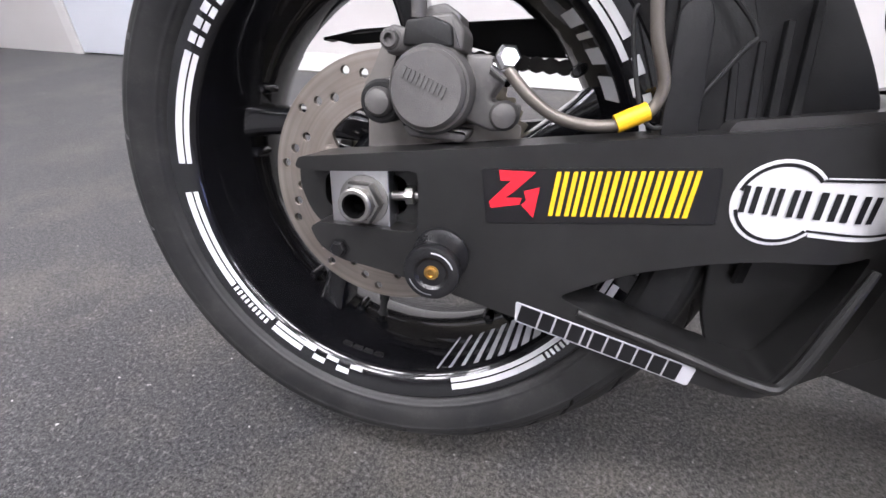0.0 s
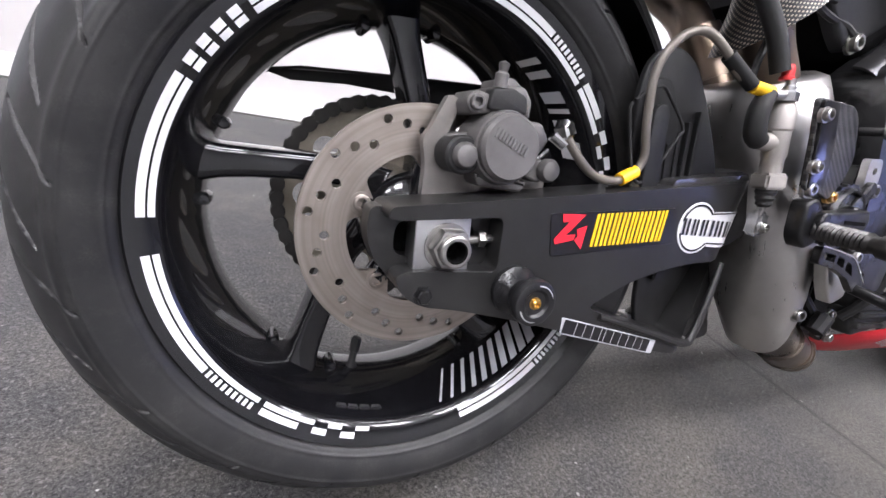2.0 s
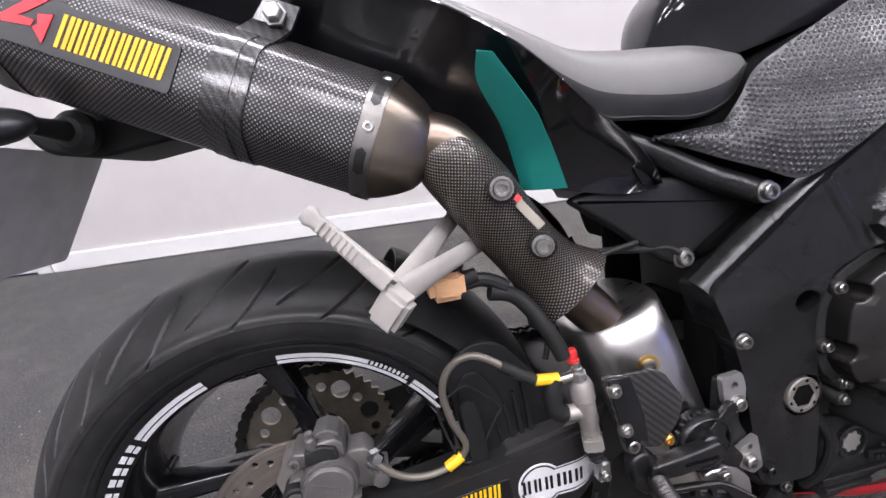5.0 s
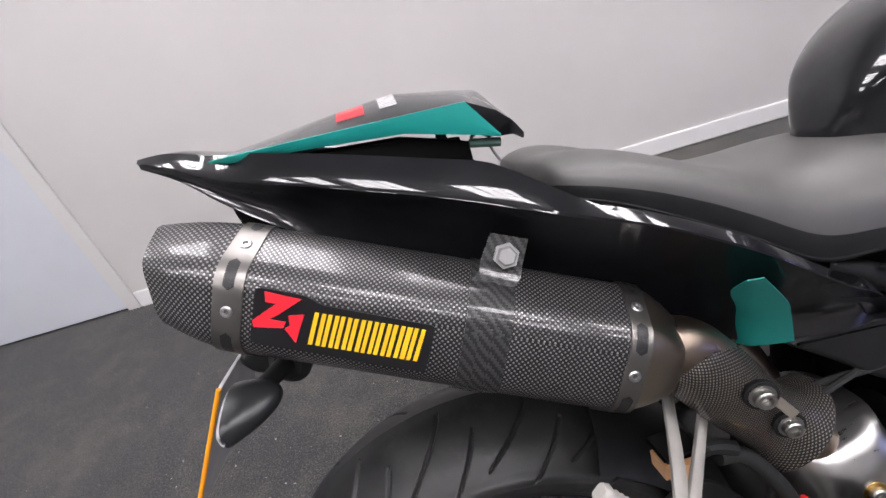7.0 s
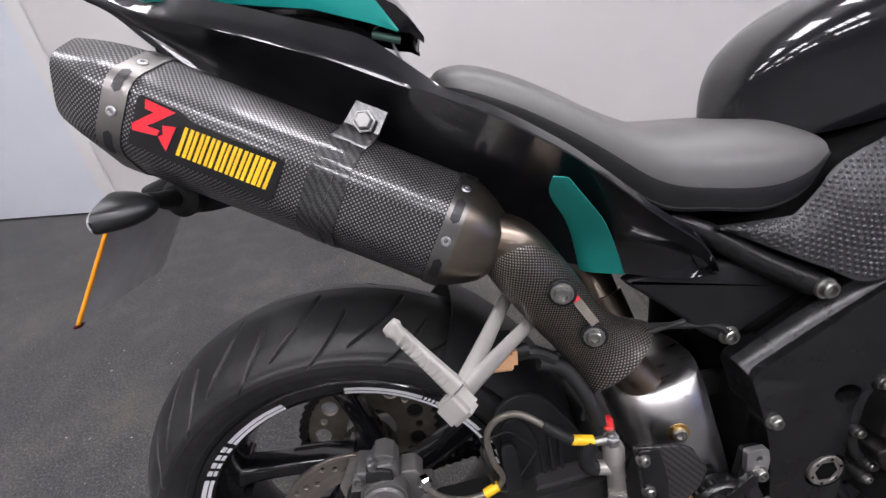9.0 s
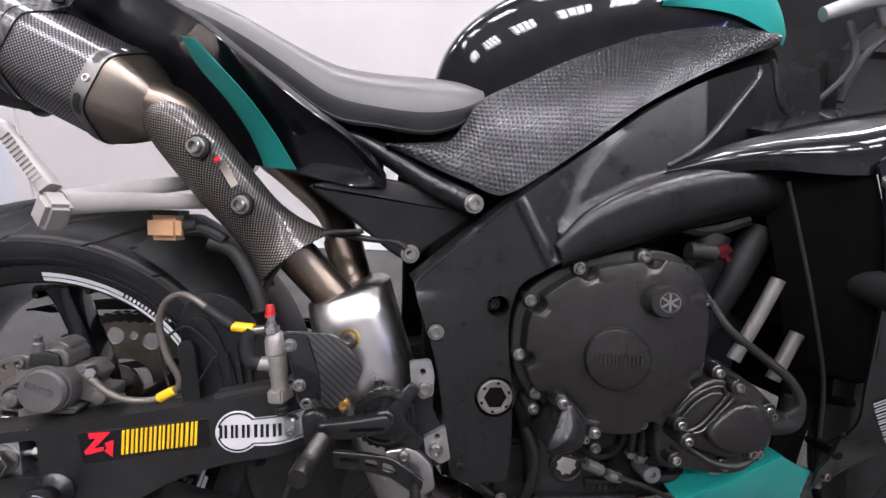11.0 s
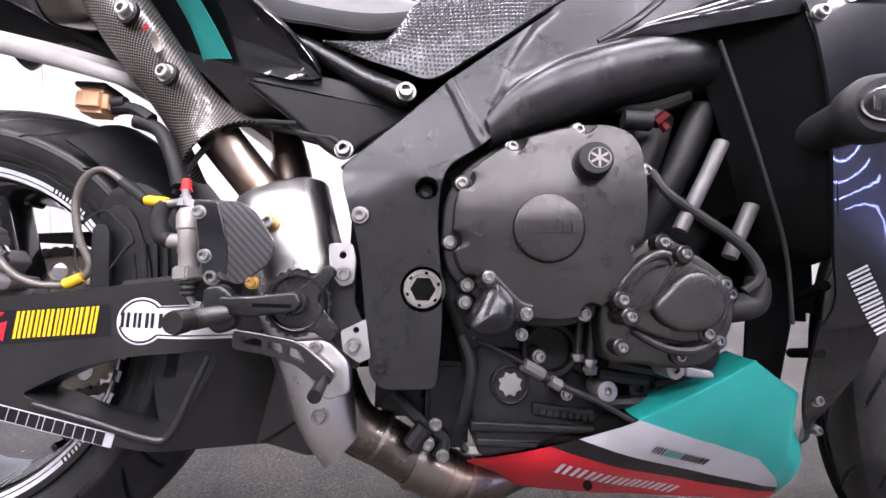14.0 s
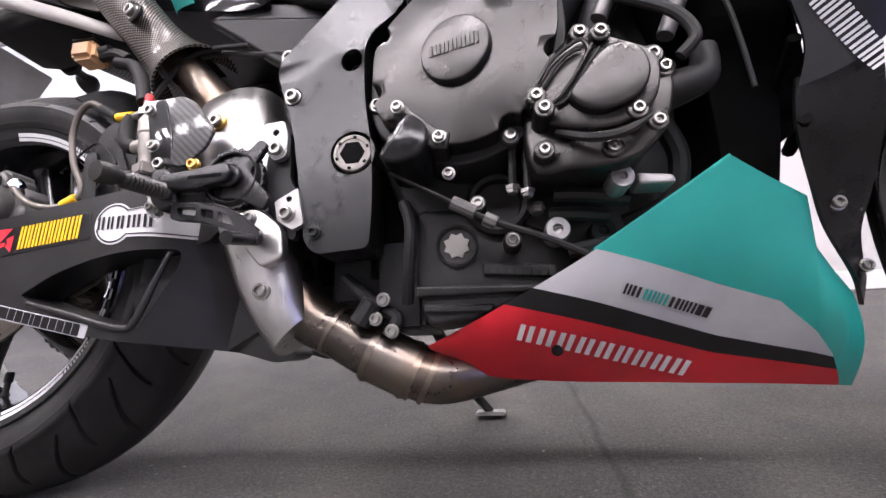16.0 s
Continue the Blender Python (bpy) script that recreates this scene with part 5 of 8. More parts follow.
FLL = catmull([(0.239, -0.2056, 0.8022), (0.243, -0.184, 0.783), (0.267, -0.159, 0.750), (0.284, -0.136, 0.718), (0.296, -0.120, 0.680)], 4)
FLR = catmull([(0.252, -0.2060, 0.8000), (0.291, -0.184, 0.757), (0.307, -0.170, 0.735), (0.322, -0.156, 0.710), (0.339, -0.140, 0.677)], 4)
part("teal_flash", skin(nb(), [[Vector((a.x + (b.x - a.x) * k / 8, a.y + (b.y - a.y) * (k / 8) ** 0.45, a.z + (b.z - a.z) * k / 8)) for k in range(9)] for a, b in zip(FLL, FLR)], thick=0.001), TEALSAT, tail, "teal vinyl flash on the tail side")
# filler under the tail, with the shade there put into its colour
part("under_tail", slab(nb(), rounded([(-0.13, 0.955), (0.02, 0.930), (0.20, 0.86), (0.30, 0.76), (0.30, 0.70), (0.10, 0.74), (-0.02, 0.80), (-0.11, 0.85)], 0.015), -0.048, 0.048, 0.006), DARK, tail, "plastic under the tail, near black for the shade there")
# pillion hump left loose: black top with teal flanks
CW = [(-0.128, 0.9945, 0.046, 0.9915, 0.9885), (-0.105, 0.9955, 0.068, 0.9900, 0.9850), (-0.030, 1.0010, 0.074, 0.9850, 0.9760), (0.044, 1.0045, 0.079, 0.9800, 0.9655), (0.0992, 0.9925, 0.083, 0.9760, 0.9480), (0.1245, 0.9860, 0.0815, 0.9620, 0.9394), (0.136, 0.9700, 0.079, 0.9510, 0.9380), (0.150, 0.9450, 0.062, 0.9350, 0.9300)]
top_rows, side_rows, under_rows = [], [], []
for x, top, hw, ez, bz in CW:
    half = [Vector((x, -hw * f, ez + (top - ez) * (1 - f ** 1.7))) for f in (1, 0.93, 0.8, 0.6, 0.4, 0.2, 0)]
    top_rows.append(half + [Vector((p.x, -p.y, p.z)) for p in reversed(half[:-1])])
    low = Vector((x, -hw * 0.93, bz))
    edge = low.lerp(Vector((x, -hw, ez)), 0.04 if x > 0.11 else 1.0)
    side_rows.append([edge + Vector((0, -0.0018, 0)), edge.lerp(low, 0.5) + Vector((0, -0.0030, 0)), low + Vector((0, -0.0018, 0))])
    under_rows.append([half[0], half[0].lerp(low, 0.5) + Vector((0, -0.001, 0)), low])


def straight_rows(rows, n):
    return [[p.lerp(q, k / n) for p, q in zip(a, b)] for a, b in zip(rows, rows[1:]) for k in range(n)] + [rows[-1]]


cowl = part("seat_cowl", skin(nb(), straight_rows(top_rows, 3), thick=0.003), GLOSS, bike, "loose black pillion seat cowl with teal flanks", sharp=30)
mirror = lambda rr: [[Vector((p.x, -p.y, p.z)) for p in r] for r in rr]
for sheet, nm, mat, lab in ((under_rows, "cowl_wall", GLOSS, "black side of the cowl"), (side_rows[:6], "teal_flank", TEAL, "teal flank of the cowl")):
    part(nm, skin(nb(), straight_rows(sheet, 3), thick=0.0015), mat, cowl, lab, sharp=30)
    part(nm, skin(nb(), straight_rows(mirror(sheet), 3), thick=0.0015), mat, cowl, lab, sharp=30)


def cowl_point(x, y, lift=0.0014):
    """A point on the cowl's top."""
    i = max(k for k in range(len(CW) - 1) if CW[k][0] <= x)
    g = (x - CW[i][0]) / (CW[i + 1][0] - CW[i][0])
    top, hw, ez = (CW[i][k] + (CW[i + 1][k] - CW[i][k]) * g for k in (1, 2, 3))
    return Vector((x, y, ez + (top - ez) * (1 - min(1.0, abs(y) / hw) ** 1.7) + lift))


part("cowl_lettering", bars_on(nb(), lambda a, b: cowl_point(0.046 - b, -0.058 + a), [0.0068, 0.0068, 0.0068, 0.0068], 0.016, 0.0018), WHITE, cowl, "white lettering bars")
part("cowl_lettering", bars_on(nb(), lambda a, b: cowl_point(0.016 - b, -0.060 + a), [0.0052, 0.0052, 0.0052, 0.0052, 0.0052], 0.026, 0.0010), REDBRIGHT, cowl, "red lettering bars")
bm = slab(nb(), rounded([(0.068, 0.935), (0.072, 0.962), (0.082, 0.962), (0.080, 0.950), (0.092, 0.948), (0.092, 0.935)], 0.002), -0.060, -0.056, 0.0005)
part("cowl_hook", bm, MATT, cowl)
latch = tube(nb(), [(0.098, -0.066, 0.940), (0.126, -0.066, 0.933)], 0.0042, 10, 2)
tube(latch, [(0.100, -0.066, 0.944), (0.112, -0.068, 0.949), (0.124, -0.066, 0.941)], 0.0016, 6, 4)
part("cowl_latch", latch, surface("dull_green_latch", (0.10, 0.19, 0.15), 0.4, metal=0.4), cowl, "dull green spring latch")
part("cowl_wire", tube(nb(), [(0.115, -0.03, 0.945), (0.122, -0.05, 0.938), (0.118, -0.06, 0.930), (0.126, -0.05, 0.915)], 0.0014, 6, 6), GREYWHITE, cowl)
# added block, near black, in place of the shade in the gap below the cowl
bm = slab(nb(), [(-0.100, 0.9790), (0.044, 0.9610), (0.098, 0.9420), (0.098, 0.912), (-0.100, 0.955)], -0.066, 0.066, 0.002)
part("cowl_gap_shade", bm, DARK, cowl, "near-black filler for the shade under the cowl")
# rider's seat
SE = [(0.150, 0.886, 0.050, 0.882, 0.874), (0.158, 0.900, 0.085, 0.890, 0.872), (0.175, 0.9055, 0.105, 0.889, 0.866), (0.200, 0.9040, 0.114, 0.882, 0.856), (0.240, 0.8905, 0.119, 0.868, 0.834), (0.286, 0.8690, 0.124, 0.845, 0.806), (0.320, 0.8520, 0.128, 0.824, 0.784), (0.380, 0.8285, 0.132, 0.788, 0.744), (0.440, 0.8215, 0.134, 0.774, 0.735), (0.500, 0.8200, 0.134, 0.772, 0.730), (0.545, 0.817, 0.128, 0.778, 0.745), (0.576, 0.807, 0.116, 0.786, 0.777)]
rows = []
for x, top, hw, ez, bz in SE:
    half = [Vector((x, -hw * 0.98, bz)), Vector((x, -hw, bz + (ez - bz) * 0.4)), Vector((x, -hw * 0.985, ez - (ez - bz) * 0.12)), Vector((x, -hw * 0.93, ez + (top - ez) * 0.32)), Vector((x, -hw * 0.78, ez + (top - ez) * 0.68)), Vector((x, -hw * 0.5, ez + (top - ez) * 0.97)), Vector((x, 0, top - 0.013 * max(0.0, 1 - abs(x - 0.25) / 0.10)))]
    rows.append(half + [Vector((p.x, -p.y, p.z)) for p in reversed(half[:-1])])
cols = [catmull(r, 3) for r in rows]
seat = part("seat", skin(nb(), blend_rows(cols, 5), caps=True), VINYL, bike, "black vinyl rider's seat, dished and slightly dusty", sharp=60)
band = [[r[0] + Vector((0, -0.0012, -0.001)), r[1] + Vector((0, -0.0022, 0.0)), r[1].lerp(r[2], 0.45) + Vector((0, -0.0016, 0))] for r in rows]
part("seat_skirt", skin(nb(), blend_rows(band, 5), thick=0.0012), MATT, seat, "darker lower band of the seat cover")
part("seat_piping", tube(nb(), [(r[0].x, r[0].y - 0.0005, r[0].z + 0.002) for r in rows], 0.0022, 8, 5), MATT, seat)

# fuel tank
TK = [(0.516, 0.830, 0.022, 0.818, 0.800), (0.523, 0.856, 0.036, 0.836, 0.796), (0.535, 0.881, 0.050, 0.858, 0.794), (0.559, 0.910, 0.070, 0.880, 0.795), (0.602, 0.941, 0.092, 0.900, 0.800), (0.660, 0.967, 0.114, 0.915, 0.815), (0.740, 0.985, 0.136, 0.926, 0.840), (0.830, 0.990, 0.147, 0.932, 0.865), (0.920, 0.980, 0.140, 0.930, 0.885), (0.980, 0.965, 0.125, 0.920, 0.890), (1.015, 0.940, 0.105, 0.905, 0.888)]
rows = []
for x, top, hw, ez, bz in TK:
    half = [Vector((x, -hw * 0.94, bz)), Vector((x, -hw * 0.985, bz + (ez - bz) * 0.45)), Vector((x, -hw, ez - (ez - bz) * 0.10)), Vector((x, -hw * 0.96, ez + (top - ez) * 0.34)), Vector((x, -hw * 0.80, ez + (top - ez) * 0.68)), Vector((x, -hw * 0.5, ez + (top - ez) * 0.92)), Vector((x, 0, top))]
    rows.append(half + [Vector((p.x, -p.y, p.z)) for p in reversed(half[:-1])])
tank = part("fuel_tank", skin(nb(), blend_rows([catmull(r, 4) for r in rows], 5), caps=True), GLOSS, bike, "gloss black fuel tank reflecting the ceiling lights", sharp=60)
# teal nose of the tank cover
NOSE = [(0.800, 0.905, 0.915, 0.149), (0.850, 0.905, 0.955, 0.152), (0.900, 0.902, 0.972, 0.150), (0.950, 0.893, 0.967, 0.141), (0.990, 0.885, 0.950, 0.126), (1.012, 0.882, 0.925, 0.112)]
rows = [[(x, -y * 0.985, z0), (x, -y - 0.003, z0 + (z1 - z0) * 0.35), (x, -y * 0.985, z0 + (z1 - z0) * 0.7), (x, -y * 0.90, z1)] for x, z0, z1, y in NOSE]
part("tank_flash", skin(nb(), blend_rows([catmull(r, 3) for r in rows], 5), thick=0.002), TEAL, tank, "teal front of the tank cover")

# studded side panel between seat and frame
TOPE = [(0.4460, -0.128, 0.7150), (0.4880, -0.132, 0.7175), (0.5200, -0.135, 0.7200), (0.5298, -0.136, 0.7230), (0.5479, -0.137, 0.7453), (0.5684, -0.139, 0.7748), (0.6300, -0.141, 0.8060), (0.6913, -0.142, 0.8348), (0.8165, -0.136, 0.8830), (0.8796, -0.132, 0.8965), (0.9800, -0.135, 0.8880)]
LOWE = [(0.4470, -0.129, 0.7125), (0.4750, -0.136, 0.7010), (0.5080, -0.146, 0.6855), (0.5250, -0.153, 0.6778), (0.5500, -0.162, 0.6670), (0.5880, -0.176, 0.6520), (0.6350, -0.188, 0.6770), (0.6850, -0.194, 0.7120), (0.7560, -0.190, 0.7640), (0.8640, -0.167, 0.8230), (0.9810, -0.138, 0.8725)]
t, l = catmull(TOPE, 6), catmull(LOWE, 6)
rows = [[a.lerp(b, k / 8) + Vector((0, -0.006 * math.sin(math.pi * k / 8), 0)) for k in range(9)] for a, b in zip(t, l)]
panel = part("side_panel", skin(nb(), rows, thick=0.004), GRIP, bike, "dark studded grip panel on the tank side")


def panel_studs(rows, cell):
    """Low six-sided studs in staggered lines over the grip panel."""
    uu = [0.0]
    for a, b in zip(rows, rows[1:]):
        uu.append(uu[-1] + (b[4] - a[4]).length)
    verts, faces = [], []
    step = cell * 0.866
    for k in range(int(uu[-1] / step)):
        u = (k + 0.5) * step
        i = max(q for q in range(len(uu) - 1) if uu[q] <= u)
        f = (u - uu[i]) / (uu[i + 1] - uu[i])
        line = [p.lerp(q, f) for p, q in zip(rows[i], rows[i + 1])]
        ahead = (rows[i + 1][4] - rows[i][4]).normalized()
        run = [0.0]
        for a, b in zip(line, line[1:]):
            run.append(run[-1] + (b - a).length)
        v = run[-1] / 2 % cell + (cell / 2 if k % 2 else 0.0)
        while v < run[-1] - 0.0025:
            if v > 0.0025:
                j = max(q for q in range(len(run) - 1) if run[q] <= v)
                p = line[j].lerp(line[j + 1], (v - run[j]) / (run[j + 1] - run[j]))
                down = (line[j + 1] - line[j]).normalized()
                out = down.cross(ahead).normalized()
                if out.y > 0:
                    out = -out
                base = len(verts)
                for r, h in ((0.0029, -0.0004), (0.0023, 0.0006)):
                    for c in range(6):
                        a = math.pi / 3 * c
                        verts.append(p + ahead * (r * math.cos(a)) + down * (r * math.sin(a)) + out * h)
                verts.append(p + out * 0.0008)
                for c in range(6):
                    d = (c + 1) % 6
                    faces.append((base + c, base + d, base + 6 + d, base + 6 + c))
                    faces.append((base + 6 + c, base + 6 + d, base + 12))
            v += cell
    mesh = bpy.data.meshes.new("studs")
    mesh.from_pydata(verts, [], faces)
    bm = nb()
    bm.from_mesh(mesh)
    bpy.data.meshes.remove(mesh)
    return bm


tagged(part("studs", panel_studs(rows, 0.0066), GRIP, panel, "rows of small moulded studs", sharp=60), kind="stuff")
# black rail and triangular panel below the seat
part("subframe_rail", tube(nb(), [(0.40, -0.112, 0.726), (0.445, -0.116, 0.704), (0.50, -0.128, 0.670), (0.552, -0.144, 0.644), (0.566, -0.148, 0.637)], [0.009, 0.013, 0.0145, 0.015, 0.012], 14, 6), SATIN, bike, "satin black subframe rail")
bm = slab(nb(), rounded([(0.345, 0.660), (0.42, 0.676), (0.50, 0.664), (0.565, 0.638), (0.560, 0.618), (0.500, 0.578), (0.478, 0.562), (0.455, 0.575), (0.40, 0.620)], 0.012), -0.126, -0.110, 0.006)
part("side_cover", bm, MATT, bike, "matt black triangular side cover")
bolt("frame_bolt", (0.558, -0.160, 0.641), 0.0095, bike, OUT, STEEL)
bolt("frame_bolt", (0.481, -0.126, 0.574), 0.0095, bike, OUT, STEEL)
# rough airbox block; its near black stands for the shade below the tank
part("airbox", slab(nb(), rounded([(0.46, 0.70), (0.57, 0.772), (0.80, 0.872), (1.0, 0.885), (1.03, 0.76), (0.82, 0.66), (0.64, 0.575), (0.50, 0.56)], 0.02), -0.124, 0.124, 0.02), DARK, bike, "airbox below the tank, near black for the shade there")


# ---- frame and engine ----
def ease(f):
    f = min(1.0, max(0.0, f))
    return f * f * (3 - 2 * f)


def nearest(line, x, z):
    """Distance to a drawn line, and on which side of it the point lies."""
    best = (9.0, 1.0)
    for (ax, az), (bx, bz) in zip(line, line[1:]):
        ux, uz = bx - ax, bz - az
        f = min(1.0, max(0.0, ((x - ax) * ux + (z - az) * uz) / (ux * ux + uz * uz)))
        d = math.hypot(x - ax - f * ux, z - az - f * uz)
        if d < best[0]:
            best = (d, 1.0 if ux * (z - az) - uz * (x - ax) < 0 else -1.0)
    return best


# lines cast into the frame: broad rib, step ahead of it, two narrow ridges, and the axis of the lower arm
BROAD_RIB = [(0.6106, 0.6455), (0.6475, 0.5706)]
STEP_LINE = [(0.654, 0.5761), (0.6640, 0.6180), (0.6762, 0.6586), (0.6888, 0.6857), (0.7064, 0.7126), (0.7320, 0.7350)]
RIDGES = [[(0.9059, 0.8215), (0.9060, 0.8073), (0.871, 0.7701), (0.8324, 0.7309), (0.8076, 0.7084), (0.7753, 0.6888)], [(0.9314, 0.8329), (0.9383, 0.8167), (0.9425, 0.7942), (0.958, 0.7734), (0.9933, 0.7606)]]
ARM_LINE = [(0.655, 0.580, -0.206), (0.690, 0.606, -0.219), (0.740, 0.630, -0.229), (0.800, 0.650, -0.237), (0.860, 0.662, -0.245), (0.920, 0.662, -0.246), (0.980, 0.655, -0.244)]


def frame_bend(x, y, z):
    up = -0.2 * (min(x, 0.80) - 0.59) + 0.06 * (z - 0.60) + 0.28 * max(0.0, x - 0.82)
    s = min(1.0, max(0.0, (0.533 + 0.10 * min(0.0, 0.53 - x) - z) / 0.045))
    w = 1 - (1 - s) ** 2
    lift = 0.0
    if z > 0.55 and y < -0.15:
        d, side = nearest(BROAD_RIB, x, z)
        lift -= 0.0032 * (1 - ease((d - 0.0035) / 0.0045))
        d, side = nearest(STEP_LINE, x, z)
        if x > 0.645:
            lift -= 0.0045 * (ease(0.5 + side * d / 0.012) if z < 0.735 else 1.0)
    y += up * (1 - w) + 0.08 * max(0.0, 0.59 - x) * w + lift
    if x > 0.655 and z > 0.57:
        for (ax, az, ay), (bx, bz, by) in zip(ARM_LINE, ARM_LINE[1:]):
            if ax <= x <= bx:
                f = (x - ax) / (bx - ax)
                rise = z - az - f * (bz - az)
                k = 1 - ease((rise - 0.006) / 0.040)
                y += k * min(0.0, ay + f * (by - ay) + 0.004 - y) if y < -0.15 else 0.0
    return Vector((x, y, z))


def meshed(bm, lo, hi, step):
    """Cuts flat faces into a fine net, so that relief can be pressed into them."""
    for axis in (0, 2):
        way = Vector((1, 0, 0)) if axis == 0 else Vector((0, 0, 1))
        for k in range(1, int((hi[axis] - lo[axis]) / step)):
            bmesh.ops.bisect_plane(bm, geom=list(bm.verts) + list(bm.edges) + list(bm.faces), plane_co=Vector(lo) + way * (k * step), plane_no=way)
    return bm


def case_bend(x, y, z):
    return Vector((x, y - 0.27 * (x - 0.714), z))


SPAR = [(0.4860, 0.5400), (0.5522, 0.5967), (0.6092, 0.6484), (0.7079, 0.7213), (0.7646, 0.7616), (0.8192, 0.7913), (0.9024, 0.8221), (0.9599, 0.8365), (1.0302, 0.8341), (1.0381, 0.740), (0.9057, 0.672), (0.7962, 0.650), (0.7361, 0.629), (0.6898, 0.604), (0.6580, 0.572),
        (0.612, 0.545), (0.604, 0.520), (0.602, 0.475), (0.611, 0.400), (0.612, 0.345), (0.608, 0.290), (0.548, 0.2875), (0.534, 0.301), (0.524, 0.3785), (0.5136, 0.449), (0.491, 0.5145)]
HOLES = [circle(0.588, 0.516, 0.0135, 20), circle(0.589, 0.400, 0.026, 32), circle(0.513, 0.482, 0.0115, 18)]
bm = plate(nb(), rounded(SPAR, [0.014, 0.02, 0.012, 0.03, 0.03, 0.03, 0.03, 0.02, 0.01, 0.02, 0.05, 0.05, 0.05, 0.03, 0.03, 0.02, 0.015, 0.03, 0.03, 0.02, 0.010, 0.010, 0.010, 0.02, 0.03, 0.02], 4), HOLES, -0.180, -0.125, 0.005, None, 4)
meshed(bm, (0.478, 0, 0.285), (1.04, 0, 0.84), 0.0036)
for v in bm.verts:
    v.co = frame_bend(*v.co)
frame_part = part("frame", bm, SATIN, bike, "satin black cast aluminium frame", sharp=40)
# near-black slab behind the frame's holes, painted as the shade inside them
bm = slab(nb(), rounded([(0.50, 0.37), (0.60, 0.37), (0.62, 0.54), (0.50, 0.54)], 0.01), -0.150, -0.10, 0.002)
part("frame_hole_shade", bm, DARK, frame_part)
# sloping ledge behind the upper edge
rows = []
for x, z, wide in ((0.486, 0.541, 0.010), (0.5522, 0.5967, 0.011), (0.6092, 0.6484, 0.007), (0.660, 0.686, 0.005), (0.7079, 0.7213, 0.003)):
    p = frame_bend(x, -0.174, z)
    rows.append([p + Vector((0.002, 0.001, -0.004)), p + Vector((-0.002, 0.006, 0.001)), p + Vector((-wide * 0.45, 0.008 + wide * 0.5, wide * 0.5)), p + Vector((-wide * 0.65, 0.012 + wide, wide * 0.75))])
part("frame_ledge", skin(nb(), blend_rows(rows, 5), thick=0.003), SATIN, frame_part, "sloping ledge along the upper edge of the frame")
for line in RIDGES:
    part("frame_rib", tube(nb(), [frame_bend(a, -0.1805, b) for a, b in line], [0.0035] + [0.0050] * (len(line) - 2) + [0.0035], 10, 6, squash=0.7), SATIN, frame_part)
# pivot ring nut
bm = lathe(nb(), [(0.0222, -0.02), (0.0222, -0.001), (0.0210, 0.0006), (0.0172, 0.0006), (0.0166, -0.0004), (0.0148, -0.0004), (0.0128, -0.0006)], aim((0.589, -0.180, 0.400), OUT), 40, caps=False)
nut = part("pivot_nut", bm, CASTGREY, frame_part, "worn silver swingarm pivot nut")
bm = lathe(nb(), [(0.0146, -0.0003), (0.0126, -0.008), (0.0, -0.0085)], aim((0.589, -0.180, 0.400), OUT), 6)
part("pivot_socket", bm, DARK, nut, sharp=20)
for k in range(6):
    part("pivot_notch", box(nb(), (-0.0016, -0.0020, -0.001), (0.0016, 0.0020, 0.0003), 0.0002, aim((0.589, -0.1805, 0.400), OUT) @ pose(0, 0, 0, 0, 0, 60 * k + 20) @ Matrix.Translation((0.0185, 0, 0.0001))), DARK, nut)
part("pivot_recess", lathe(nb(), [(0.0262, -0.010), (0.0218, -0.010)], aim((0.589, -0.180, 0.400), OUT), 36, caps=False), DARK, frame_part)
bolt("frame_screw", (0.588, -0.158, 0.516), 0.0075, frame_part, material=SATIN)
bolt("frame_screw", (0.513, -0.1745, 0.482), 0.0078, frame_part, material=STEEL)
bolt("frame_screw", (0.546, -0.178, 0.312), 0.006, frame_part, material=SATIN)

# arched lower arm of the frame
rows = []
for c, ry, rz, tip in (((0.655, -0.196, 0.580), 0.012, 0.014, 0.6), ((0.690, -0.202, 0.606), 0.020, 0.026, 0.8), ((0.740, -0.208, 0.630), 0.025, 0.032, 1), ((0.800, -0.214, 0.650), 0.028, 0.033, 1), ((0.860, -0.222, 0.662), 0.028, 0.030, 1), ((0.920, -0.225, 0.662), 0.026, 0.026, 1), ((0.980, -0.225, 0.655), 0.024, 0.024, 1)):
    power = lambda v, e: math.copysign(abs(v) ** e, v)
    rows.append([Vector((c[0] - 0.35 * rz * math.sin(a), c[1] + ry * power(math.cos(a), 0.7), c[2] + rz * power(math.sin(a), 0.85) - 0.25 * ry * power(math.cos(a), 0.7))) for a in np.linspace(0, 2 * math.pi, 28, endpoint=False)])
part("frame_arm", skin(nb(), blend_rows(rows, 5), closed=True, caps=True), SATIN, bike, "arched satin black lower frame arm")

# engine masses
bm = nb()
slab(bm, rounded([(0.600, 0.560), (0.68, 0.60), (0.80, 0.60), (0.90, 0.56), (0.95, 0.48), (0.94, 0.33), (0.90, 0.24), (0.70, 0.21), (0.655, 0.235), (0.640, 0.33), (0.610, 0.40)], 0.03), -0.146, 0.15, 0.012, bend=None)
slab(bm, rounded([(0.72, 0.56), (0.80, 0.66), (0.95, 0.70), (1.02, 0.60), (0.95, 0.45)], 0.03), -0.15, 0.16, 0.02)
engine = part("engine", bm, CASE, bike, "black four-cylinder engine with bolted covers")
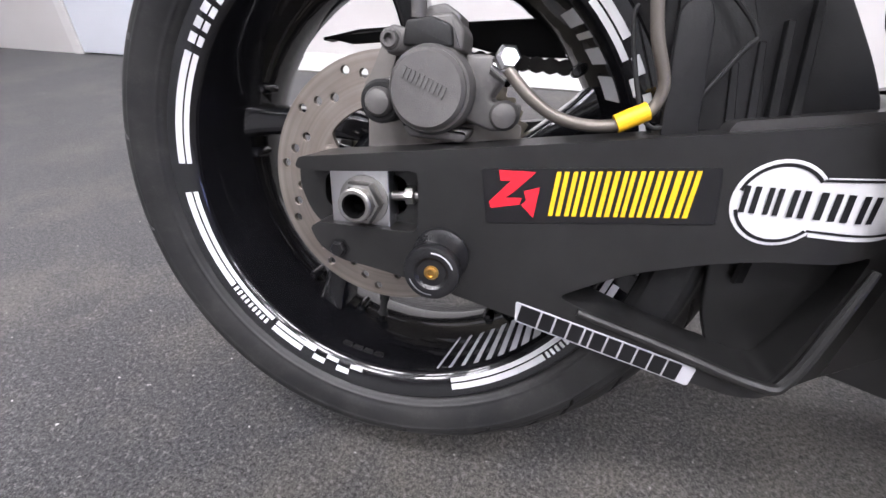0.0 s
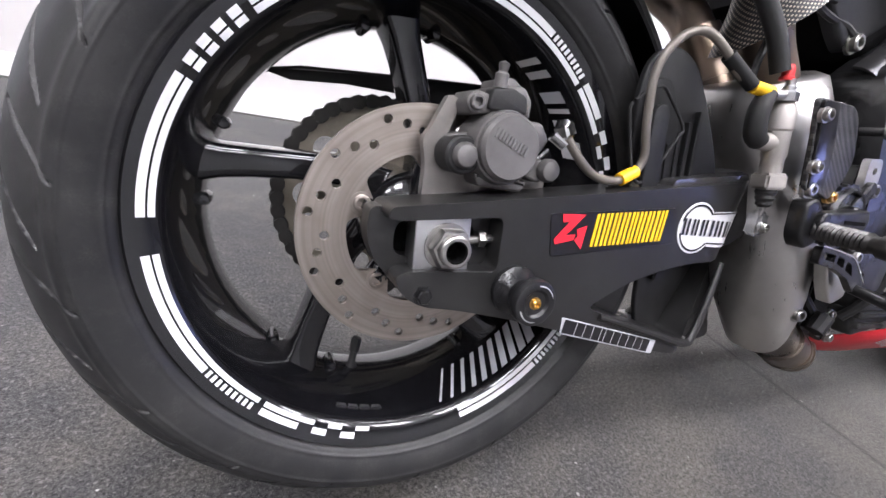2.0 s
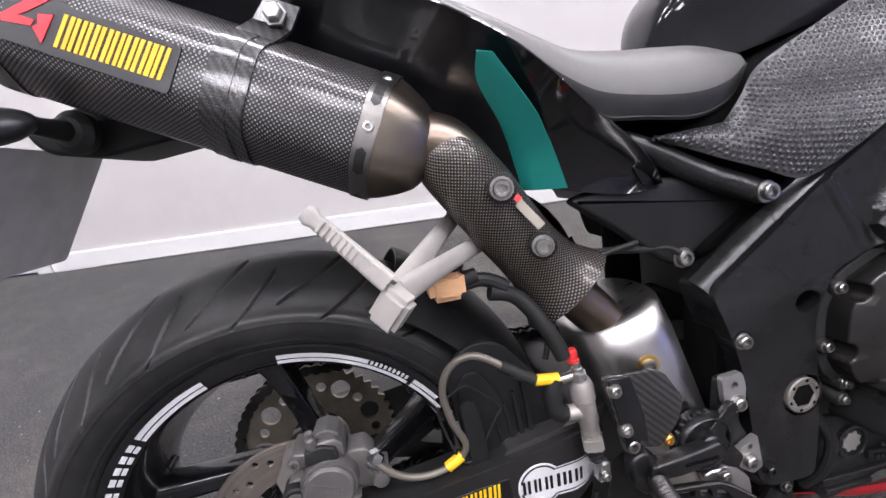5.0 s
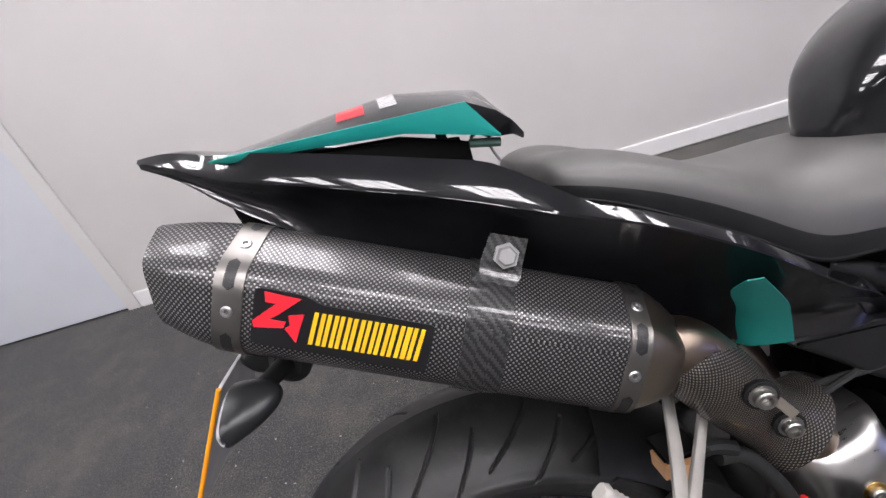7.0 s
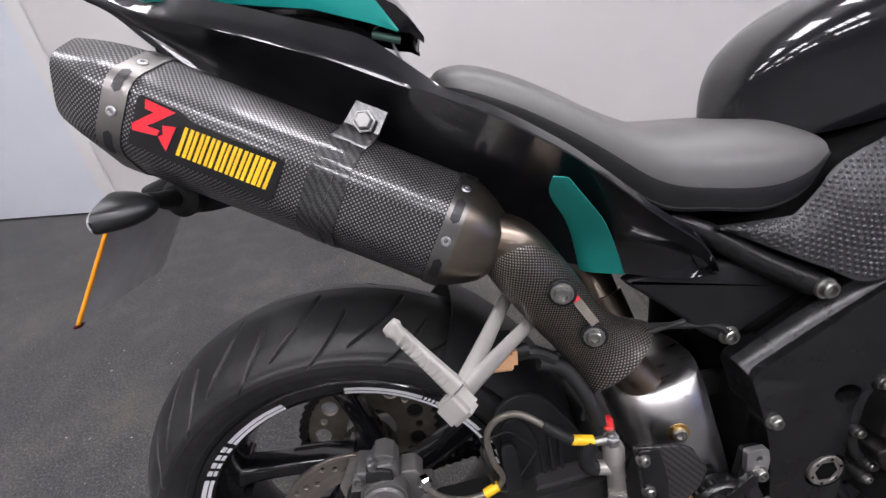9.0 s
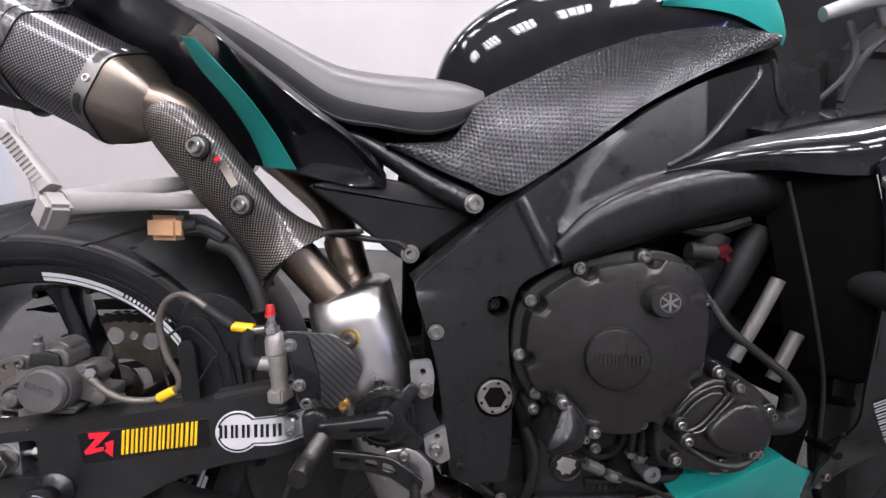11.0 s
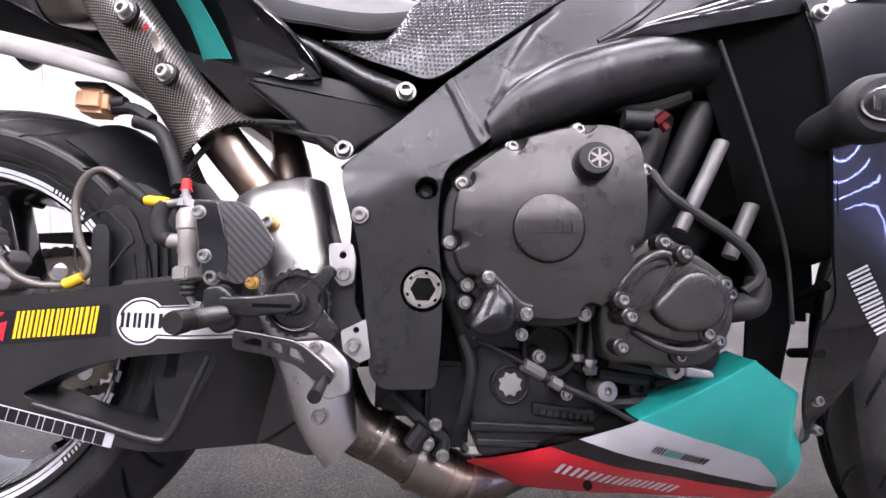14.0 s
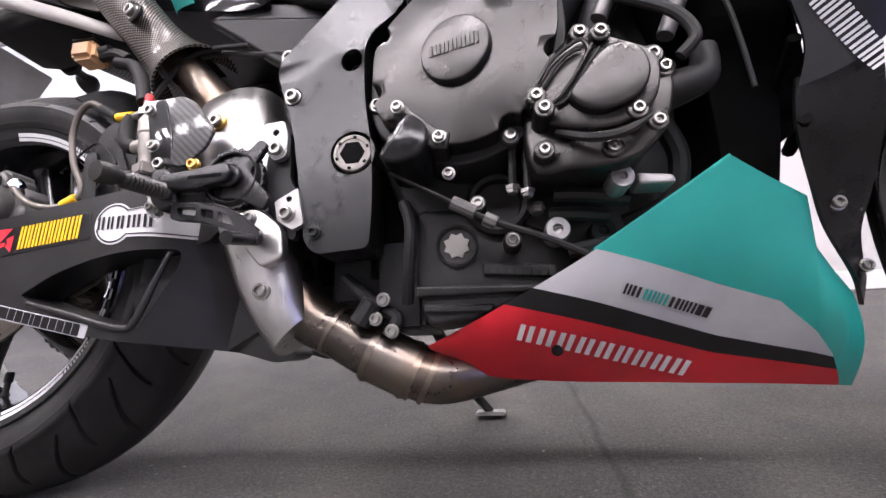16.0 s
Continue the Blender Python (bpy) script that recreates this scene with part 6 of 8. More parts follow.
COVER = [(0.619, 0.476), (0.621, 0.502), (0.628, 0.518), (0.642, 0.537), (0.677, 0.562), (0.700, 0.570), (0.740, 0.579), (0.775, 0.580), (0.797, 0.569), (0.808, 0.548), (0.812, 0.515), (0.811, 0.476), (0.802, 0.440), (0.782, 0.403), (0.760, 0.383), (0.728, 0.374), (0.695, 0.378), (0.658, 0.398), (0.630, 0.422), (0.620, 0.449)]
CB = [Vector(q) for q in ((0.618, 0.455), (0.629, 0.524), (0.683, 0.566), (0.753, 0.583), (0.820, 0.535), (0.808, 0.447), (0.761, 0.381), (0.639, 0.407))]
line = [Vector((p[0], p[1])) for p in catmull(COVER, 12, closed=True)]
heart = Vector((0.720, 0.478))
bm = slab(nb(), inset(line, -0.010), -0.203, -0.15, 0.003, 3, case_bend)
part("cover_flange", bm, CASE, engine, "dark flange behind the clutch cover")


def scallop(p):
    """Cover outline drawn in round each bolt."""
    for b in CB:
        inwards = (heart - b).normalized()
        along_ = Vector((-inwards[1], inwards[0]))
        s = (p - b).dot(along_)
        if abs(s) < 0.0112 and (p - b).length < 0.03:
            depth = math.sqrt(max(0.0, 0.0112 ** 2 - s * s)) * 1.05
            if (p - b).dot(inwards) < depth:
                p = b + along_ * s + inwards * depth
    return p


face = [scallop(p) for p in line]
bm = slab(nb(), face, -0.228, -0.19, 0.0022, 3, case_bend, dome=0.0095, ease=14)
cover = part("clutch_cover", bm, ENGINE, engine, "dark satin clutch cover with raised maker's disc", sharp=9)
bm = lathe(nb(), [(0.0365, -0.006), (0.0365, 0.001), (0.0345, 0.0045), (0.0315, 0.0055), (0.0, 0.0060)], aim(case_bend(0.714, -0.2385, 0.468), (-0.26, -1, 0)), 48)
part("maker_disc", bm, ENGINE, engine, "round raised disc")
RC = Vector((1, -0.27, 0)).normalized()
bm = bars(nb(), case_bend(0.6885, -0.2448, 0.4628) + Vector((0.0, 0.0002, 0)), RC, (0, 0, 1), [0.0075] * 6, 0.0115, 0.0012, 0.0, 0.0016)
part("maker_lettering", bm, ENGINE, engine, "raised lettering bars")
# oil filler cap with a light mark
bm = lathe(nb(), [(0.021, -0.004), (0.020, 0.004), (0.0185, 0.004), (0.0178, 0.018), (0.0165, 0.0205), (0.0125, 0.0208), (0.0, 0.0206)], aim(case_bend(0.757, -0.231, 0.5365), (-0.15, -1, 0.05)), 30)
filler = part("oil_filler_cap", bm, SOFT, engine, "black oil filler cap with a pale round mark")
bm = lathe(nb(), [(0.0118, 0.0), (0.0102, 0.0003)], aim(case_bend(0.757, -0.2518, 0.5375), (-0.15, -1, 0.05)), 28, caps=False)
for k in range(3):
    box(bm, (-0.0012, -0.0095, -0.0001), (0.0012, 0.0095, 0.0004), 0, aim(case_bend(0.757, -0.2518, 0.5375), (-0.15, -1, 0.05)) @ pose(0, 0, 0, 0, 0, 60 * k))
part("cap_mark", bm, CASTGREY, engine, "pale round mark", flip=False)
for b in CB:
    q = case_bend(b[0], -0.206, b[1])
    part("bolt_boss", lathe(nb(), [(0.0105, -0.03), (0.0102, -0.002), (0.0090, 0.0), (0.0, 0.0)], aim(q, OUT), 16), CASE, engine)
    bolt("cover_bolt", q, 0.0060, engine)
# lower horn of the cover
HORN = [(0.634, 0.362), (0.646, 0.384), (0.655, 0.404), (0.664, 0.413), (0.674, 0.406), (0.684, 0.391), (0.682, 0.370), (0.674, 0.360), (0.650, 0.355)]
bm = slab(nb(), rounded(HORN, 0.008), -0.240, -0.17, 0.005, 4, bend=lambda x, y, z: Vector((x, y + 0.30 * max(0.0, z - 0.375), z)), dome=0.007)
part("cover_horn", bm, SATIN, engine, "tapered lug of the clutch cover", sharp=40)
for p in ((0.654, -0.235, 0.415), (0.694, -0.235, 0.379), (0.698, -0.203, 0.355)):
    bolt("cover_bolt", p, 0.0052, engine)
bm = slab(nb(), rounded([(0.646, 0.411), (0.650, 0.423), (0.660, 0.422), (0.690, 0.392), (0.705, 0.388), (0.700, 0.370), (0.684, 0.372)], 0.003), -0.228, -0.19, 0.003)
part("horn_flange", bm, ENGINE, engine)
# pulse generator cover
PUMP = [(0.780, 0.336), (0.773, 0.375), (0.776, 0.410), (0.800, 0.446), (0.828, 0.467), (0.850, 0.456), (0.884, 0.430), (0.896, 0.410), (0.892, 0.372), (0.872, 0.340), (0.846, 0.331), (0.810, 0.333)]
line = [Vector((p[0], p[1])) for p in catmull(PUMP, 4, closed=True)]
bm = slab(nb(), line, -0.214, -0.15, 0.005, 3, case_bend)
part("generator_cover", bm, ENGINE, engine, "ribbed dark generator cover", sharp=30)
FACE = [(0.779, 0.392), (0.783, 0.412), (0.804, 0.438), (0.824, 0.450), (0.842, 0.442), (0.866, 0.428), (0.882, 0.412), (0.880, 0.384), (0.868, 0.366), (0.842, 0.358), (0.812, 0.364), (0.790, 0.376)]
line = [Vector((p[0], p[1])) for p in catmull(FACE, 4, closed=True)]
part("cover_face", slab(nb(), line, -0.229, -0.20, 0.004, 3, case_bend), ENGINE, engine, sharp=30)
DOME = [(0.811, 0.391), (0.824, 0.409), (0.838, 0.424), (0.854, 0.427), (0.868, 0.416), (0.872, 0.394), (0.862, 0.376), (0.839, 0.369), (0.820, 0.376)]
bm = slab(nb(), [Vector((p[0], p[1])) for p in catmull(DOME, 4, closed=True)], -0.240, -0.22, 0.004, 3, case_bend, dome=0.0015)
part("cover_dome", bm, ENGINE, engine, "smooth raised dome", sharp=30)
for pts in ([(0.780, 0.402), (0.798, 0.428), (0.815, 0.440), (0.827, 0.442), (0.832, 0.431)], [(0.785, 0.398), (0.801, 0.421), (0.816, 0.433), (0.825, 0.434)], [(0.834, 0.436), (0.819, 0.412), (0.804, 0.393), (0.788, 0.386)], [(0.839, 0.430), (0.825, 0.411), (0.811, 0.391), (0.800, 0.386)]):
    bm = nb()
    top = [case_bend(a, -0.2325, b) for a, b in pts]
    tube(bm, top, 0.0019, 6, 3)
    part("cover_rib", bm, ENGINE, engine, sharp=25)
part("lower_lip", tube(nb(), [case_bend(0.800, -0.222, 0.366), case_bend(0.825, -0.228, 0.352), case_bend(0.850, -0.228, 0.351), case_bend(0.872, -0.224, 0.362)], [0.003, 0.0042, 0.0042, 0.002], 8, 5), CASE, engine)
for p in ((0.827, -0.255, 0.456), (0.841, -0.268, 0.444), (0.880, -0.268, 0.416), (0.890, -0.262, 0.407), (0.862, -0.268, 0.368), (0.880, -0.258, 0.361), (0.784, -0.256, 0.397), (0.789, -0.262, 0.381), (0.788, -0.246, 0.350), (0.844, -0.252, 0.344)):
    q = Vector(p)
    part("bolt_boss", lathe(nb(), [(0.0095, -0.04), (0.0090, 0.0005), (0.0078, 0.0015), (0.0, 0.0015)], aim(q, OUT), 14), ENGINE, engine)
    bolt("cover_bolt", q, 0.0052, engine)
part("hose_union", tube(nb(), [(0.884, -0.235, 0.392), (0.905, -0.250, 0.394), (0.922, -0.255, 0.400), (0.926, -0.255, 0.425)], [0.015, 0.015, 0.0125, 0.0105], 14, 5), SOFT, engine, "black water hose elbow")
# sump and lower castings
bm = slab(nb(), rounded([(0.655, 0.338), (0.740, 0.330), (0.800, 0.300), (0.830, 0.266), (0.800, 0.246), (0.720, 0.214), (0.663, 0.206), (0.650, 0.262)], 0.012), -0.150, -0.05, 0.006)
slab(bm, rounded([(0.652, 0.250), (0.80, 0.246), (0.80, 0.238), (0.652, 0.238)], 0.003), -0.158, -0.05, 0.003)
slab(bm, rounded([(0.725, 0.272), (0.800, 0.265), (0.800, 0.252), (0.725, 0.258)], 0.003), -0.156, -0.10, 0.002)
part("sump", bm, CASE, engine, "black sump casting with ribs")
part("sump_rib", slab(nb(), rounded([(0.660, 0.230), (0.735, 0.228), (0.730, 0.220), (0.660, 0.222)], 0.002), -0.156, -0.1, 0.002), CASE, engine)
bm = lathe(nb(), [(0.0235, -0.01), (0.0235, 0.003), (0.0215, 0.0045), (0.0195, 0.003), (0.0190, 0.0005), (0.0, 0.0)], aim((0.698, -0.152, 0.292), OUT), 36)
part("sight_glass", bm, CASE, engine, "round plug in the sump")
star = [Vector(((0.0150 if k % 2 else 0.0115) * math.cos(radians(22.5 * k)), (0.0150 if k % 2 else 0.0115) * math.sin(radians(22.5 * k)))) for k in range(16)]
bm = slab(nb(), [Vector((0.698 + q[0], 0.292 + q[1])) for q in star], -0.1545, -0.150, 0.0006)
part("plug_star", bm, PALEALU, engine, "pale star-shaped plug")
for p, r in (((0.632, -0.112, 0.296), 0.0080), ((0.724, -0.180, 0.329), 0.0056), ((0.757, -0.180, 0.288), 0.0054), ((0.637, -0.186, 0.387), 0.0056)):
    q = Vector(p)
    part("bolt_boss", lathe(nb(), [(r * 1.75, -0.05), (r * 1.7, -0.002), (r * 1.5, 0.0), (0.0, 0.0)], aim(q, OUT), 16), CASE, engine)
    bolt("case_bolt", q, r, engine)
for p, r, mat in (((0.801, -0.187, 0.294), 0.0118, CASTALU), ((0.855, -0.228, 0.327), 0.0102, CASTALU), ((0.848, -0.168, 0.294), 0.0125, CASE)):
    bm = lathe(nb(), [(r * 1.05, -0.03), (r * 1.05, -0.001), (r * 0.95, 0.001), (r * 0.42, 0.0015), (r * 0.36, -0.004), (0.0, -0.005)], aim(p, OUT), 26)
    part("case_plug", bm, mat, engine, "round plug with a socket")
for x, z0, z1 in ((0.763, 0.335, 0.392), (0.777, 0.330, 0.396)):
    part("stud", tube(nb(), [(x, -0.205, z1), (x - 0.003, -0.202, z0)], 0.0042, 8, 2), CASE, engine)
    bolt("stud_nut", (x - 0.003, -0.202, z0 - 0.002), 0.0055, engine, way=(0, 0, -1), hexagon=True)
bolt("stud_nut", (0.782, -0.185, 0.317), 0.0068, engine, way=(0.05, -0.3, -1), hexagon=True)
part("case_boss", lathe(nb(), [(0.036, -0.03), (0.035, 0.0), (0.031, 0.003), (0.026, 0.002), (0.024, -0.008), (0.0, -0.010)], aim((0.745, -0.160, 0.335), OUT), 30), CASE, engine, "round boss of the crankcase")
part("case_tongue", slab(nb(), rounded([(0.868, 0.330), (0.898, 0.326), (0.900, 0.318), (0.868, 0.319)], 0.004), -0.226, -0.20, 0.002), CASTALU, engine, "bare metal bracket tongue")
for k, (x0, z0, x1, z1, y) in enumerate(((0.800, 0.328, 0.868, 0.318, -0.190), (0.795, 0.312, 0.850, 0.306, -0.178), (0.812, 0.276, 0.870, 0.282, -0.165))):
    part("case_web", tube(nb(), [(x0, y, z0), ((x0 + x1) / 2, y - 0.004, (z0 + z1) / 2), (x1, y, z1)], 0.0075, 8, 4), CASE, engine)
part("oil_hose", tube(nb(), [(0.905, -0.195, 0.395), (0.918, -0.195, 0.355), (0.908, -0.185, 0.315), (0.870, -0.165, 0.300)], 0.010, 10, 6), SOFT, engine, "black oil hose")
part("oil_hose", tube(nb(), [(0.640, -0.150, 0.345), (0.650, -0.165, 0.315), (0.646, -0.160, 0.270), (0.640, -0.140, 0.235)], 0.007, 10, 6), SOFT, engine, "black breather hose")
for k in range(8):
    part("casting_mark", box(nb(), (0.733 + 0.0085 * k, -0.1585, 0.2585 - 0.0008 * k), (0.739 + 0.0085 * k, -0.1555, 0.2655 - 0.0008 * k), 0.0004), CASE, engine)
# clutch cable and lever
bm = tube(nb(), [(0.642, -0.224, 0.352), (0.690, -0.205, 0.330), (0.735, -0.198, 0.305), (0.790, -0.196, 0.283), (0.83, -0.196, 0.262)], [0.0018, 0.0018, 0.0035, 0.0035, 0.0035], 8, 6)
part("linkage_rod", bm, SOFT, engine, "black cable along the sump")
bm = tube(nb(), [(0.700, -0.204, 0.324), (0.722, -0.201, 0.3125)], 0.0072, 10, 2)
tube(bm, [(0.731, -0.200, 0.307), (0.742, -0.199, 0.301)], 0.0068, 8, 2)
part("cable_adjuster", bm, CALIPER, engine, "dull metal cable adjuster")
# cylinders, coolant parts and rods ahead of the covers
bm = nb()
tube(bm, [(0.835, -0.19, 0.46), (0.872, -0.205, 0.545), (0.905, -0.21, 0.62)], [0.014, 0.017, 0.018], 16, 4)
tube(bm, [(0.79, -0.19, 0.47), (0.83, -0.20, 0.55), (0.85, -0.20, 0.61)], [0.018, 0.022, 0.022], 16, 4)
part("coolant_pipe", bm, MATT, engine, "dark coolant pipe")
bm = tube(nb(), [(0.846, -0.252, 0.470), (0.868, -0.256, 0.517), (0.889, -0.258, 0.563)], 0.0075, 12, 3)
tube(bm, [(0.900, -0.250, 0.445), (0.925, -0.252, 0.500)], 0.0075, 12, 3)
part("water_tube", bm, CALIPER, engine, "bare aluminium tube")
bm = tube(nb(), [(0.797, -0.232, 0.592), (0.826, -0.236, 0.590)], [0.010, 0.0105], 14, 2)
part("sensor_plug", bm, SOFT, engine, "black electrical plug")
bm = tube(nb(), [(0.829, -0.238, 0.587), (0.840, -0.240, 0.597)], [0.0065, 0.0065], 6, 2)
tube(bm, [(0.832, -0.236, 0.598), (0.843, -0.238, 0.581)], [0.004, 0.005], 8, 2)
part("hose_clip", bm, PURPLE, engine, "dark red anodised fitting")
bm = tube(nb(), [(0.826, -0.236, 0.534), (0.838, -0.252, 0.505), (0.868, -0.262, 0.480), (0.900, -0.272, 0.452), (0.912, -0.275, 0.425), (0.900, -0.270, 0.410)], 0.0052, 10, 8)
part("wiring", bm, SOFT, engine, "black cable sleeve")
bm = tube(nb(), [(0.887, -0.262, 0.672), (0.905, -0.268, 0.60), (0.925, -0.272, 0.52), (0.944, -0.270, 0.45), (0.955, -0.262, 0.38)], 0.0021, 8, 8)
tube(bm, [(0.70, -0.19, 0.612), (0.76, -0.20, 0.628), (0.83, -0.21, 0.615), (0.88, -0.22, 0.63)], 0.008, 8, 6)
part("wiring", bm, SOFT, engine, "black overflow hose")
# clutter between frame and sump
bm = nb()
box(bm, (0.60, -0.12, 0.205), (0.655, 0.06, 0.31), 0.006)
box(bm, (0.535, -0.10, 0.235), (0.61, 0.08, 0.36), 0.01)
tube(bm, [(0.56, -0.12, 0.27), (0.60, -0.125, 0.235), (0.625, -0.13, 0.22), (0.615, -0.13, 0.20)], 0.008, 10, 5)
tube(bm, [(0.585, -0.14, 0.215), (0.60, -0.14, 0.238)], 0.012, 10, 2)
part("stand_bracket", bm, MATT, bike, "black side stand bracket and switch")
for p in ((0.604, -0.143, 0.219), (0.622, -0.142, 0.205), (0.612, -0.14, 0.24)):
    bolt("bracket_bolt", p, 0.0060, bike)
bm = tube(nb(), [(0.62, 0.11, 0.24), (0.665, 0.20, 0.13), (0.705, 0.272, 0.066)], [0.012, 0.0095, 0.0085], 14, 4)
stand = part("side_stand", bm, SATIN, bike, "black side stand holding the motorcycle up")
part("stand_foot", box(nb(), (0.680, 0.245, 0.060), (0.735, 0.290, 0.066), 0.002), STEEL, stand)
# shock absorber, linkage and battery box as rough masses; the middle's shade is their colour
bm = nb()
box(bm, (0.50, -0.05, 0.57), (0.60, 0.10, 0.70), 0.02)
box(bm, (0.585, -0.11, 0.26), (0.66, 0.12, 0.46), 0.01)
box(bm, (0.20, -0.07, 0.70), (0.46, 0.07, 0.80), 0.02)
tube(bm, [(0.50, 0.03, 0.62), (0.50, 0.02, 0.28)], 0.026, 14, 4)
part("mid_mass", bm, DARK, bike, "rough airbox and shock masses, near black for the shade behind the frame")
bm = nb()
tube(bm, [(0.30, -0.118, 0.590), (0.36, -0.125, 0.60), (0.43, -0.122, 0.592), (0.465, -0.124, 0.588), (0.480, -0.13, 0.575)], 0.0042, 8, 6)
tube(bm, [(0.240, -0.150, 0.585), (0.268, -0.150, 0.575), (0.292, -0.160, 0.540), (0.306, -0.166, 0.506)], 0.0085, 12, 6)
tube(bm, [(0.292, -0.15, 0.50), (0.31, -0.145, 0.545), (0.35, -0.14, 0.592), (0.42, -0.13, 0.603)], 0.0035, 8, 6)
part("wiring", bm, SOFT, bike, "black hoses and cables behind the master cylinder")


# ---- side fairing, belly pan and front end ----
# sections of the side fairing from the rear edge forwards: top, bend, middle, low
FA = [[(0.930, -0.316, 0.684), (0.936, -0.320, 0.650), (0.946, -0.320, 0.582), (0.958, -0.308, 0.520), (0.974, -0.290, 0.450), (0.988, -0.276, 0.405), (0.985, -0.262, 0.375)],
      [(1.000, -0.311, 0.742), (1.000, -0.316, 0.690), (1.004, -0.315, 0.610), (1.010, -0.306, 0.540), (1.020, -0.297, 0.470), (1.024, -0.288, 0.420), (1.020, -0.278, 0.385)],
      [(1.080, -0.313, 0.756), (1.080, -0.318, 0.710), (1.080, -0.318, 0.630), (1.080, -0.308, 0.560), (1.080, -0.298, 0.510), (1.070, -0.290, 0.458), (1.062, -0.284, 0.420)],
      [(1.180, -0.300, 0.775), (1.180, -0.306, 0.730), (1.180, -0.308, 0.650), (1.170, -0.300, 0.590), (1.160, -0.292, 0.550), (1.150, -0.286, 0.515), (1.140, -0.282, 0.480)],
      [(1.330, -0.230, 0.800), (1.330, -0.255, 0.760), (1.330, -0.262, 0.690), (1.320, -0.256, 0.640), (1.300, -0.252, 0.610), (1.280, -0.250, 0.580), (1.260, -0.248, 0.550)]]
rows = blend_rows([catmull(r, 5) for r in FA], 6)
fairing = part("side_fairing", skin(nb(), rows, thick=0.003), GLOSS, bike, "gloss black side fairing with teal drop and white lettering", sharp=60)


def fairing_point(x, z, lift=0.001):
    """The place on the fairing's skin at that x and z."""
    best = min((p for r in rows for p in r), key=lambda p: (p.x - x) ** 2 + (p.z - z) ** 2)
    near = sorted((p for r in rows for p in r), key=lambda p: (p.x - x) ** 2 + (p.z - z) ** 2)[:5]
    w = [1 / (1e-6 + (p.x - x) ** 2 + (p.z - z) ** 2) for p in near]
    return Vector((x, sum(p.y * k for p, k in zip(near, w)) / sum(w) - lift, z))


def film(bm, outline, lift):
    c = sum((Vector(q) for q in outline), Vector((0, 0))) / len(outline)
    rings = [[fairing_point(*(c + (Vector(q) - c) * f), lift) for q in outline] for f in (1.0, 0.7, 0.4, 0.12)]
    skin(bm, rings, closed=True)
    bm.faces.new([v for v in bm.verts][-len(outline):])
    return bm


DROP = [Vector((p[0], p[1])) for p in catmull([(1.028, 0.482), (1.034, 0.458), (1.055, 0.440), (1.085, 0.446), (1.108, 0.470), (1.130, 0.520), (1.155, 0.572), (1.120, 0.566), (1.080, 0.552), (1.050, 0.530), (1.034, 0.508)], 4, closed=True)]
part("fairing_drop", film(nb(), DROP, 0.0012), TEAL, fairing, "teal drop with a pale ring")
pale = [Vector((p[0], p[1])) for p in catmull([(1.046, 0.484), (1.051, 0.463), (1.068, 0.455), (1.088, 0.463), (1.106, 0.488), (1.122, 0.520), (1.143, 0.556), (1.110, 0.545), (1.078, 0.531), (1.054, 0.510)], 4, closed=True)]
part("drop_ring", film(nb(), pale, 0.0021), GREYWHITE, fairing, "pale ring of the drop")
part("drop_heart", film(nb(), circle(1.078, 0.490, 0.0225, 28, 1.08), 0.0032), TEAL, fairing, "teal middle of the drop")
n = Vector((0, -1, 0))
d = Vector((0.030, -0.0475)).normalized()
part("fairing_lettering", bars_on(nb(), lambda a, b: fairing_point(0.989 + d[0] * a - d[1] * b, 0.430 + d[1] * a + d[0] * b, 0.0015), [0.0062] * 8, 0.0185, 0.0026), GREYWHITE, fairing, "white lettering bars")
# upper edge running back over the frame
TIP = [[(0.770, -0.216, 0.680), (0.772, -0.219, 0.683), (0.776, -0.216, 0.688)], [(0.82, -0.240, 0.682), (0.82, -0.245, 0.697), (0.83, -0.226, 0.712)], [(0.87, -0.262, 0.684), (0.872, -0.266, 0.706), (0.885, -0.236, 0.728)], [(0.928, -0.306, 0.676), (0.935, -0.307, 0.715), (0.950, -0.252, 0.742)], [(1.0, -0.320, 0.690), (1.01, -0.314, 0.742), (1.03, -0.262, 0.757)], [(1.10, -0.320, 0.71), (1.11, -0.314, 0.758), (1.13, -0.262, 0.768)], [(1.25, -0.28, 0.74), (1.26, -0.26, 0.785), (1.28, -0.22, 0.792)]]
part("fairing_shoulder", skin(nb(), blend_rows([catmull(r, 4) for r in TIP], 6), thick=0.003), GLOSS, fairing, "gloss black fairing shoulder", sharp=60)
part("shoulder_flash", skin(nb(), [[(1.10, -0.3045, 0.7655), (1.12, -0.270, 0.7755)], [(1.16, -0.3035, 0.765), (1.20, -0.255, 0.79)], [(1.26, -0.27, 0.78), (1.30, -0.22, 0.80)]], thick=0.002), TEAL, fairing, "teal flash on the shoulder")
bm = skin(nb(), blend_rows([[(0.885, -0.236, 0.731), (0.89, -0.16, 0.755)], [(0.95, -0.252, 0.746), (0.96, -0.15, 0.770)], [(1.03, -0.262, 0.760), (1.03, -0.15, 0.785)], [(1.13, -0.262, 0.772), (1.13, -0.15, 0.795)]], 4), thick=0.003)
part("fairing_infill", bm, GLOSS, fairing)
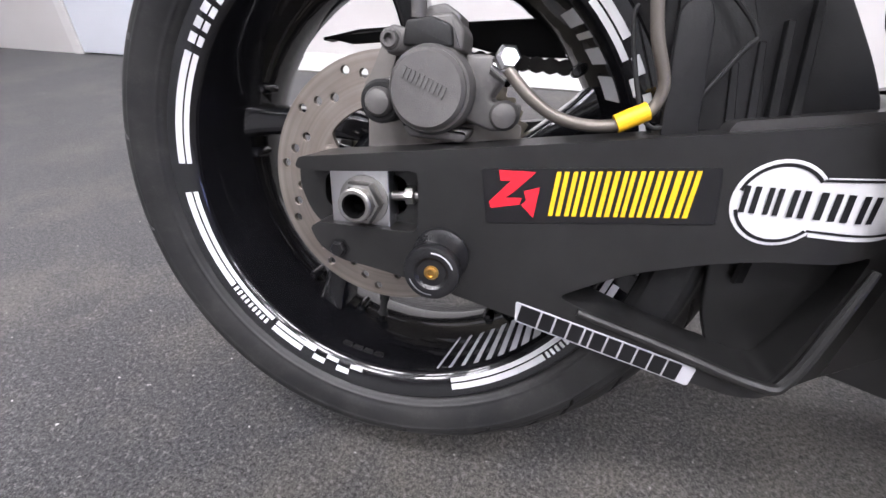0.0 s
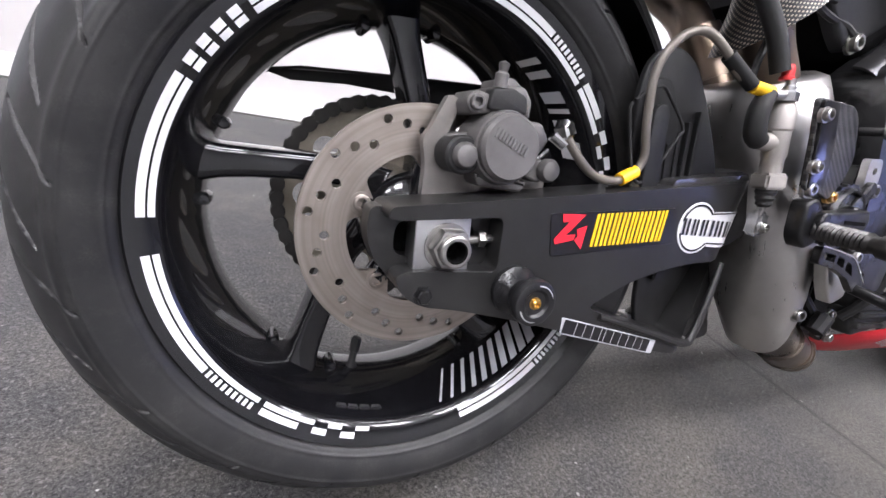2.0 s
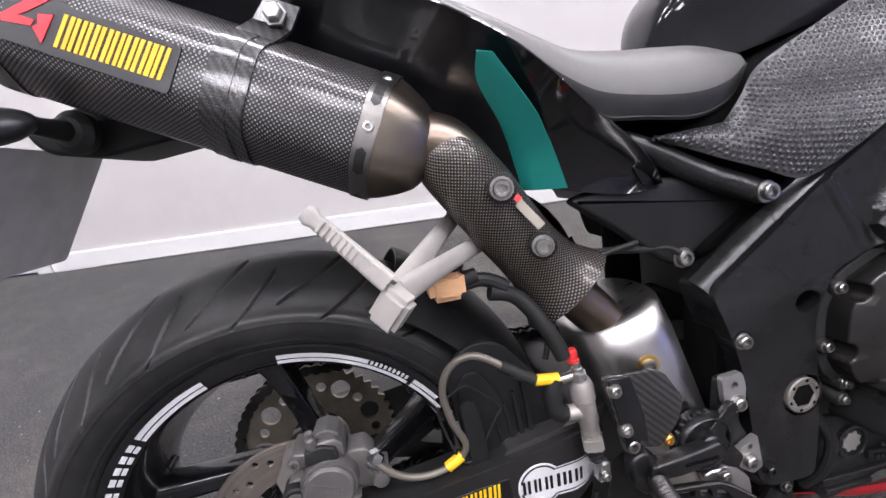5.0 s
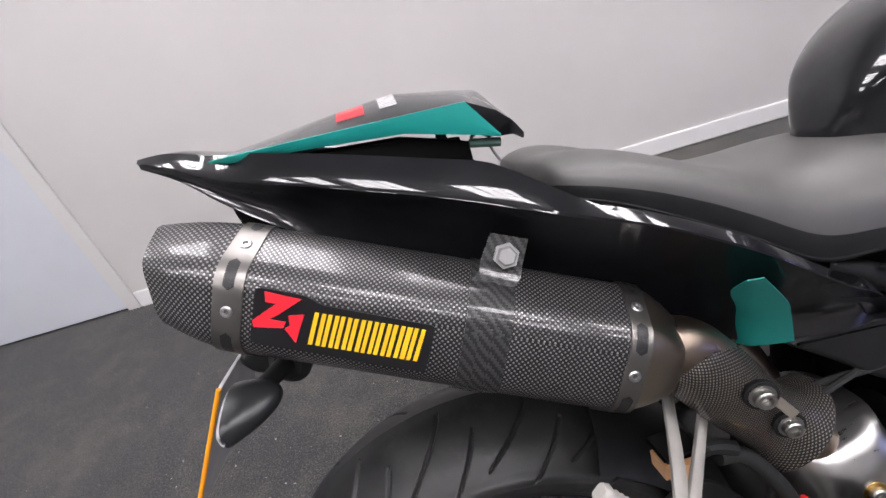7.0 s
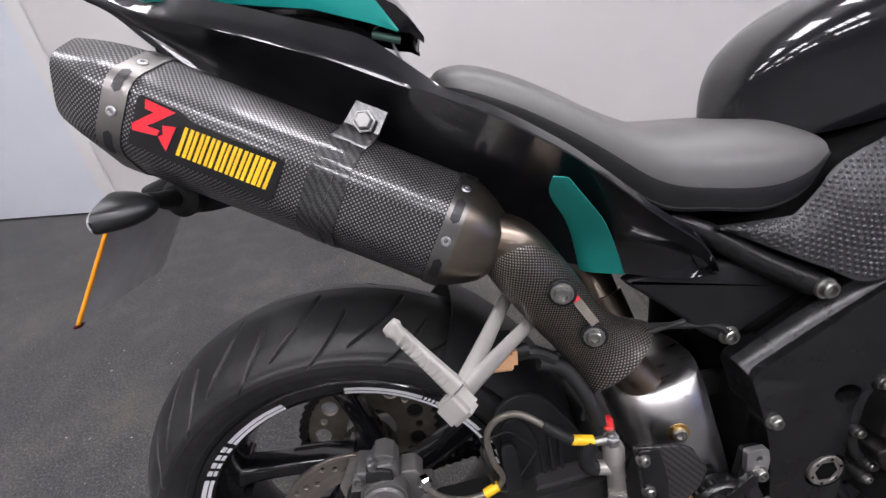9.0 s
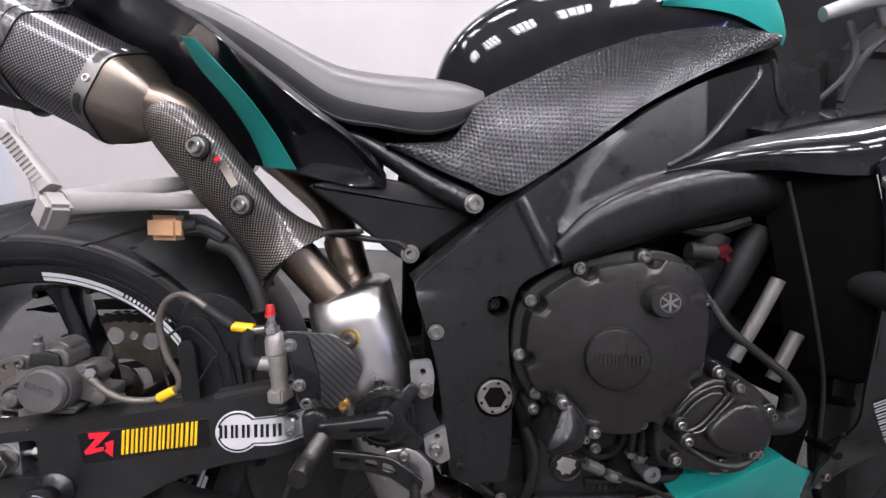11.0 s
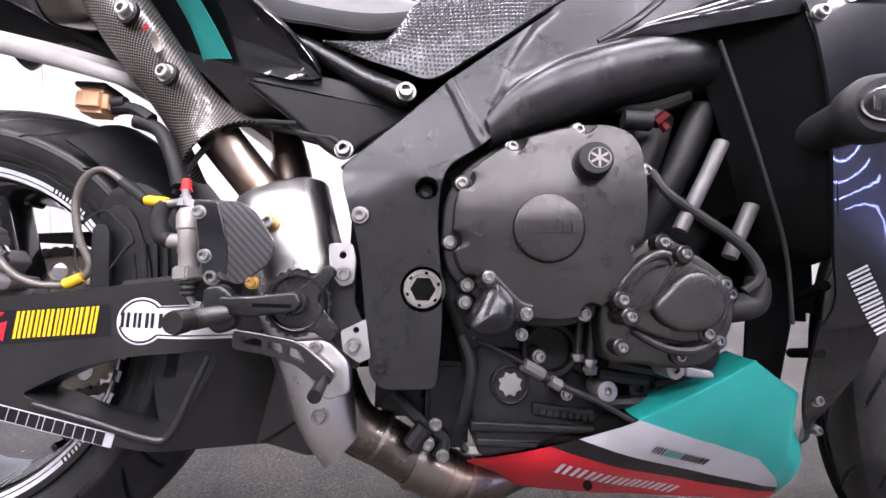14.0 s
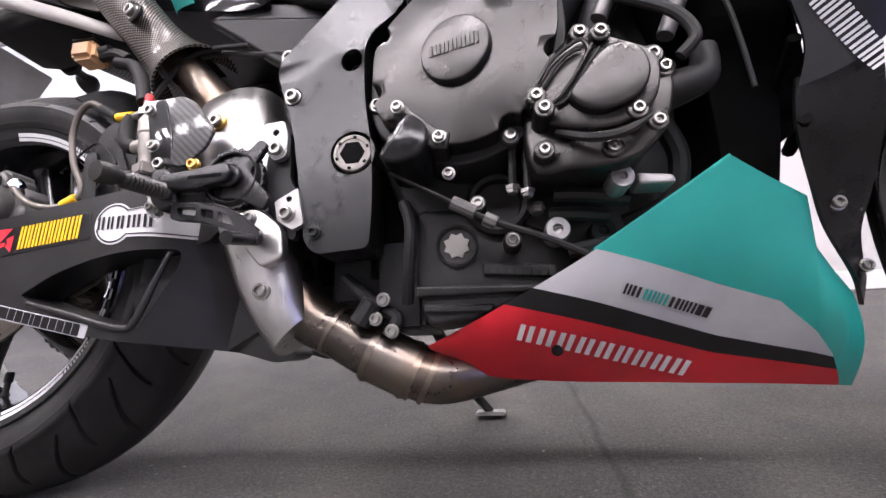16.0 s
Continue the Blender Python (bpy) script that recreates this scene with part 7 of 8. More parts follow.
# narrow tail of the fairing that runs down ahead of the belly pan
TAIL = [[(0.984, -0.264, 0.382), (1.036, -0.281, 0.395)], [(0.986, -0.250, 0.346), (1.048, -0.254, 0.352)], [(1.010, -0.217, 0.306), (1.060, -0.214, 0.310)], [(1.028, -0.196, 0.272), (1.062, -0.188, 0.278)], [(1.072, -0.154, 0.236), (1.084, -0.152, 0.260)], [(1.112, -0.100, 0.212), (1.120, -0.102, 0.240)]]
part("fairing_tail", skin(nb(), blend_rows([[Vector(p) for p in r] for r in TAIL], 4), thick=0.004), SATIN, fairing, "black lower tail of the side fairing")
# inner panel and duct behind the rear edge, the shade there put into their colour
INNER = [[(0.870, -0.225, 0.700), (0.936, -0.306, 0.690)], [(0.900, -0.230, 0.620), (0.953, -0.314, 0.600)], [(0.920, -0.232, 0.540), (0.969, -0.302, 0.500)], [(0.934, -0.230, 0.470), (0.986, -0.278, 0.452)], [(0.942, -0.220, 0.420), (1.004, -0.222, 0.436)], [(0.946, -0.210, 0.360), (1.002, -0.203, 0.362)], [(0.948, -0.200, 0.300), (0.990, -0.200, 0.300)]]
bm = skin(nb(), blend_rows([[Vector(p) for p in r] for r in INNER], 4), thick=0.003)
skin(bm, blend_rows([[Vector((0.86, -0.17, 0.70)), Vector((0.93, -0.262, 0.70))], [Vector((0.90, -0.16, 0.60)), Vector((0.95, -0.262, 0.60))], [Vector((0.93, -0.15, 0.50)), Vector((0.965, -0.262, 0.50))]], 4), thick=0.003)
part("inner_panel", bm, DARK, fairing, "inner fairing panel, near black for the shade behind the edge")
# plain radiator block, coloured near black as the shade behind the fairing
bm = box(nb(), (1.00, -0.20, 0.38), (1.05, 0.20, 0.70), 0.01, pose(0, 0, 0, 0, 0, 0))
part("radiator", bm, DARK, bike, "radiator behind the fairing, near black for the shade there")
bolt("fairing_bolt", (0.940, -0.3205, 0.668), 0.0060, fairing)
bolt("fairing_bolt", (1.033, -0.206, 0.294), 0.0056, fairing)
bolt("fairing_bolt", (1.083, -0.154, 0.246), 0.0050, fairing)
bm = nb()
for a, b in (((0.992, -0.262, 0.420), (1.006, -0.205, 0.402)), ((0.990, -0.255, 0.352), (1.006, -0.205, 0.345))):
    tube(bm, [a, b], 0.0055, 8, 2)
part("panel_clip", bm, DARK, fairing)
# crash bung
BA, BB = Vector((0.968, -0.262, 0.566)), Vector((0.936, -0.372, 0.556))
bm = lathe(nb(), [(0.015, -0.025), (0.0170, 0.0), (0.0180, 0.02), (0.0190, 0.05), (0.0205, 0.080), (0.0255, 0.092), (0.0275, 0.106), (0.0255, 0.113), (0.0215, 0.1165), (0.0, 0.1172)], aim(BA, BB - BA, (0, 0, 1)), 36)
bung = part("crash_bung", bm, SOFT, bike, "black crash bung with an oval badge")
bm = lathe(nb(), [(0.0190, 0.1169), (0.0190, 0.1180), (0.0165, 0.1184), (0.0, 0.1184)], aim(BA, BB - BA) @ Matrix.Diagonal((1, 0.72, 1, 1)), 32)
part("bung_badge", bm, STICKER, bung, "oval black badge")
part("badge_ring", lathe(nb(), [(0.0190, 0.1178), (0.0190, 0.1190), (0.0172, 0.1192), (0.0168, 0.1180)], aim(BA, BB - BA) @ Matrix.Diagonal((1, 0.72, 1, 1)), 32, caps=False), CHROME, bung, "bright badge ring")
bm = bars(nb(), BB + (BB - BA).normalized() * 0.0045 + Vector((-0.0125, 0.001, -0.0055)), (1, 0.28, 0), (0, 0, 1), [0.0075, 0.0055, 0.0075], 0.011, 0.0012, 0.05, 0.0006)
part("badge_lettering", bm, CHROME, bung, "bright lettering bars")

# belly pan in teal, white, black and red
TOPB = [(0.655, -0.108, 0.188), (0.700, -0.138, 0.206), (0.745, -0.165, 0.226), (0.790, -0.186, 0.247), (0.829, -0.203, 0.267), (0.890, -0.220, 0.303), (0.945, -0.229, 0.337), (0.975, -0.219, 0.320), (1.011, -0.207, 0.302), (1.022, -0.187, 0.260), (1.050, -0.161, 0.241), (1.081, -0.133, 0.222)]
LOWB = [(0.658, -0.106, 0.184), (0.690, -0.095, 0.168), (0.725, -0.092, 0.152), (0.780, -0.092, 0.146), (0.830, -0.092, 0.143), (0.890, -0.090, 0.141), (0.940, -0.090, 0.139), (0.968, -0.090, 0.138), (1.000, -0.089, 0.137), (1.040, -0.086, 0.135), (1.085, -0.076, 0.132), (1.119, -0.046, 0.128)]


def along(pts, soft, n):
    """A smooth line through the first points and straight lines between the rest."""
    out = catmull(pts[:soft + 1], n)
    for a, b in zip(pts[soft:], pts[soft + 1:]):
        out += [Vector(a).lerp(Vector(b), k / n) for k in range(1, n + 1)]
    return out


t, l = along(TOPB, 6, 5), along(LOWB, 6, 5)
rows = []
for a, b in zip(t, l):
    bulge = min(0.020, (a - b).length * 0.12)
    rows.append([a.lerp(b, k / 14) + Vector((0, -bulge * math.sin(math.pi * k / 14), 0)) for k in range(15)])
whole = skin(nb(), rows)


def cut(bm, p, q):
    """Splits the skin along a straight line in x and z, so that each colour gets a clean edge."""
    d = Vector((q[0] - p[0], 0, q[1] - p[1]))
    bmesh.ops.bisect_plane(bm, geom=list(bm.verts) + list(bm.edges) + list(bm.faces), plane_co=Vector((p[0], 0, p[1])), plane_no=d.cross(Vector((0, 1, 0))))


def above(c, p, q):
    return (q[0] - p[0]) * (c.z - p[1]) - (q[1] - p[1]) * (c.x - p[0]) > 0


L1, L2, L3 = ((0.824, 0.270), (0.997, 0.2155)), ((0.997, 0.2155), (1.059, 0.166)), ((1.059, 0.166), (1.079, 0.143))
L4, L5 = ((0.768, 0.240), (0.950, 0.1868)), ((0.950, 0.1868), (1.059, 0.163))
L6, L7 = ((0.740, 0.2265), (0.950, 0.1705)), ((0.950, 0.1705), (1.070, 0.150))
for a, b in (L1, L2, L3, L4, L5, L6, L7):
    cut(whole, a, b)


def stripe(c):
    if above(c, *L1) or above(c, *L2) or above(c, *L3):
        return "teal"
    if above(c, *L4) and above(c, *L5):
        return "white"
    return "black" if above(c, *L6) and above(c, *L7) else "red"


pan = None
for colour, mat in (("black", MATT), ("teal", TEAL), ("white", GREYWHITE), ("red", RED)):
    bm = whole.copy()
    bmesh.ops.delete(bm, geom=[f for f in bm.faces if stripe(f.calc_center_median()) != colour], context="FACES")
    if pan is None:
        pan = part("belly_pan", bm, mat, bike, "belly pan wrapped in teal, white, black and red bands", flip=False)
    else:
        part("pan_band", bm, mat, pan, colour + " band of the belly pan", flip=False)
whole.free()
flange = [p for p in t if 0.826 < p.x < 0.95]
part("pan_flange", skin(nb(), [flange, [p + Vector((0.0, 0.022, 0.001)) for p in flange], [p + Vector((0.004, 0.050, 0.004)) for p in flange]], thick=0.002), TEAL, pan, "folded teal upper edge", flip=True)


fine = [p for r in blend_rows(rows, 3) for p in catmull(r, 4)]


def pan_point(x, z, lift=0.0015):
    near = sorted(fine, key=lambda p: (p.x - x) ** 2 + (p.z - z) ** 2)[:4]
    w = [1 / (1e-7 + (p.x - x) ** 2 + (p.z - z) ** 2) for p in near]
    return Vector((x, sum(p.y * k for p, k in zip(near, w)) / sum(w) - lift, z))


def pan_text(x0, z0, x1, z1, widths, height, gap, mat, label, slant=0.0):
    d = Vector((x1 - x0, z1 - z0)).normalized()
    place = lambda a, b: pan_point(x0 + d[0] * a - d[1] * b, z0 + d[1] * a + d[0] * b)
    part("pan_lettering", bars_on(nb(), place, widths, height, gap, slant), mat, pan, label)


pan_text(0.754, 0.1905, 0.925, 0.1475, [0.0148, 0.0152, 0.0148, 0.0148, 0.0155, 0.0150, 0.0155, 0.0155, 0.0160], 0.0160, 0.0050, WHITE, "white lettering bars", 0.1)
pan_text(0.853, 0.2280, 0.944, 0.2010, [0.0062, 0.0078], 0.0095, 0.0014, STICKER, "small dark lettering bars", 0.1)
pan_text(0.8710, 0.2225, 0.944, 0.2010, [0.0072, 0.0060, 0.0072], 0.0095, 0.0014, TEAL, "small teal lettering bars", 0.1)
pan_text(0.8960, 0.2150, 0.944, 0.2010, [0.0092, 0.0066, 0.0072, 0.0062, 0.0062], 0.0095, 0.0014, STICKER, "small dark lettering bars", 0.1)
part("pan_fastener", lathe(nb(), [(0.0055, -0.001), (0.0055, 0.001), (0.004, 0.0015), (0, 0.0012)], aim(pan_point(0.763, 0.1965) + Vector((0.03, 0.001, -0.018)), OUT), 16), DARK, pan)

# front wheel, fork and yoke seen past the fairing
FRONT = aim((1.44, 0.01, 0.300), (math.sin(radians(26)), -math.cos(radians(26)), 0))
keep = HUB
HUB = FRONT
bm = lathe(nb(), [(0.2295, 0.050), (0.226, 0.052), (0.214, 0.050), (0.206, 0.042), (0.196, 0.0), (0.206, -0.042), (0.2295, -0.050), (0.215, -0.04), (0.206, 0.0), (0.215, 0.04)], FRONT, 72, closed=True)
front_wheel = part("front_wheel", bm, RIM, bike, "black front wheel behind the fairing")
part("hub", lathe(nb(), [(0.02, 0.06), (0.032, 0.055), (0.03, -0.055), (0.02, -0.06)], FRONT, 30), RIM, front_wheel)
for k in range(5):
    a = radians(20 + 72 * k)
    rows2 = []
    for r, w in ((0.028, 0.018), (0.11, 0.012), (0.2, 0.018)):
        rows2.append([FRONT @ Vector((r * math.cos(a) - q[0] * math.sin(a), r * math.sin(a) + q[0] * math.cos(a), q[1])) for q in rounded([(-w, -0.014), (w, -0.014), (w, 0.014), (-w, 0.014)], 0.005, 2)])
    part("spoke", skin(nb(), rows2, closed=True, caps=True), RIM, front_wheel)
for side in (-0.060, 0.056):
    part("front_disc", lathe(nb(), [(0.100, side), (0.155, side), (0.155, side + 0.005), (0.100, side + 0.005)], FRONT, 60, closed=True), DISC, front_wheel, "front brake disc")
    part("disc_carrier", lathe(nb(), [(0.03, side + 0.001), (0.099, side + 0.001), (0.099, side + 0.004), (0.03, side + 0.004)], FRONT, 40, closed=True), DARK, front_wheel)
FG = [(2 * math.pi / 16, 0.0, 0.008, 0.06, 0.2, 0.1, 0.0026), (2 * math.pi / 16, 0.2, -0.06, -0.008, 0.2, 0.1, 0.0026)]
ft = part("tyre", tyre_mesh(0.300, 0.061, 0.229, FG, 720, 8), RUBBER, front_wheel, "black front tyre with fine grooves", sharp=50)
ft.matrix_basis = FRONT
HUB = keep
FK0, FK1 = Vector((1.205, -0.105, 0.985)), Vector((1.36, -0.110, 0.62))
fork = part("fork", lathe(nb(), [(0.0265, 0.0), (0.0265, (FK1 - FK0).length), (0.022, (FK1 - FK0).length), (0.022, (FK1 - FK0).length + 0.3)], aim(FK0, FK1 - FK0), 30), GOLD, bike, "gold anodised upside-down fork leg")
part("fork_clamp", lathe(nb(), [(0.027, 0.012), (0.033, 0.014), (0.034, 0.046), (0.027, 0.048)], aim(FK0, FK1 - FK0), 28), ALU, fork, "aluminium fork clamp")
part("fork_cap", lathe(nb(), [(0.0265, -0.012), (0.0265, 0.0)], aim(FK0, FK1 - FK0), 24), ALU, fork)
bm = tube(nb(), [(1.02, -0.16, 0.905), (1.10, -0.15, 0.935), (1.19, -0.13, 0.958), (1.26, -0.10, 0.965)], [0.010, 0.012, 0.014, 0.016], 14, 5, squash=0.6)
tube(bm, [(1.24, -0.14, 0.93), (1.20, -0.20, 0.90), (1.15, -0.30, 0.88)], 0.011, 12, 4)
part("yoke", bm, CASTALU, fork, "dull aluminium yoke arm")
bm = nb()
for k, pts in enumerate((([(1.08, -0.14, 0.80), (1.10, -0.15, 0.86), (1.15, -0.15, 0.90), (1.20, -0.13, 0.93)]), ([(1.06, -0.12, 0.80), (1.12, -0.12, 0.86), (1.13, -0.10, 0.93)]), ([(1.30, -0.10, 0.80), (1.32, -0.11, 0.88), (1.30, -0.12, 0.95), (1.26, -0.10, 0.99)]), ([(1.34, -0.09, 0.82), (1.36, -0.10, 0.90), (1.33, -0.08, 0.98)]))):
    tube(bm, pts, 0.005, 8, 5)
box(bm, (1.10, -0.10, 0.78), (1.35, 0.10, 0.90), 0.02)
part("head_wiring", bm, SOFT, bike, "black cables and hoses round the steering head")

# upper cowl and far side fairing close the front
UC = [[(1.20, y, 0.82 - 0.9 * y * y) for y in np.linspace(-0.20, 0.20, 9)], [(1.32, y, 0.94 - 1.2 * y * y) for y in np.linspace(-0.20, 0.20, 9)], [(1.45, y, 1.08 - 2.0 * y * y) for y in np.linspace(-0.19, 0.19, 9)], [(1.62, y, 1.02 - 3.0 * y * y) for y in np.linspace(-0.15, 0.15, 9)], [(1.75, y, 0.85 - 3.0 * y * y) for y in np.linspace(-0.08, 0.08, 9)]]
part("upper_cowl", skin(nb(), blend_rows([[Vector(p) for p in r] for r in UC], 4), thick=0.004), MATT, bike, "black upper cowl")
part("far_fairing", skin(nb(), [[Vector((p[0], -p[1], p[2])) for p in r] for r in blend_rows([catmull(q, 3) for q in FA], 4)], thick=0.003), GLOSS, bike, "far side fairing")
FC = [[(1.00, 0.20, 0.74), (1.00, 0.215, 0.82), (1.00, 0.20, 0.90)], [(1.20, 0.21, 0.76), (1.20, 0.225, 0.92), (1.20, 0.19, 1.08)], [(1.40, 0.20, 0.78), (1.40, 0.21, 0.97), (1.42, 0.17, 1.18)], [(1.60, 0.19, 0.80), (1.60, 0.20, 0.98), (1.62, 0.16, 1.20)], [(1.78, 0.05, 0.80), (1.80, 0.05, 0.95), (1.74, 0.05, 1.15)]]
part("far_cowl", skin(nb(), blend_rows([catmull(r, 4) for r in FC], 4), thick=0.004), MATT, bike, "black far half of the upper cowl")


# ---- foot controls, pegs, number plate and small rear parts ----
rearset = part("rearset_plate", plate(nb(), rounded([(0.481, 0.447), (0.507, 0.449), (0.512, 0.430), (0.511, 0.404), (0.497, 0.399), (0.484, 0.415)], 0.005), [circle(0.4975, 0.4345, 0.0040, 12)], -0.180, -0.172, 0.001), CASTALU, bike, "machined aluminium upper footrest plate")
part("lower_plate", plate(nb(), rounded([(0.500, 0.350), (0.527, 0.3645), (0.5345, 0.322), (0.522, 0.316), (0.504, 0.328)], 0.003), [circle(0.517, 0.3520, 0.0035, 12)], -0.180, -0.172, 0.001), CASTALU, rearset, "machined aluminium lower footrest plate")
part("rearset_back", plate(nb(), rounded([(0.486, 0.440), (0.510, 0.440), (0.512, 0.380), (0.528, 0.350), (0.520, 0.306), (0.500, 0.318), (0.486, 0.350), (0.482, 0.400)], 0.006), [], -0.170, -0.160, 0.002), MATT, rearset, "black footrest carrier")
bolt("rearset_bolt", (0.500, -0.1805, 0.413), 0.0078, rearset)
bolt("rearset_bolt", (0.515, -0.1805, 0.335), 0.0078, rearset)
part("lower_lug", slab(nb(), rounded([(0.450, 0.338), (0.486, 0.342), (0.512, 0.318), (0.516, 0.285), (0.490, 0.275), (0.470, 0.300)], 0.008), -0.186, -0.172, 0.003), POLISHED, rearset, "polished lower lug")
bolt("lug_bolt", (0.476, -0.187, 0.332), 0.0062, rearset)
HUBM = aim((0.452, -0.182, 0.380), OUT)
bm = lathe(nb(), [(0.034, -0.01), (0.034, 0.004), (0.030, 0.009), (0.0285, 0.0085), (0.0275, 0.004), (0.014, 0.004), (0.0135, 0.014), (0.0115, 0.016), (0.0, 0.016)], HUBM, 36)
part("footrest_hub", bm, SATIN, rearset, "black stepped footrest hub", sharp=40)
gear = [Vector(((0.0375 if k % 4 < 2 else 0.0355) * math.cos(2 * math.pi * k / 96), (0.0375 if k % 4 < 2 else 0.0355) * math.sin(2 * math.pi * k / 96))) for k in range(96)]
part("toothed_ring", plate(nb(), [Vector((0.452 + q[0], 0.380 + q[1])) for q in gear], [circle(0.452, 0.380, 0.0325, 40)], -0.186, -0.181, 0.0), SATIN, rearset, "worn black toothed adjuster ring")
part("lock_plate", slab(nb(), rounded([(0.455, 0.395), (0.484, 0.424), (0.494, 0.416), (0.474, 0.384), (0.500, 0.352), (0.492, 0.338), (0.466, 0.352), (0.438, 0.356)], 0.006), -0.190, -0.183, 0.0015), SATIN, rearset)
part("footrest_arm", slab(nb(), rounded([(0.372, 0.366), (0.376, 0.384), (0.410, 0.386), (0.455, 0.392), (0.462, 0.380), (0.455, 0.370), (0.410, 0.364)], 0.004), -0.206, -0.190, 0.003), SATIN, rearset, "black footrest arm with slots")
# the groove is a near-black strip, its shade painted on the arm
part("arm_groove", box(nb(), (0.412, -0.2066, 0.3745), (0.452, -0.2055, 0.3785), 0.0003), DARK, rearset)
part("peg_knuckle", slab(nb(), rounded([(0.356, 0.392), (0.374, 0.398), (0.390, 0.384), (0.394, 0.352), (0.374, 0.343), (0.360, 0.356)], 0.008), -0.198, -0.182, 0.004), SATIN, rearset)
part("hub_pin", lathe(nb(), [(0.0075, 0.0), (0.0075, 0.006), (0.006, 0.007), (0.0035, 0.007), (0.003, 0.004), (0.0, 0.004)], aim((0.452, -0.198, 0.380), OUT), 16), STEEL, rearset)
bolt("hanger_bolt", (0.362, -0.190, 0.404), 0.0070, rearset)
bolt("hanger_bolt", (0.404, -0.190, 0.400), 0.0058, rearset, material=BRASS)
PA, PB = Vector((0.383, -0.192, 0.3660)), Vector((0.369, -0.272, 0.3615))
bm = lathe(nb(), [(0.0075, 0.0), (0.0090, 0.006)] + [(0.0103 if k % 2 else 0.0082, 0.008 + k * 0.0022) for k in range(22)] + [(0.0084, 0.058), (0.0084, 0.064), (0.0108, 0.065), (0.0112, 0.077), (0.0100, 0.081), (0.0, 0.0815)], aim(PA, PB - PA), 20)
part("footrest", bm, surface("knurled_black_peg", (0.060, 0.058, 0.056), 0.36, metal=0.85, vary=0.3), rearset, "knurled dark metal rider's footrest", sharp=25)
# brake lever with holes
bm = plate(nb(), rounded([(0.394, 0.350), (0.430, 0.345), (0.464, 0.337), (0.500, 0.309), (0.496, 0.296), (0.484, 0.298), (0.460, 0.316), (0.428, 0.326), (0.394, 0.331)], 0.005), [rounded([(0.402, 0.337), (0.402, 0.344), (0.424, 0.341), (0.424, 0.333)], 0.002, 2), rounded([(0.430, 0.332), (0.430, 0.340), (0.444, 0.337), (0.446, 0.327)], 0.002, 2), rounded([(0.451, 0.325), (0.451, 0.335), (0.462, 0.331), (0.470, 0.318)], 0.002, 2)], -0.204, -0.196, 0.001)
lever = part("brake_lever", bm, SATIN, rearset, "black drilled rear brake lever")
part("lever_edge", tube(nb(), [(0.394, -0.2035, 0.3505), (0.430, -0.2035, 0.3455), (0.464, -0.2035, 0.3375), (0.499, -0.2035, 0.3105)], 0.0013, 6, 4), CHROME, lever, "worn bright lever edge")
part("lever_tip", tube(nb(), [(0.489, -0.196, 0.303), (0.489, -0.242, 0.294)], [0.0060, 0.0070], 14, 3), SATIN, lever, "black lever tip")
# heel guard
bm = slab(nb(), rounded([(0.334, 0.488), (0.386, 0.487), (0.402, 0.478), (0.426, 0.442), (0.418, 0.420), (0.394, 0.396), (0.372, 0.402), (0.352, 0.402), (0.345, 0.440)], 0.006), -0.189, -0.185, 0.0012, bend=lambda x, y, z: Vector((x, y - 0.006 * math.sin((x - 0.33) / 0.1 * math.pi), z)))
uv = bm.loops.layers.uv.verify()
for f in bm.faces:
    for loop in f.loops:
        loop[uv].uv = (loop.vert.co.x, loop.vert.co.z)
part("heel_guard", bm, TWILL, rearset, "carbon heel guard")
part("guard_strip", slab(nb(), rounded([(0.337, 0.486), (0.362, 0.486), (0.376, 0.440), (0.380, 0.403), (0.354, 0.404), (0.347, 0.440)], 0.004), -0.1945, -0.186, 0.001), GLOSS, rearset, "smooth black strip of the heel guard")
for p in ((0.344, -0.194, 0.473), (0.354, -0.194, 0.426)):
    bolt("heel_bolt", p, 0.0060, rearset, material=STEEL)
# rear master cylinder
MC = aim((0.3285, -0.1720, 0.399), (-0.10, 0.04, 1))
bm = lathe(nb(), [(0.0, 0.014), (0.0098, 0.014), (0.0098, 0.030), (0.0110, 0.032), (0.0110, 0.056), (0.0125, 0.058), (0.0125, 0.074), (0.0105, 0.079), (0.0085, 0.083), (0.0, 0.083)], MC, 24)
box(bm, (-0.0125, -0.0105, 0.0), (0.0125, 0.0105, 0.016), 0.0022, MC)
tube(bm, [MC @ Vector((0, 0, 0.044)), (0.301, -0.167, 0.443)], [0.0090, 0.0082], 14, 2)
master = part("master_cylinder", bm, PALECAST, bike, "pale cast rear brake master cylinder with a red bleed cap")
part("hose_elbow", tube(nb(), [(0.302, -0.167, 0.443), (0.292, -0.168, 0.449), (0.289, -0.168, 0.470), (0.295, -0.168, 0.486)], [0.0092, 0.0098, 0.0095, 0.008], 12, 5), SOFT, master, "black rubber hose elbow")
bm = lathe(nb(), [(0.0095, 0.0), (0.0095, 0.008), (0.0075, 0.009), (0.0, 0.009)], aim((0.3175, -0.172, 0.4815), (-0.05, 0.02, 1)), 6)
lathe(bm, [(0.0058, 0.008), (0.0058, 0.013), (0.0042, 0.014), (0.0042, 0.020)], aim((0.3175, -0.172, 0.4815), (-0.05, 0.02, 1)), 16)
part("banjo_union", bm, ALU, master, "silver six-sided banjo union", sharp=25)
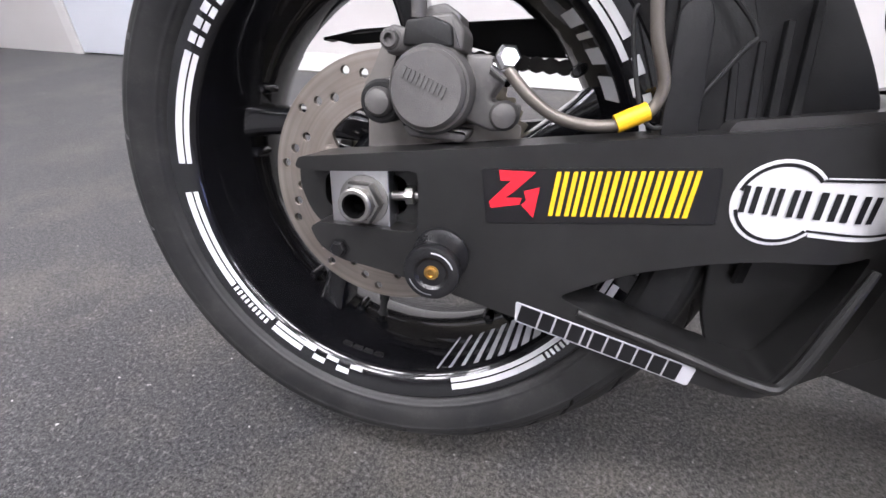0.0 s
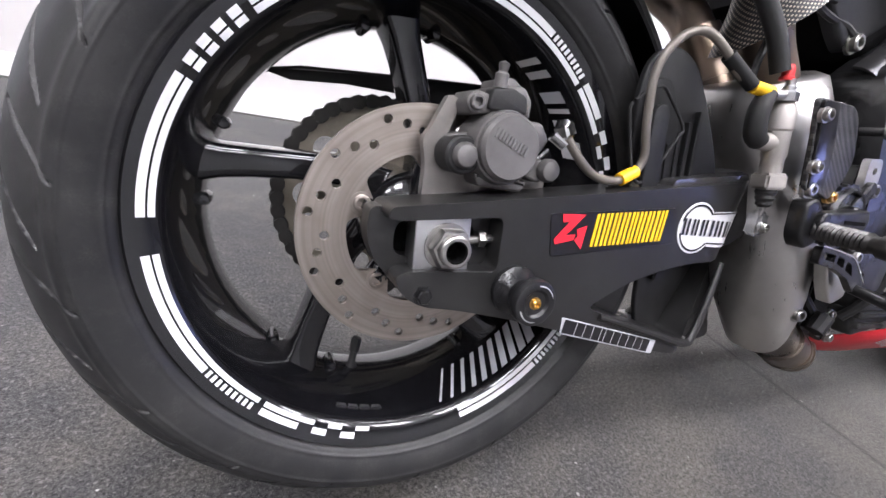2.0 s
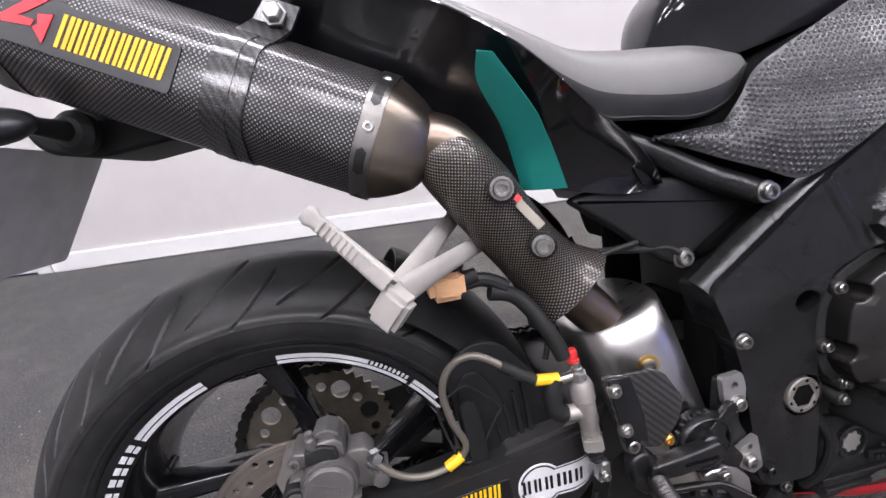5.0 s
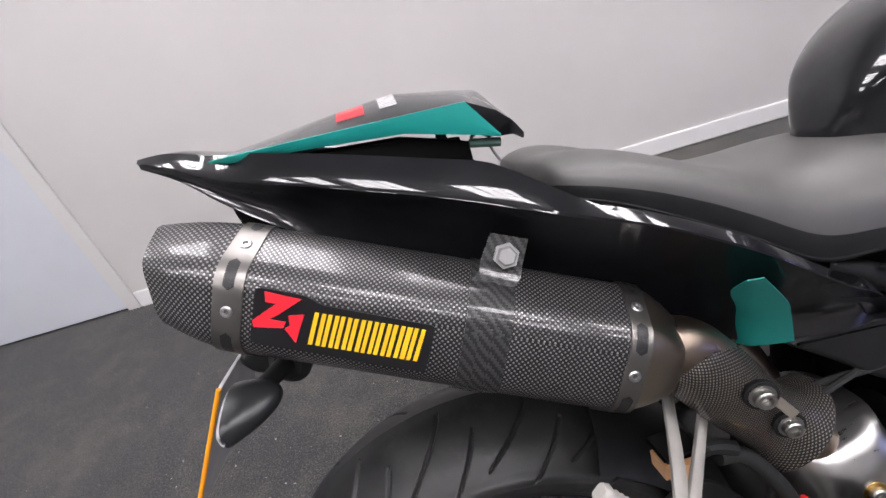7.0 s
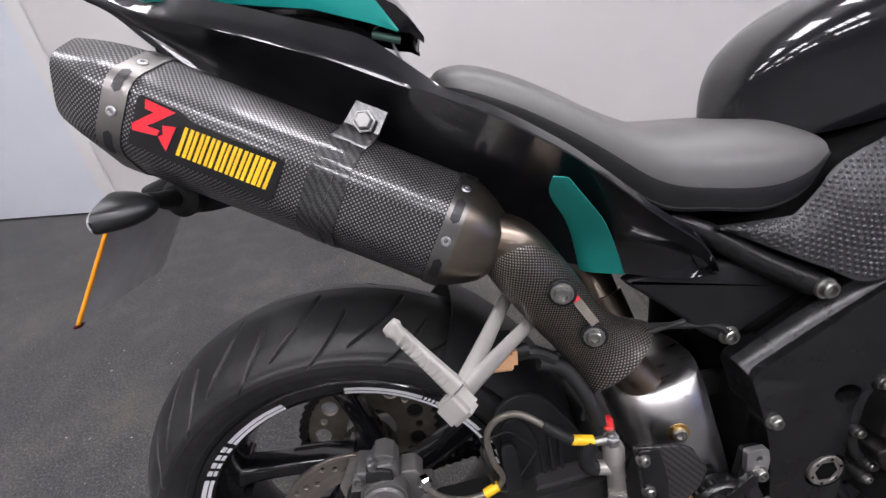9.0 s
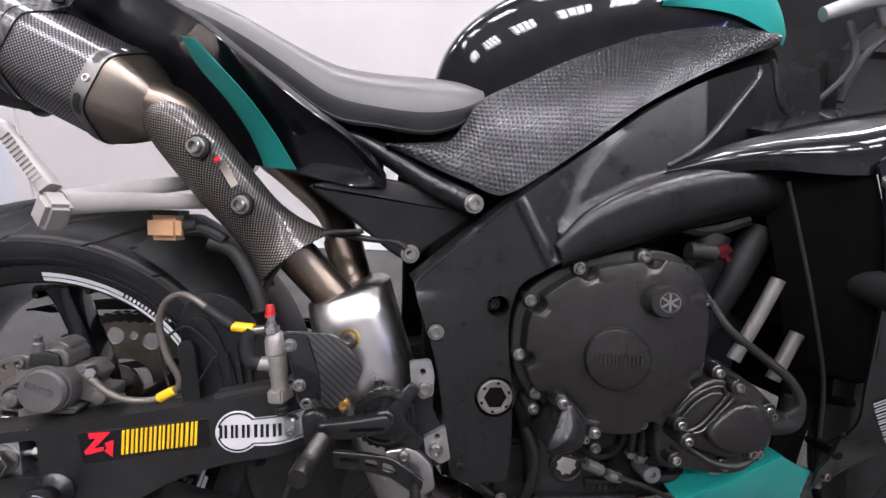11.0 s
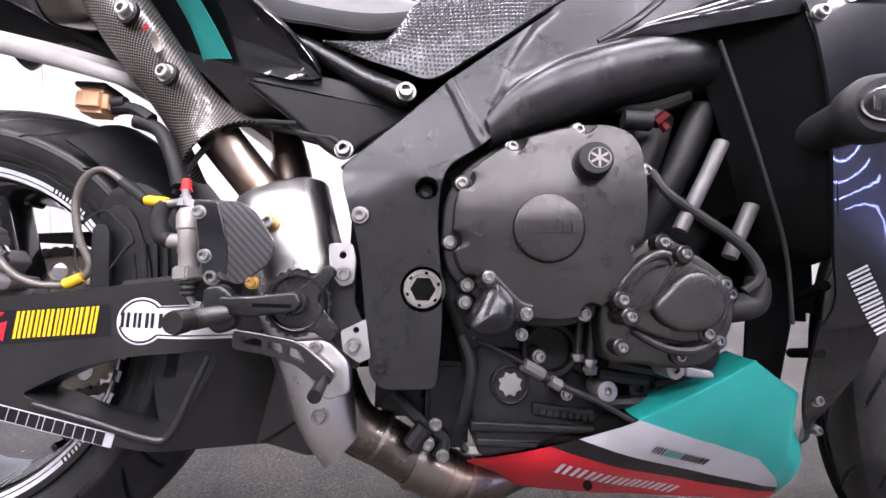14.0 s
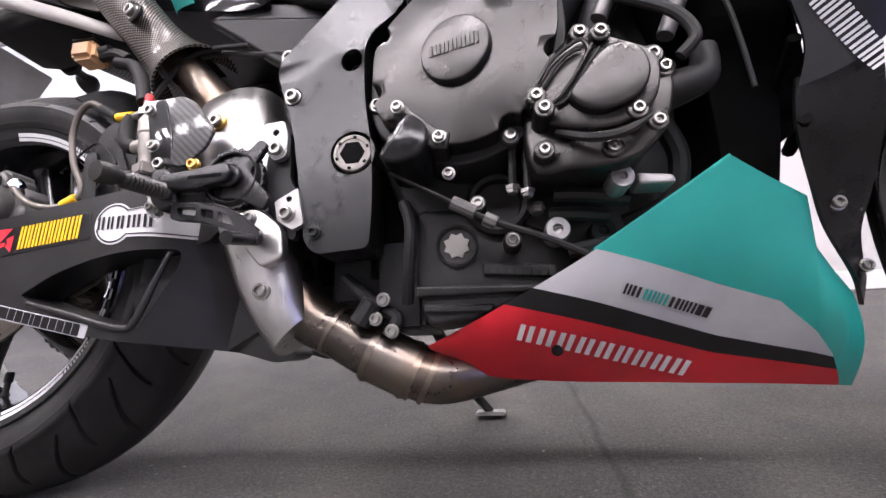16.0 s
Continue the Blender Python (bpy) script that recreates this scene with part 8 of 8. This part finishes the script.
part("bleed_cap", lathe(nb(), [(0.0064, 0.0), (0.0064, 0.003), (0.0054, 0.004), (0.0054, 0.011), (0.0040, 0.0145), (0.0, 0.0145)], aim((0.3150, -0.1680, 0.5000), (-0.05, 0.02, 1)), 16), REDCAP, master, "red rubber bleed cap")
part("hose_end", tube(nb(), [(0.291, -0.169, 0.483), (0.317, -0.172, 0.487)], [0.0048, 0.0055], 12, 2), STEEL, master)
part("boot", lathe(nb(), [(0.0090, 0.0), (0.0098, -0.003), (0.0082, -0.006), (0.0090, -0.009), (0.0072, -0.012), (0.0076, -0.015), (0.0050, -0.018), (0.0, -0.018)], MC, 18), SOFT, master, "ribbed black rubber boot")
bm = tube(nb(), [MC @ Vector((0, 0, -0.014)), (0.336, -0.168, 0.372)], 0.0035, 10, 2)
box(bm, (0.332, -0.173, 0.350), (0.347, -0.158, 0.376), 0.003)
part("push_rod", bm, ALU, master, "silver push rod and clevis")
bolt("clevis_pin", (0.3395, -0.1735, 0.360), 0.0048, master, material=STEEL)

# passenger peg and its hanger
bm = nb()
tube(bm, [(0.146, -0.238, 0.629), (0.186, -0.172, 0.648), (0.225, -0.103, 0.662)], [0.0115, 0.0095, 0.0085], 12, 3, squash=0.5)
tube(bm, [(0.148, -0.237, 0.627), (0.196, -0.186, 0.632), (0.248, -0.129, 0.635)], [0.0115, 0.0095, 0.0085], 12, 3, squash=0.5)
box(bm, (-0.0105, -0.0125, -0.020), (0.0105, 0.0125, 0.012), 0.004, aim((0.142, -0.247, 0.622), (0.55, -0.35, 0.75)))
hanger = part("passenger_hanger", bm, PALEALU, bike, "pale aluminium passenger footrest hanger", sharp=45)
QA, QB = Vector((0.140, -0.247, 0.639)), Vector((0.090, -0.234, 0.6985))
rows3 = []
for f, w, h in ((0.0, 0.0078, 0.0072), (0.05, 0.0078, 0.0072), (0.5, 0.0068, 0.0060), (0.88, 0.0062, 0.0054), (0.93, 0.0078, 0.0066), (1.0, 0.0064, 0.0054)):
    m = aim(QA.lerp(QB, f), QB - QA, (0, -1, 0))
    rows3.append([m @ Vector((q[0], q[1], 0)) for q in rounded([(-w, -h), (w, -h), (w, h), (-w, h)], 0.004, 3)])
peg = part("passenger_peg", skin(nb(), rows3, closed=True, caps=True), PALEALU, hanger, "pale serrated passenger footrest", sharp=45)
for k in range(11):
    m = aim(QA.lerp(QB, 0.14 + 0.066 * k), QB - QA, (0, -1, 0))
    bm = box(nb(), (-0.0050, -0.0076, -0.0010), (0.0050, -0.0048, 0.0010), 0, m)
    part("peg_tooth", bm, PALEALU, peg)
    part("peg_tooth", box(nb(), (-0.0050, 0.0048, -0.0010), (0.0050, 0.0076, 0.0010), 0, m), PALEALU, peg)
part("hanger_spacer", tube(nb(), [(0.222, -0.108, 0.661), (0.252, -0.098, 0.690)], 0.010, 12, 2), MATT, hanger)
bm = tube(nb(), [(0.268, -0.148, 0.648), (0.285, -0.13, 0.66)], 0.010, 12, 2)
part("hanger_spacer", bm, MATT, hanger)
# fluid reservoir
res = part("fluid_reservoir", box(nb(), (0.178, -0.168, 0.588), (0.214, -0.134, 0.617), 0.006), ORANGE, bike, "cloudy amber brake fluid reservoir")
part("reservoir_cap", box(nb(), (0.177, -0.169, 0.617), (0.215, -0.133, 0.623), 0.003), MATT, res)
part("reservoir_bolt", tube(nb(), [(0.214, -0.151, 0.604), (0.228, -0.151, 0.606)], [0.009, 0.008], 12, 2), SOFT, res, "black mounting rubber")
part("reservoir_hose", tube(nb(), [(0.212, -0.150, 0.598), (0.235, -0.150, 0.600), (0.258, -0.150, 0.588)], [0.007, 0.0075, 0.008], 10, 5), SOFT, res)

# number plate hanger, plate and indicator
bm = slab(nb(), rounded([(-0.185, 0.806), (-0.10, 0.835), (0.0, 0.830), (0.04, 0.815), (-0.02, 0.786), (-0.12, 0.772), (-0.17, 0.782)], 0.012), -0.055, 0.055, 0.006)
part("plate_hanger", bm, MATT, bike, "black plastic number plate hanger")
PTL, PBL, PTR = Vector((-0.196, -0.076, 0.792)), Vector((-0.277, -0.076, 0.662)), Vector((-0.196, 0.100, 0.792))
def on_plate(u, v, lift=0.0):
    nrm = (PTR - PTL).cross(PBL - PTL).normalized()
    return PTL + (PTR - PTL) * u + (PBL - PTL) * v + nrm * lift
bm = nb()
pl = rounded([(0, 0), (1, 0), (1, 1), (0, 1)], 0.05, 4)
a = [bm.verts.new(on_plate(q[0], q[1], 0.0)) for q in pl]
b = [bm.verts.new(on_plate(q[0], q[1], 0.003)) for q in pl]
bm.faces.new(a)
bm.faces.new(list(reversed(b)))
for i in range(len(a)):
    bm.faces.new((a[i - 1], a[i], b[i], b[i - 1]))
nplate = part("number_plate", bm, PLATEBACK, bike, "number plate seen from its dull grey back")
part("plate_edge", tube(nb(), [on_plate(-0.006, 0.0, 0.0015), on_plate(-0.006, 0.5, 0.0015), on_plate(-0.006, 1.0, 0.0015)], 0.0024, 8, 4), AMBER, nplate, "orange edge of the plate")
part("plate_reflector", box(nb(), (-0.003, -0.006, -0.002), (0.003, 0.006, 0.002), 0.001, Matrix.Translation(on_plate(0.0, 1.012, 0.001))), PURPLE, nplate, "small red reflector at the foot of the plate")
def indicator(side):
    """A half-teardrop pod on a short stalk, its flat rear closed by a clear lens."""
    rows_, lens = [], []
    for d, w, h in ((0.0, 0.004, 0.004), (0.004, 0.025, 0.011), (0.014, 0.038, 0.0155), (0.026, 0.037, 0.0155), (0.038, 0.026, 0.0125), (0.047, 0.010, 0.009), (0.050, 0.002, 0.004)):
        back = Vector((-0.157 - 0.13 * d, side * (0.114 + d), 0.803 - 0.24 * d))
        arc = [back + Vector((w * math.sin(a), 0, -h * math.cos(a))) for a in np.linspace(0, math.pi, 12)]
        rows_.append(arc)
        lens.append([back + Vector((-0.0065 * math.sin(a) * min(1, h / 0.012), 0, -h * 0.97 * math.cos(a))) for a in np.linspace(0, math.pi, 8)])
    pod = part("indicator", skin(nb(), blend_rows(rows_, 3), caps=False, thick=0.002), SOFTSHINE, bike, "black half-teardrop indicator beside the number plate", sharp=50)
    part("indicator_lens", skin(nb(), blend_rows(lens, 3), thick=0.0012), CLEARLENS, pod, "clear indicator lens", sharp=60)
    part("indicator_stalk", tube(nb(), [(-0.140, side * 0.120, 0.802), (-0.136, side * 0.105, 0.800), (-0.128, side * 0.078, 0.797)], [0.0085, 0.0080, 0.0105], 14, 3), SOFT, pod)
    part("indicator_flange", lathe(nb(), [(0.012, -0.012), (0.020, -0.010), (0.021, 0.0), (0.014, 0.006), (0.0, 0.006)], aim((-0.126, side * 0.078, 0.796), (-0.2, side, 0.05)), 26), SOFT, pod, "round black rubber flange")


indicator(-1)
indicator(1)
part("tail_light", slab(nb(), rounded([(-0.13, 0.84), (-0.03, 0.86), (0.02, 0.845), (-0.02, 0.815), (-0.10, 0.815)], 0.008), -0.045, 0.045, 0.006), CLEAR, bike, "dark tail light lens")
